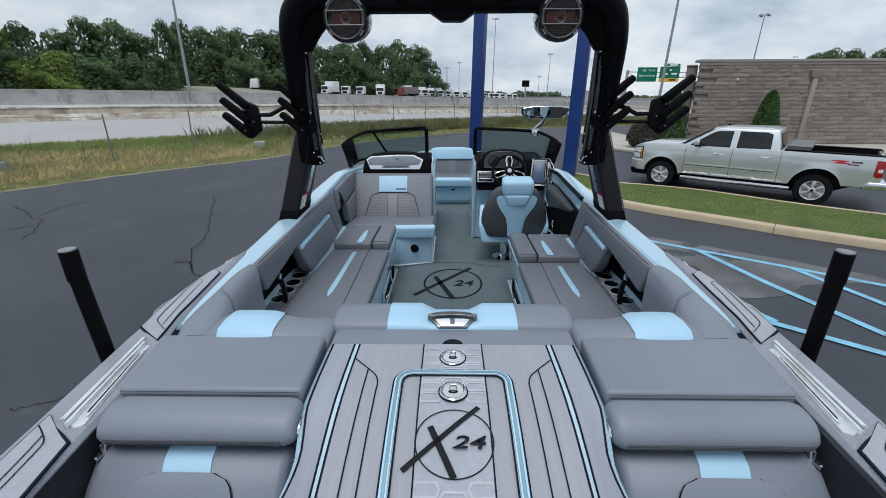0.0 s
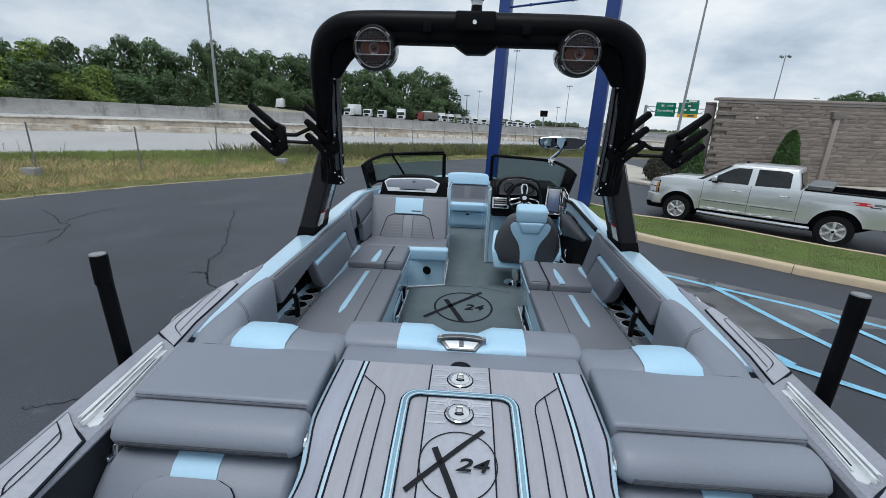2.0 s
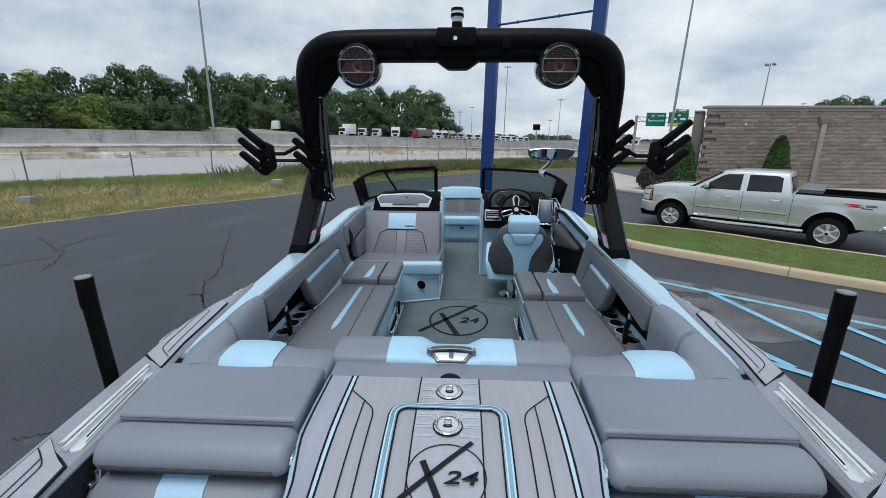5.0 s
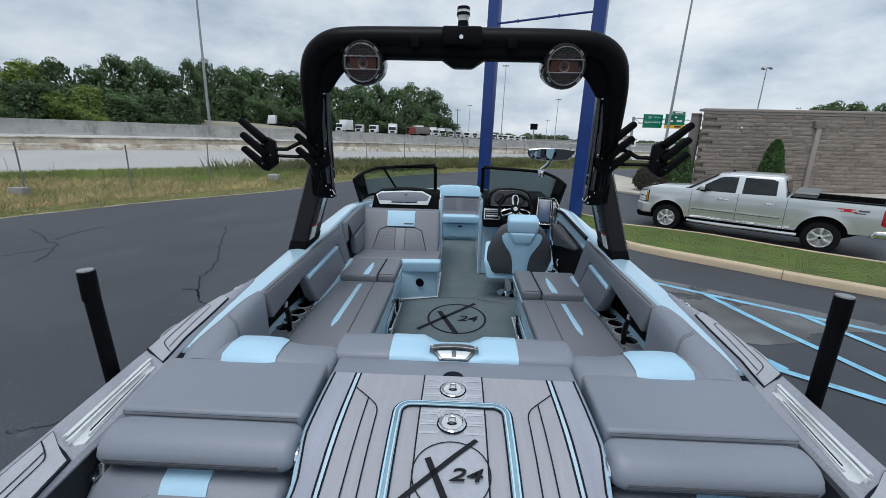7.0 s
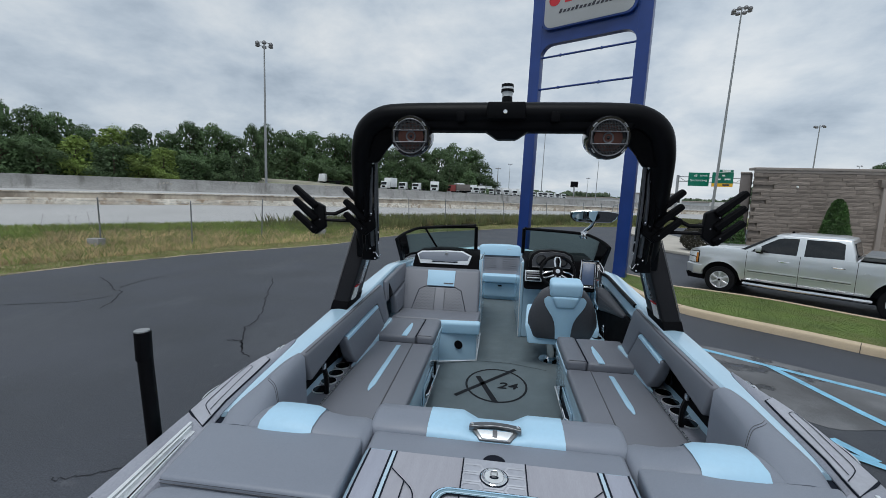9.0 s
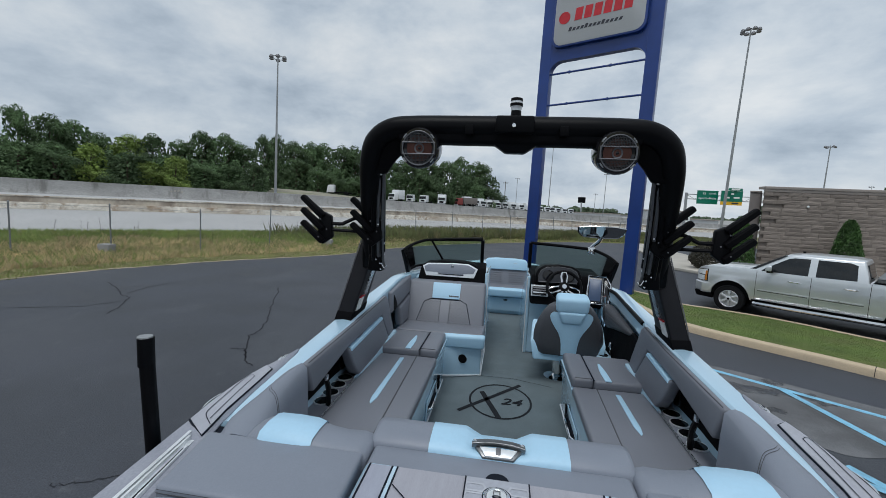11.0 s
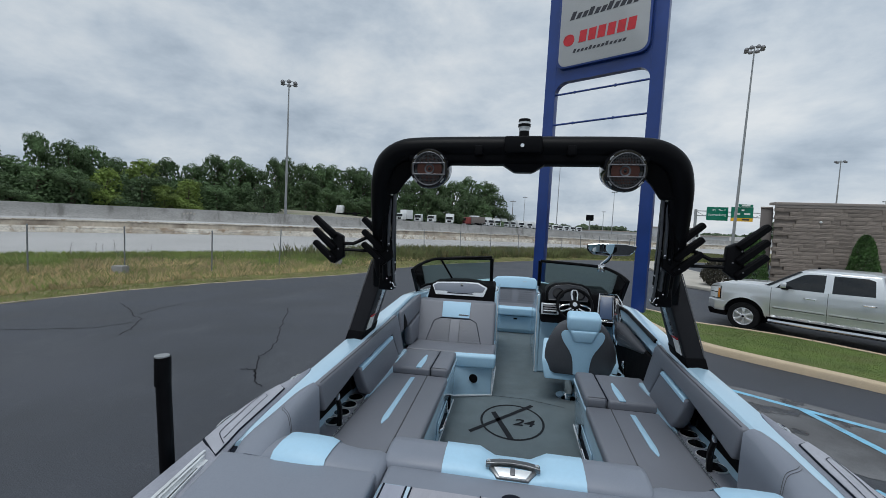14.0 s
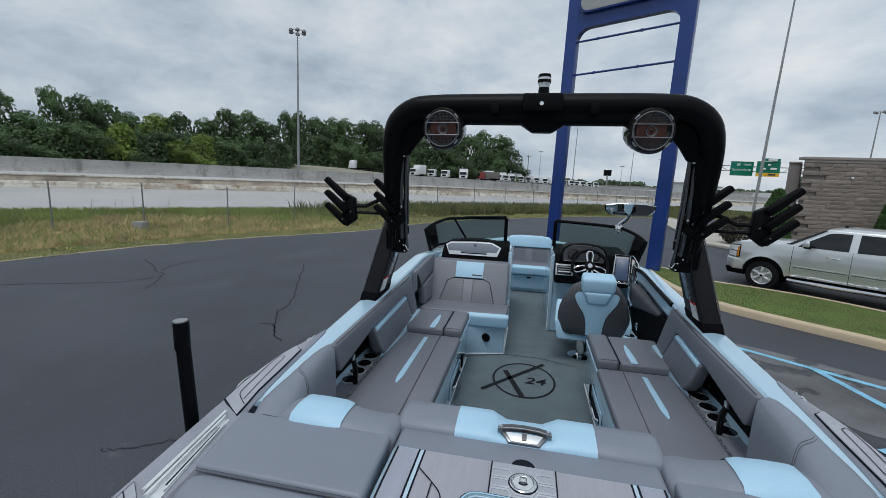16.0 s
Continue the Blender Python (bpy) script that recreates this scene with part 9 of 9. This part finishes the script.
part("light_glass", tube([(-0.005, 2.36, 3.272), (-0.005, 2.36, 3.30)], [0.025, 0.030], 16), M["lens"], al, "clear lens")
part("light_ring", tube([(-0.005, 2.36, 3.298), (-0.005, 2.36, 3.312)], 0.033, 16), M["black"], al)
part("light_glass", tube([(-0.005, 2.36, 3.311), (-0.005, 2.36, 3.325)], [0.031, 0.030], 16), M["lens"], al, "clear lens")
part("light_cap", tube([(-0.005, 2.36, 3.324), (-0.005, 2.36, 3.338)], [0.032, 0.030], 16), M["black"], al)
for x in (-0.24, 0.24):
    part("courtesy_light", box(x - 0.022, x + 0.022, 2.295, 2.34, 3.14, 3.19, 0.006), M["black_matte"], tw)

for sx in (-1, 1):
    # leg box
    lg = part("tower_leg", prism(mirror([(1.105, 2.92, 1.89), (1.225, 2.92, 1.885), (1.23, 3.24, 1.905), (1.11, 3.24, 1.905)], sx), mirror([(0.985, 3.09, 2.42), (1.085, 3.08, 2.50), (1.095, 3.38, 2.50), (0.995, 3.38, 2.42)], sx), 0.014), M["leg"], boat, "black tower leg with an open side")
    foot_a = [(1.105, 2.92, 1.89), (1.225, 2.92, 1.885), (1.23, 3.24, 1.905), (1.11, 3.24, 1.905)]
    foot_b = [(0.985, 3.09, 2.42), (1.085, 3.08, 2.50), (1.095, 3.38, 2.50), (0.995, 3.38, 2.42)]

    def leg_ring(k, grow):
        q_ = [Vector(i) + (Vector(j) - Vector(i)) * k for i, j in zip(foot_a, foot_b)]
        c_ = sum(q_, Vector()) / 4
        return mirror([(p_.x + math.copysign(grow, p_.x - c_.x), p_.y + math.copysign(grow, p_.y - c_.y), p_.z) for p_ in q_], sx)
    part("leg_foot", prism(leg_ring(-0.01, 0.004), leg_ring(0.13, 0.004), 0.006), M["black_matte"], lg, "black leg foot")
    # lighter tube paints the highlight on the leg's outer edge
    part("leg_edge", tube([leg_ring(k_, 0.001)[1] for k_ in (0.13, 0.55, 0.98)], 0.004, 6), M["gunmetal"], lg)
    # solid bright plate stands in for light seen through the leg
    part("leg_slot", prism(mirror([(1.060, 3.08, 2.06), (1.08, 3.08, 2.06), (1.08, 3.16, 2.06), (1.062, 3.16, 2.06)], sx), mirror([(1.010, 3.17, 2.30), (1.03, 3.17, 2.30), (1.03, 3.26, 2.30), (1.012, 3.26, 2.30)], sx)), M["alu"], lg, "bright plate painting the light through the leg's slot")
    part("warning_label", prism(mirror([(1.082, 2.985, 1.96), (1.10, 2.985, 1.96), (1.10, 3.075, 1.96), (1.083, 3.075, 1.96)], sx), mirror([(1.058, 3.015, 2.06), (1.08, 3.015, 2.06), (1.08, 3.10, 2.06), (1.060, 3.10, 2.06)], sx)), M["sign_white"], lg, "small white warning label")
    part("label_band", prism(mirror([(1.0575, 3.012, 2.053), (1.081, 3.012, 2.053), (1.081, 3.100, 2.053), (1.0585, 3.100, 2.053)], sx), mirror([(1.0555, 3.0145, 2.062), (1.079, 3.0145, 2.062), (1.079, 3.103, 2.062), (1.0565, 3.103, 2.062)], sx)), M["red"], lg)
    part("knuckle", prism(mirror([(0.945, 2.94, 2.29), (1.035, 2.94, 2.29), (1.04, 3.18, 2.31), (0.945, 3.18, 2.31)], sx), mirror([(0.915, 2.83, 2.47), (1.0, 2.83, 2.47), (1.02, 3.10, 2.49), (0.93, 3.10, 2.49)], sx), 0.02), M["black"], lg, "black hinge block")
    # inner strut and folded bimini tubes
    st_ = part("inner_strut", tube(mirror([(0.93, 2.88, 2.36), (0.86, 2.60, 2.72), (0.80, 2.47, 2.97)], sx), 0.03, 8), M["black_matte"], boat, "folded black bimini frame")
    for xb, xm, xt, dy, m__, rr in ((0.905, 0.845, 0.785, -0.02, "black", 0.014), (0.878, 0.822, 0.768, 0.0, "gunmetal", 0.010), (0.856, 0.800, 0.752, 0.02, "black", 0.012), (0.842, 0.788, 0.745, -0.01, "gunmetal", 0.007)):
        part("bow_tube", tube(spline(mirror([(xb, 2.845 + dy, 2.34), (xm, 2.62 + dy, 2.66), (xt, 2.475 + dy * 0.5, 2.95)], sx), 4), rr, 8), M[m__], st_)
    for a0_, a1_, w_, mm_ in (((0.737, 2.455, 2.97), (0.830, 2.80, 2.47), 0.009, "gunmetal_bar"), ((0.803, 2.485, 2.90), (0.862, 2.79, 2.53), 0.008, "alu"), ((0.765, 2.47, 2.95), (0.83, 2.80, 2.44), 0.011, "black")):
        part("folded_bar", tube(mirror([a0_, tuple((p + q) / 2 for p, q in zip(a0_, a1_)), a1_], sx), w_, 6), M[mm_], st_, "folded canopy bar")
    for hz_, hy_, hx_ in ((2.93, 2.46, 0.752), (2.66, 2.655, 0.80), (2.50, 2.77, 0.815), (2.42, 2.815, 0.828)):
        part("hinge", lathe([(0.006, -0.006), (0.007, 0.0), (0.006, 0.006), (0.001, 0.007)], Matrix.Translation((sx * hx_, hy_ - 0.02, hz_)) @ Matrix.Rotation(radians(90), 4, "X"), 10), M["alu"], st_, "small bright hinge")
    part("bow_bracket", prism(mirror([(0.84, 2.80, 2.30), (0.945, 2.80, 2.30), (0.945, 2.90, 2.30), (0.84, 2.90, 2.30)], sx), mirror([(0.85, 2.79, 2.40), (0.93, 2.79, 2.42), (0.93, 2.88, 2.42), (0.85, 2.88, 2.40)], sx), 0.012), M["black"], st_, "black folding bracket")
    for xk, yk, zk in ((0.875, 2.775, 2.385), (0.848, 2.775, 2.36), (0.835, 2.66, 2.56), (0.812, 2.60, 2.63), (0.842, 2.775, 2.32), (0.79, 2.50, 2.86)):
        part("clip", lathe([(0.001, -0.006), (0.005, -0.005), (0.006, 0.0), (0.005, 0.005), (0.001, 0.006)], Matrix.Translation((sx * xk, yk, zk)) @ Matrix.Rotation(radians(90), 4, "X"), 10), M["chrome"], st_)
    part("lanyard", tube(spline(mirror([(0.838, 2.78, 2.36), (0.815, 2.77, 2.33), (0.80, 2.77, 2.35)], sx), 4), 0.003, 5), M["chrome"], st_)
    part("upper_gusset", prism(mirror([(0.84, 2.40, 2.92), (0.715, 2.42, 2.935), (0.665, 2.42, 3.01), (0.55, 2.40, 3.12), (0.60, 2.38, 3.17), (0.84, 2.38, 3.12)], sx), mirror([(0.86, 2.50, 2.92), (0.735, 2.50, 2.935), (0.685, 2.50, 3.01), (0.57, 2.48, 3.12), (0.60, 2.46, 3.17), (0.86, 2.46, 3.12)], sx), 0.015), M["black_matte"], tw)
    # speaker
    cx = sx * 0.505
    sm = Matrix.Translation((cx, 2.305, 3.065)) @ Matrix.Rotation(radians(96), 4, "X") @ Matrix.Rotation(radians(sx * 4), 4, "Y")
    sp_ = part("tower_speaker", lathe([(0.03, -0.22), (0.075, -0.19), (0.10, -0.12), (0.108, -0.03), (0.108, 0.0), (0.102, 0.012), (0.088, 0.012), (0.084, 0.0), (0.05, -0.02), (0.001, -0.02)], sm, 32), M["black_gloss"], boat, "round black tower speaker with a copper cone behind a grille")
    part("cone", lathe([(0.07, -0.005), (0.06, -0.012), (0.028, -0.016)], sm, 24), M["cone"], sp_, "copper speaker cone")
    part("horn", lathe([(0.030, -0.014), (0.027, 0.0), (0.018, -0.006), (0.012, -0.008)], sm, 18), M["gunmetal"], sp_, "grey tweeter horn")
    part("dust_cap", lathe([(0.012, -0.008), (0.008, -0.004), (0.001, -0.003)], sm, 12), M["black_gloss"], sp_)
    b = bmesh.new()
    for k in range(-11, 12):
        h = math.sqrt(max(0, 0.085 ** 2 - (k * 0.0074) ** 2))
        if h > 0.032:
            tube([sm @ Vector((k * 0.0074, -h, 0.012)), sm @ Vector((k * 0.0074, -0.03, 0.016))], 0.0015, 4, b)
            tube([sm @ Vector((k * 0.0074, 0.03, 0.016)), sm @ Vector((k * 0.0074, h, 0.012))], 0.0015, 4, b)
        if abs(k) > 4:
            tube([sm @ Vector((-h, k * 0.0074, 0.012)), sm @ Vector((h, k * 0.0074, 0.012))], 0.0015, 4, b)
    part("grille", b, M["grille_dark"], sp_)
    for yy in (-0.03, 0.03):
        part("grille_bar", tube([sm @ Vector((-0.09, yy, 0.014)), sm @ Vector((0.09, yy, 0.014))], 0.0034, 6), M["gunmetal"], sp_)
    for xx in (-0.088, 0.088):
        part("grille_bar", tube([sm @ Vector((xx, -0.03, 0.014)), sm @ Vector((xx, 0.03, 0.014))], 0.0036, 6), M["gunmetal"], sp_)
    part("grille_ring", tube([sm @ Vector((0.088 * math.cos(a), 0.088 * math.sin(a), 0.012)) for a in np.linspace(0, 6.2832, 33)[:-1]], 0.0035, 6, closed=True), M["gunmetal"], sp_)
    for a in (40, 140, 220, 320):
        part("ring_accent", tube([sm @ Vector((0.098 * math.cos(radians(a + q_)), 0.098 * math.sin(radians(a + q_)), 0.009)) for q_ in (-8, -3, 3, 8)], 0.005, 6), M["pole"], sp_)
    part("clamp", tube([(cx, 2.36, 3.15), (cx, 2.37, 3.22)], 0.02, 8), M["black"], sp_)

    # board rack: hub with two forks
    rk = part("board_rack", tube(mirror([(0.84, 2.66, 2.66), (0.98, 2.64, 2.66), (1.06, 2.63, 2.62), (1.14, 2.62, 2.62)], sx), 0.013, 6), M["black"], boat, "black board rack with rubber forks")
    part("lower_arm", tube(mirror([(0.84, 2.66, 2.575), (1.14, 2.62, 2.58)], sx), 0.011, 6), M["black"], rk)

    def fork(x, y, z, k):
        out_ = ((-0.05, -0.09), (0.03, -0.15), (0.07, -0.11), (0.06, 0.06), (0.02, 0.10), (-0.04, 0.07))
        part("fork_plate", prism(mirror([(x + i * k, y - 0.02, z + j * k) for i, j in out_], sx), mirror([(x + i * k, y + 0.02, z + j * k) for i, j in out_], sx), 0.008), M["black"], rk)
        for bx_, bz_ in ((0.03, 0.045), (0.045, -0.09), (-0.02, -0.03)):
            part("fork_bolt", lathe([(0.005, 0.0), (0.004, 0.003), (0.001, 0.004)], Matrix.Translation((sx * (x + bx_ * k), y - 0.02 - 0.032 * k, z + bz_ * k)) @ Matrix.Rotation(radians(90), 4, "X"), 8), M["gunmetal"], rk)
        for dz in (0.095, 0.0, -0.095):
            p0 = Vector((x + 0.02 * k, y - 0.02, z + (dz - 0.03) * k))
            p1 = p0 + Vector((0.165 * k, -0.01, 0.145 * k))
            rows = []
            for t, r in ((0, 0.8), (0.04, 1.0), (0.3, 1.0), (0.92, 0.86), (0.98, 0.78), (1.0, 0.55)):
                c_ = p0 + (p1 - p0) * t
                d_ = (p1 - p0).normalized()
                n1_ = Vector((d_.z, 0, -d_.x)).normalized() * 0.025 * r * k
                n2_ = Vector((0, 1, 0)) * 0.03 * r * k
                rows.append([tuple(v) for v in (c_ + n1_ + n2_ * 0.6, c_ + n1_ * 0.6 + n2_, c_ - n1_ * 0.6 + n2_, c_ - n1_ + n2_ * 0.6, c_ - n1_ - n2_ * 0.6, c_ - n1_ * 0.6 - n2_, c_ + n1_ * 0.6 - n2_, c_ + n1_ - n2_ * 0.6)])
            part("fork_finger", loft([mirror(r_, sx) for r_ in rows], close_ring=True, caps=True), M["black_matte"], rk, "black rubber-coated finger")

    size_, lift_, off_ = (0.86, 0.045, 0.03) if sx > 0 else (0.84, 0.02, 0.012)
    fork(1.15 + off_ * 0.6, 2.62, 2.59 + lift_, size_)
    fork(0.83 + off_, 2.66, 2.59 + lift_, size_)

    # side deck fittings: foam pads, stainless rail, cleat
    def step_pad(outl, mid, lines, grow):
        def slab(k, z0_, z1_):
            qq = []
            for x, y in outl:
                v_ = Vector((x - mid[0], y - mid[1], 0))
                v_ = v_ + Vector((math.copysign(k, v_.x), math.copysign(k, v_.y), 0))
                qq.append((SIDE + sx * (mid[0] + v_.x), mid[1] + v_.y, S(mid[1] + v_.y)))
            return prism([(x, y, z + z0_) for x, y, z in qq], [(x, y, z + z1_) for x, y, z in qq])
        g0 = part("step_pad", slab(0.0, 0.003, 0.010), M["pad_pale"], boat, "pale grey foam step pad with dark grooves")
        part("pad_border", slab(grow, 0.002, 0.0075), M["groove"], g0)
        for pts_ in lines:
            part("groove", ribbon([(SIDE + sx * p.x, p.y, S(p.y)) for p in spline([(*p, 0) for p in pts_], 4)], 0.0034, lift=0.0125), M["groove"], g0)
        return g0
    step_pad([(1.157, 1.475), (1.188, 1.497), (1.238, 1.533), (1.277, 1.562), (1.289, 1.70), (1.290, 1.85), (1.284, 1.97), (1.263, 2.095), (1.217, 2.060), (1.204, 1.91), (1.193, 1.75), (1.187, 1.66), (1.170, 1.56)], (1.230, 1.78),
             [[(1.170, 1.540), (1.222, 1.585), (1.243, 1.612), (1.253, 1.657), (1.265, 1.775), (1.275, 1.86), (1.277, 1.955), (1.270, 1.972), (1.250, 1.960), (1.244, 1.945), (1.234, 1.845), (1.215, 1.69), (1.198, 1.575)]], 0.005)
    # aft step pad with a slanted forward end
    step_pad([(1.03, 0.40), (1.17, 0.40), (1.20, 0.88), (1.218, 1.080), (1.190, 1.058), (1.155, 1.030), (1.116, 1.001), (1.080, 0.978), (1.052, 0.80)], (1.125, 0.76),
             [[(1.213, 1.038), (1.18, 1.013), (1.147, 0.984), (1.136, 0.96), (1.128, 0.90), (1.118, 0.80), (1.10, 0.45)], [(1.166, 1.001), (1.158, 0.955), (1.150, 0.90), (1.140, 0.83), (1.118, 0.80)]], 0.006)
    # recessed rail of two bright bars over a dark slot
    def rail_strip(name, xa0, xa1, ya, xb0, xb1, yb, z0_, z1_, m, parent, tail=0.0, label=""):
        xm_ = (xa0 + xa1) / 2
        ring_ = [(xa0, ya), (xm_, ya + tail), (xa1, ya), (xb1, yb), (xb0, yb)]
        return part(name, prism([(SIDE + sx * x, y, S(y) + z0_) for x, y in ring_], [(SIDE + sx * x, y, S(y) + z1_) for x, y in ring_]), m, parent, label)
    tr0 = rail_strip("deck_rail", 1.088, 1.128, 1.045, 1.160, 1.182, 1.44, 0.0, 0.006, M["steel_white"], boat, -0.012, "bright steel rail recessed in the side deck")
    rail_strip("rail_slot", 1.104, 1.117, 1.095, 1.156, 1.162, 1.385, 0.0, 0.0085, M["groove"], tr0, 0.0)
    rail_strip("rail_edge", 1.096, 1.102, 1.07, 1.151, 1.156, 1.40, 0.0, 0.013, M["steel_white"], tr0, 0.006)
    rail_strip("rail_bar", 1.124, 1.133, 1.030, 1.178, 1.186, 1.445, 0.0, 0.020, M["steel_white"], tr0, 0.012)
    rail_strip("rail_shadow", 1.1335, 1.142, 1.05, 1.1865, 1.1935, 1.455, 0.0, 0.008, M["alu"], tr0)
    rail_strip("rail_bar", 1.1425, 1.156, 1.045, 1.194, 1.206, 1.47, 0.0, 0.022, M["steel_white"], tr0, 0.012)
    rail_strip("rail_lip", 1.1565, 1.161, 1.055, 1.207, 1.211, 1.465, 0.0, 0.010, M["gel_white"], tr0)
    cl = part("cleat", lathe([(0.024, 0.0), (0.022, 0.006), (0.014, 0.011), (0.001, 0.013)], Matrix.Translation((SIDE + sx * 1.238, 2.215, S(2.215) + 0.003)) @ Matrix.Rotation(radians(sx * 5), 4, "Z") @ Matrix.Diagonal((0.45, 1.9, 0.7, 1.0)), 20), M["chrome"], boat, "flush pop-up steel cleat")
    part("cleat_slot", lathe([(0.009, 0.011), (0.008, 0.0135), (0.001, 0.014)], Matrix.Translation((SIDE + sx * 1.238, 2.215, S(2.215) + 0.003)) @ Matrix.Diagonal((0.35, 1.5, 0.72, 1.0)), 12), M["groove"], cl)
    part("side_grab_rail", tube(spline([(SIDE + sx * x, y, S(y) + z) for x, y, z in ((1.290, 1.65, -0.014), (1.306, 1.675, -0.006), (1.311, 1.73, -0.004), (1.306, 1.785, -0.006), (1.290, 1.81, -0.014))], 4), 0.006, 6), M["chrome"], boat, "small steel side rail")

# --- trailer under the boat ---
tl = thing("boat_trailer", (0, 3.5, 0), "black boat trailer with upright guide posts", "trailer")
for sx in (-1, 1):
    part("frame_rail", box(min(sx * 0.86, sx * 0.96), max(sx * 0.86, sx * 0.96), 0.6, 7.2, 0.45, 0.6, 0.01), M["black"], tl)
    part("bunk", prism(mirror([(0.45, 0.6, 0.6), (0.62, 0.6, 0.6), (0.62, 5.2, 0.6), (0.45, 5.2, 0.6)], sx), mirror([(0.45, 0.6, 0.72), (0.62, 0.6, 0.79), (0.62, 5.2, 0.79), (0.45, 5.2, 0.72)], sx)), M["black_matte"], tl)
    px_, pb_ = (-1.421, -1.378) if sx < 0 else (1.403, 1.395)
    gp = part("guide_post", tube([(pb_, 1.515, 1.3), (px_, 1.515, 2.188)], 0.028, 20), M["black"], tl, "black tubular guide post")
    part("post_sleeve", lathe([(0.0285, 2.07), (0.0305, 2.075), (0.0305, 2.187), (0.029, 2.189)], Matrix.Translation((px_ + (pb_ - px_) * 0.06, 1.515, 0)), 20), M["black"], gp)
    part("post_cap", lathe([(0.0285, 2.186), (0.027, 2.194), (0.001, 2.196)], Matrix.Translation((px_, 1.515, 0)), 20), M["pole"], gp, "grey post cap")
    part("post_stem", tube([(sx * 0.9, 1.515, 0.5), (pb_, 1.515, 0.55), (pb_, 1.515, 1.35)], 0.022, 10), M["galv"], gp)
    for y in (2.3, 3.15):
        wb = lathe([(0.12, -0.1), (0.22, -0.11), (0.33, -0.1), (0.345, -0.06), (0.345, 0.06), (0.33, 0.1), (0.22, 0.11), (0.12, 0.1)], Matrix.Translation((sx * 1.12, y, 0.345)) @ Matrix.Rotation(radians(90), 4, "Y"), 28)
        part("wheel", wb, M["tyre"], tl)
for y in (0.8, 2.3, 3.15, 4.6, 6.0):
    part("cross_beam", box(-1.0, 1.0, y - 0.04, y + 0.04, 0.34, 0.44, 0.005), M["black"], tl)


# ---- the wall's blocks, laid in courses ----
def block_data(ln, seed):
    """Verts and faces of one rough-faced block, its front towards -y."""
    r = random.Random(seed)
    h, dpt = COURSE - 0.006, 0.10
    nx, nz = 5, 3
    verts, faces = [], []
    for j in range(nz + 1):
        for i in range(nx + 1):
            edge = i in (0, nx) or j in (0, nz)
            verts.append((ln * i / nx + (0 if edge else r.uniform(-0.02, 0.02)), -(0.014 if edge else 0.016 + r.uniform(0, 0.020)), h * j / nz + (0 if edge else r.uniform(-0.02, 0.02))))
    for j in range(nz):
        for i in range(nx):
            a = j * (nx + 1) + i
            faces.append((a, a + 1, a + nx + 2, a + nx + 1))
    n0 = len(verts)
    verts += [(0, dpt, 0), (ln, dpt, 0), (ln, dpt, h), (0, dpt, h)]
    top = [nz * (nx + 1) + i for i in range(nx + 1)]
    bot = list(range(nx + 1))
    faces.append((*bot[::-1], n0, n0 + 1)); faces.append((*top, n0 + 2, n0 + 3))
    faces.append((*[j * (nx + 1) for j in range(nz + 1)], n0 + 3, n0)); faces.append((*[j * (nx + 1) + nx for j in range(nz + 1)][::-1], n0 + 1, n0 + 2))
    return verts, faces


COURSE = 0.205
LENS = (0.60, 0.90, 0.40, 1.20, 0.80)
variants = []
for k, ln in enumerate(LENS * 2):
    v_, f_ = block_data(ln - 0.006, 40 + k)
    me = bpy.data.meshes.new("block")
    me.from_pydata(v_, [], f_)
    me.materials.append(M["block"])
    variants.append((ln, me, v_, f_))
rb = random.Random(9)
count = 0
rest_v, rest_f = [], []
row = 0
z = BH - 0.16 - COURSE
while z > 0.1:
    x = BX0 - (0.2 if row % 2 else 0.0)
    while x < 30.0:
        ln, me, v_, f_ = variants[rb.randrange(len(variants))]
        y_ = BY - rb.uniform(0, 0.022)
        if x >= BX0 - 0.01:
            if x < 20.2 and count < 300:
                ob = new("block", me)
                ob.matrix_basis = pose(x, y_, z)
                ob.parent = core
                count += 1
            else:
                i0 = len(rest_v)
                rest_v += [(x + p[0], y_ + p[1], z + p[2]) for p in v_]
                rest_f += [tuple(i0 + q for q in f) for f in f_]
        x += ln
    z -= COURSE
    row += 1
# the rest of the wall, further along, in one mesh
rest = raw("block_rest", rest_v, rest_f, M["block_far"])
rest.parent = core
rest.matrix_parent_inverse = Matrix.Identity(4)
tagged(rest, "", kind="stuff")
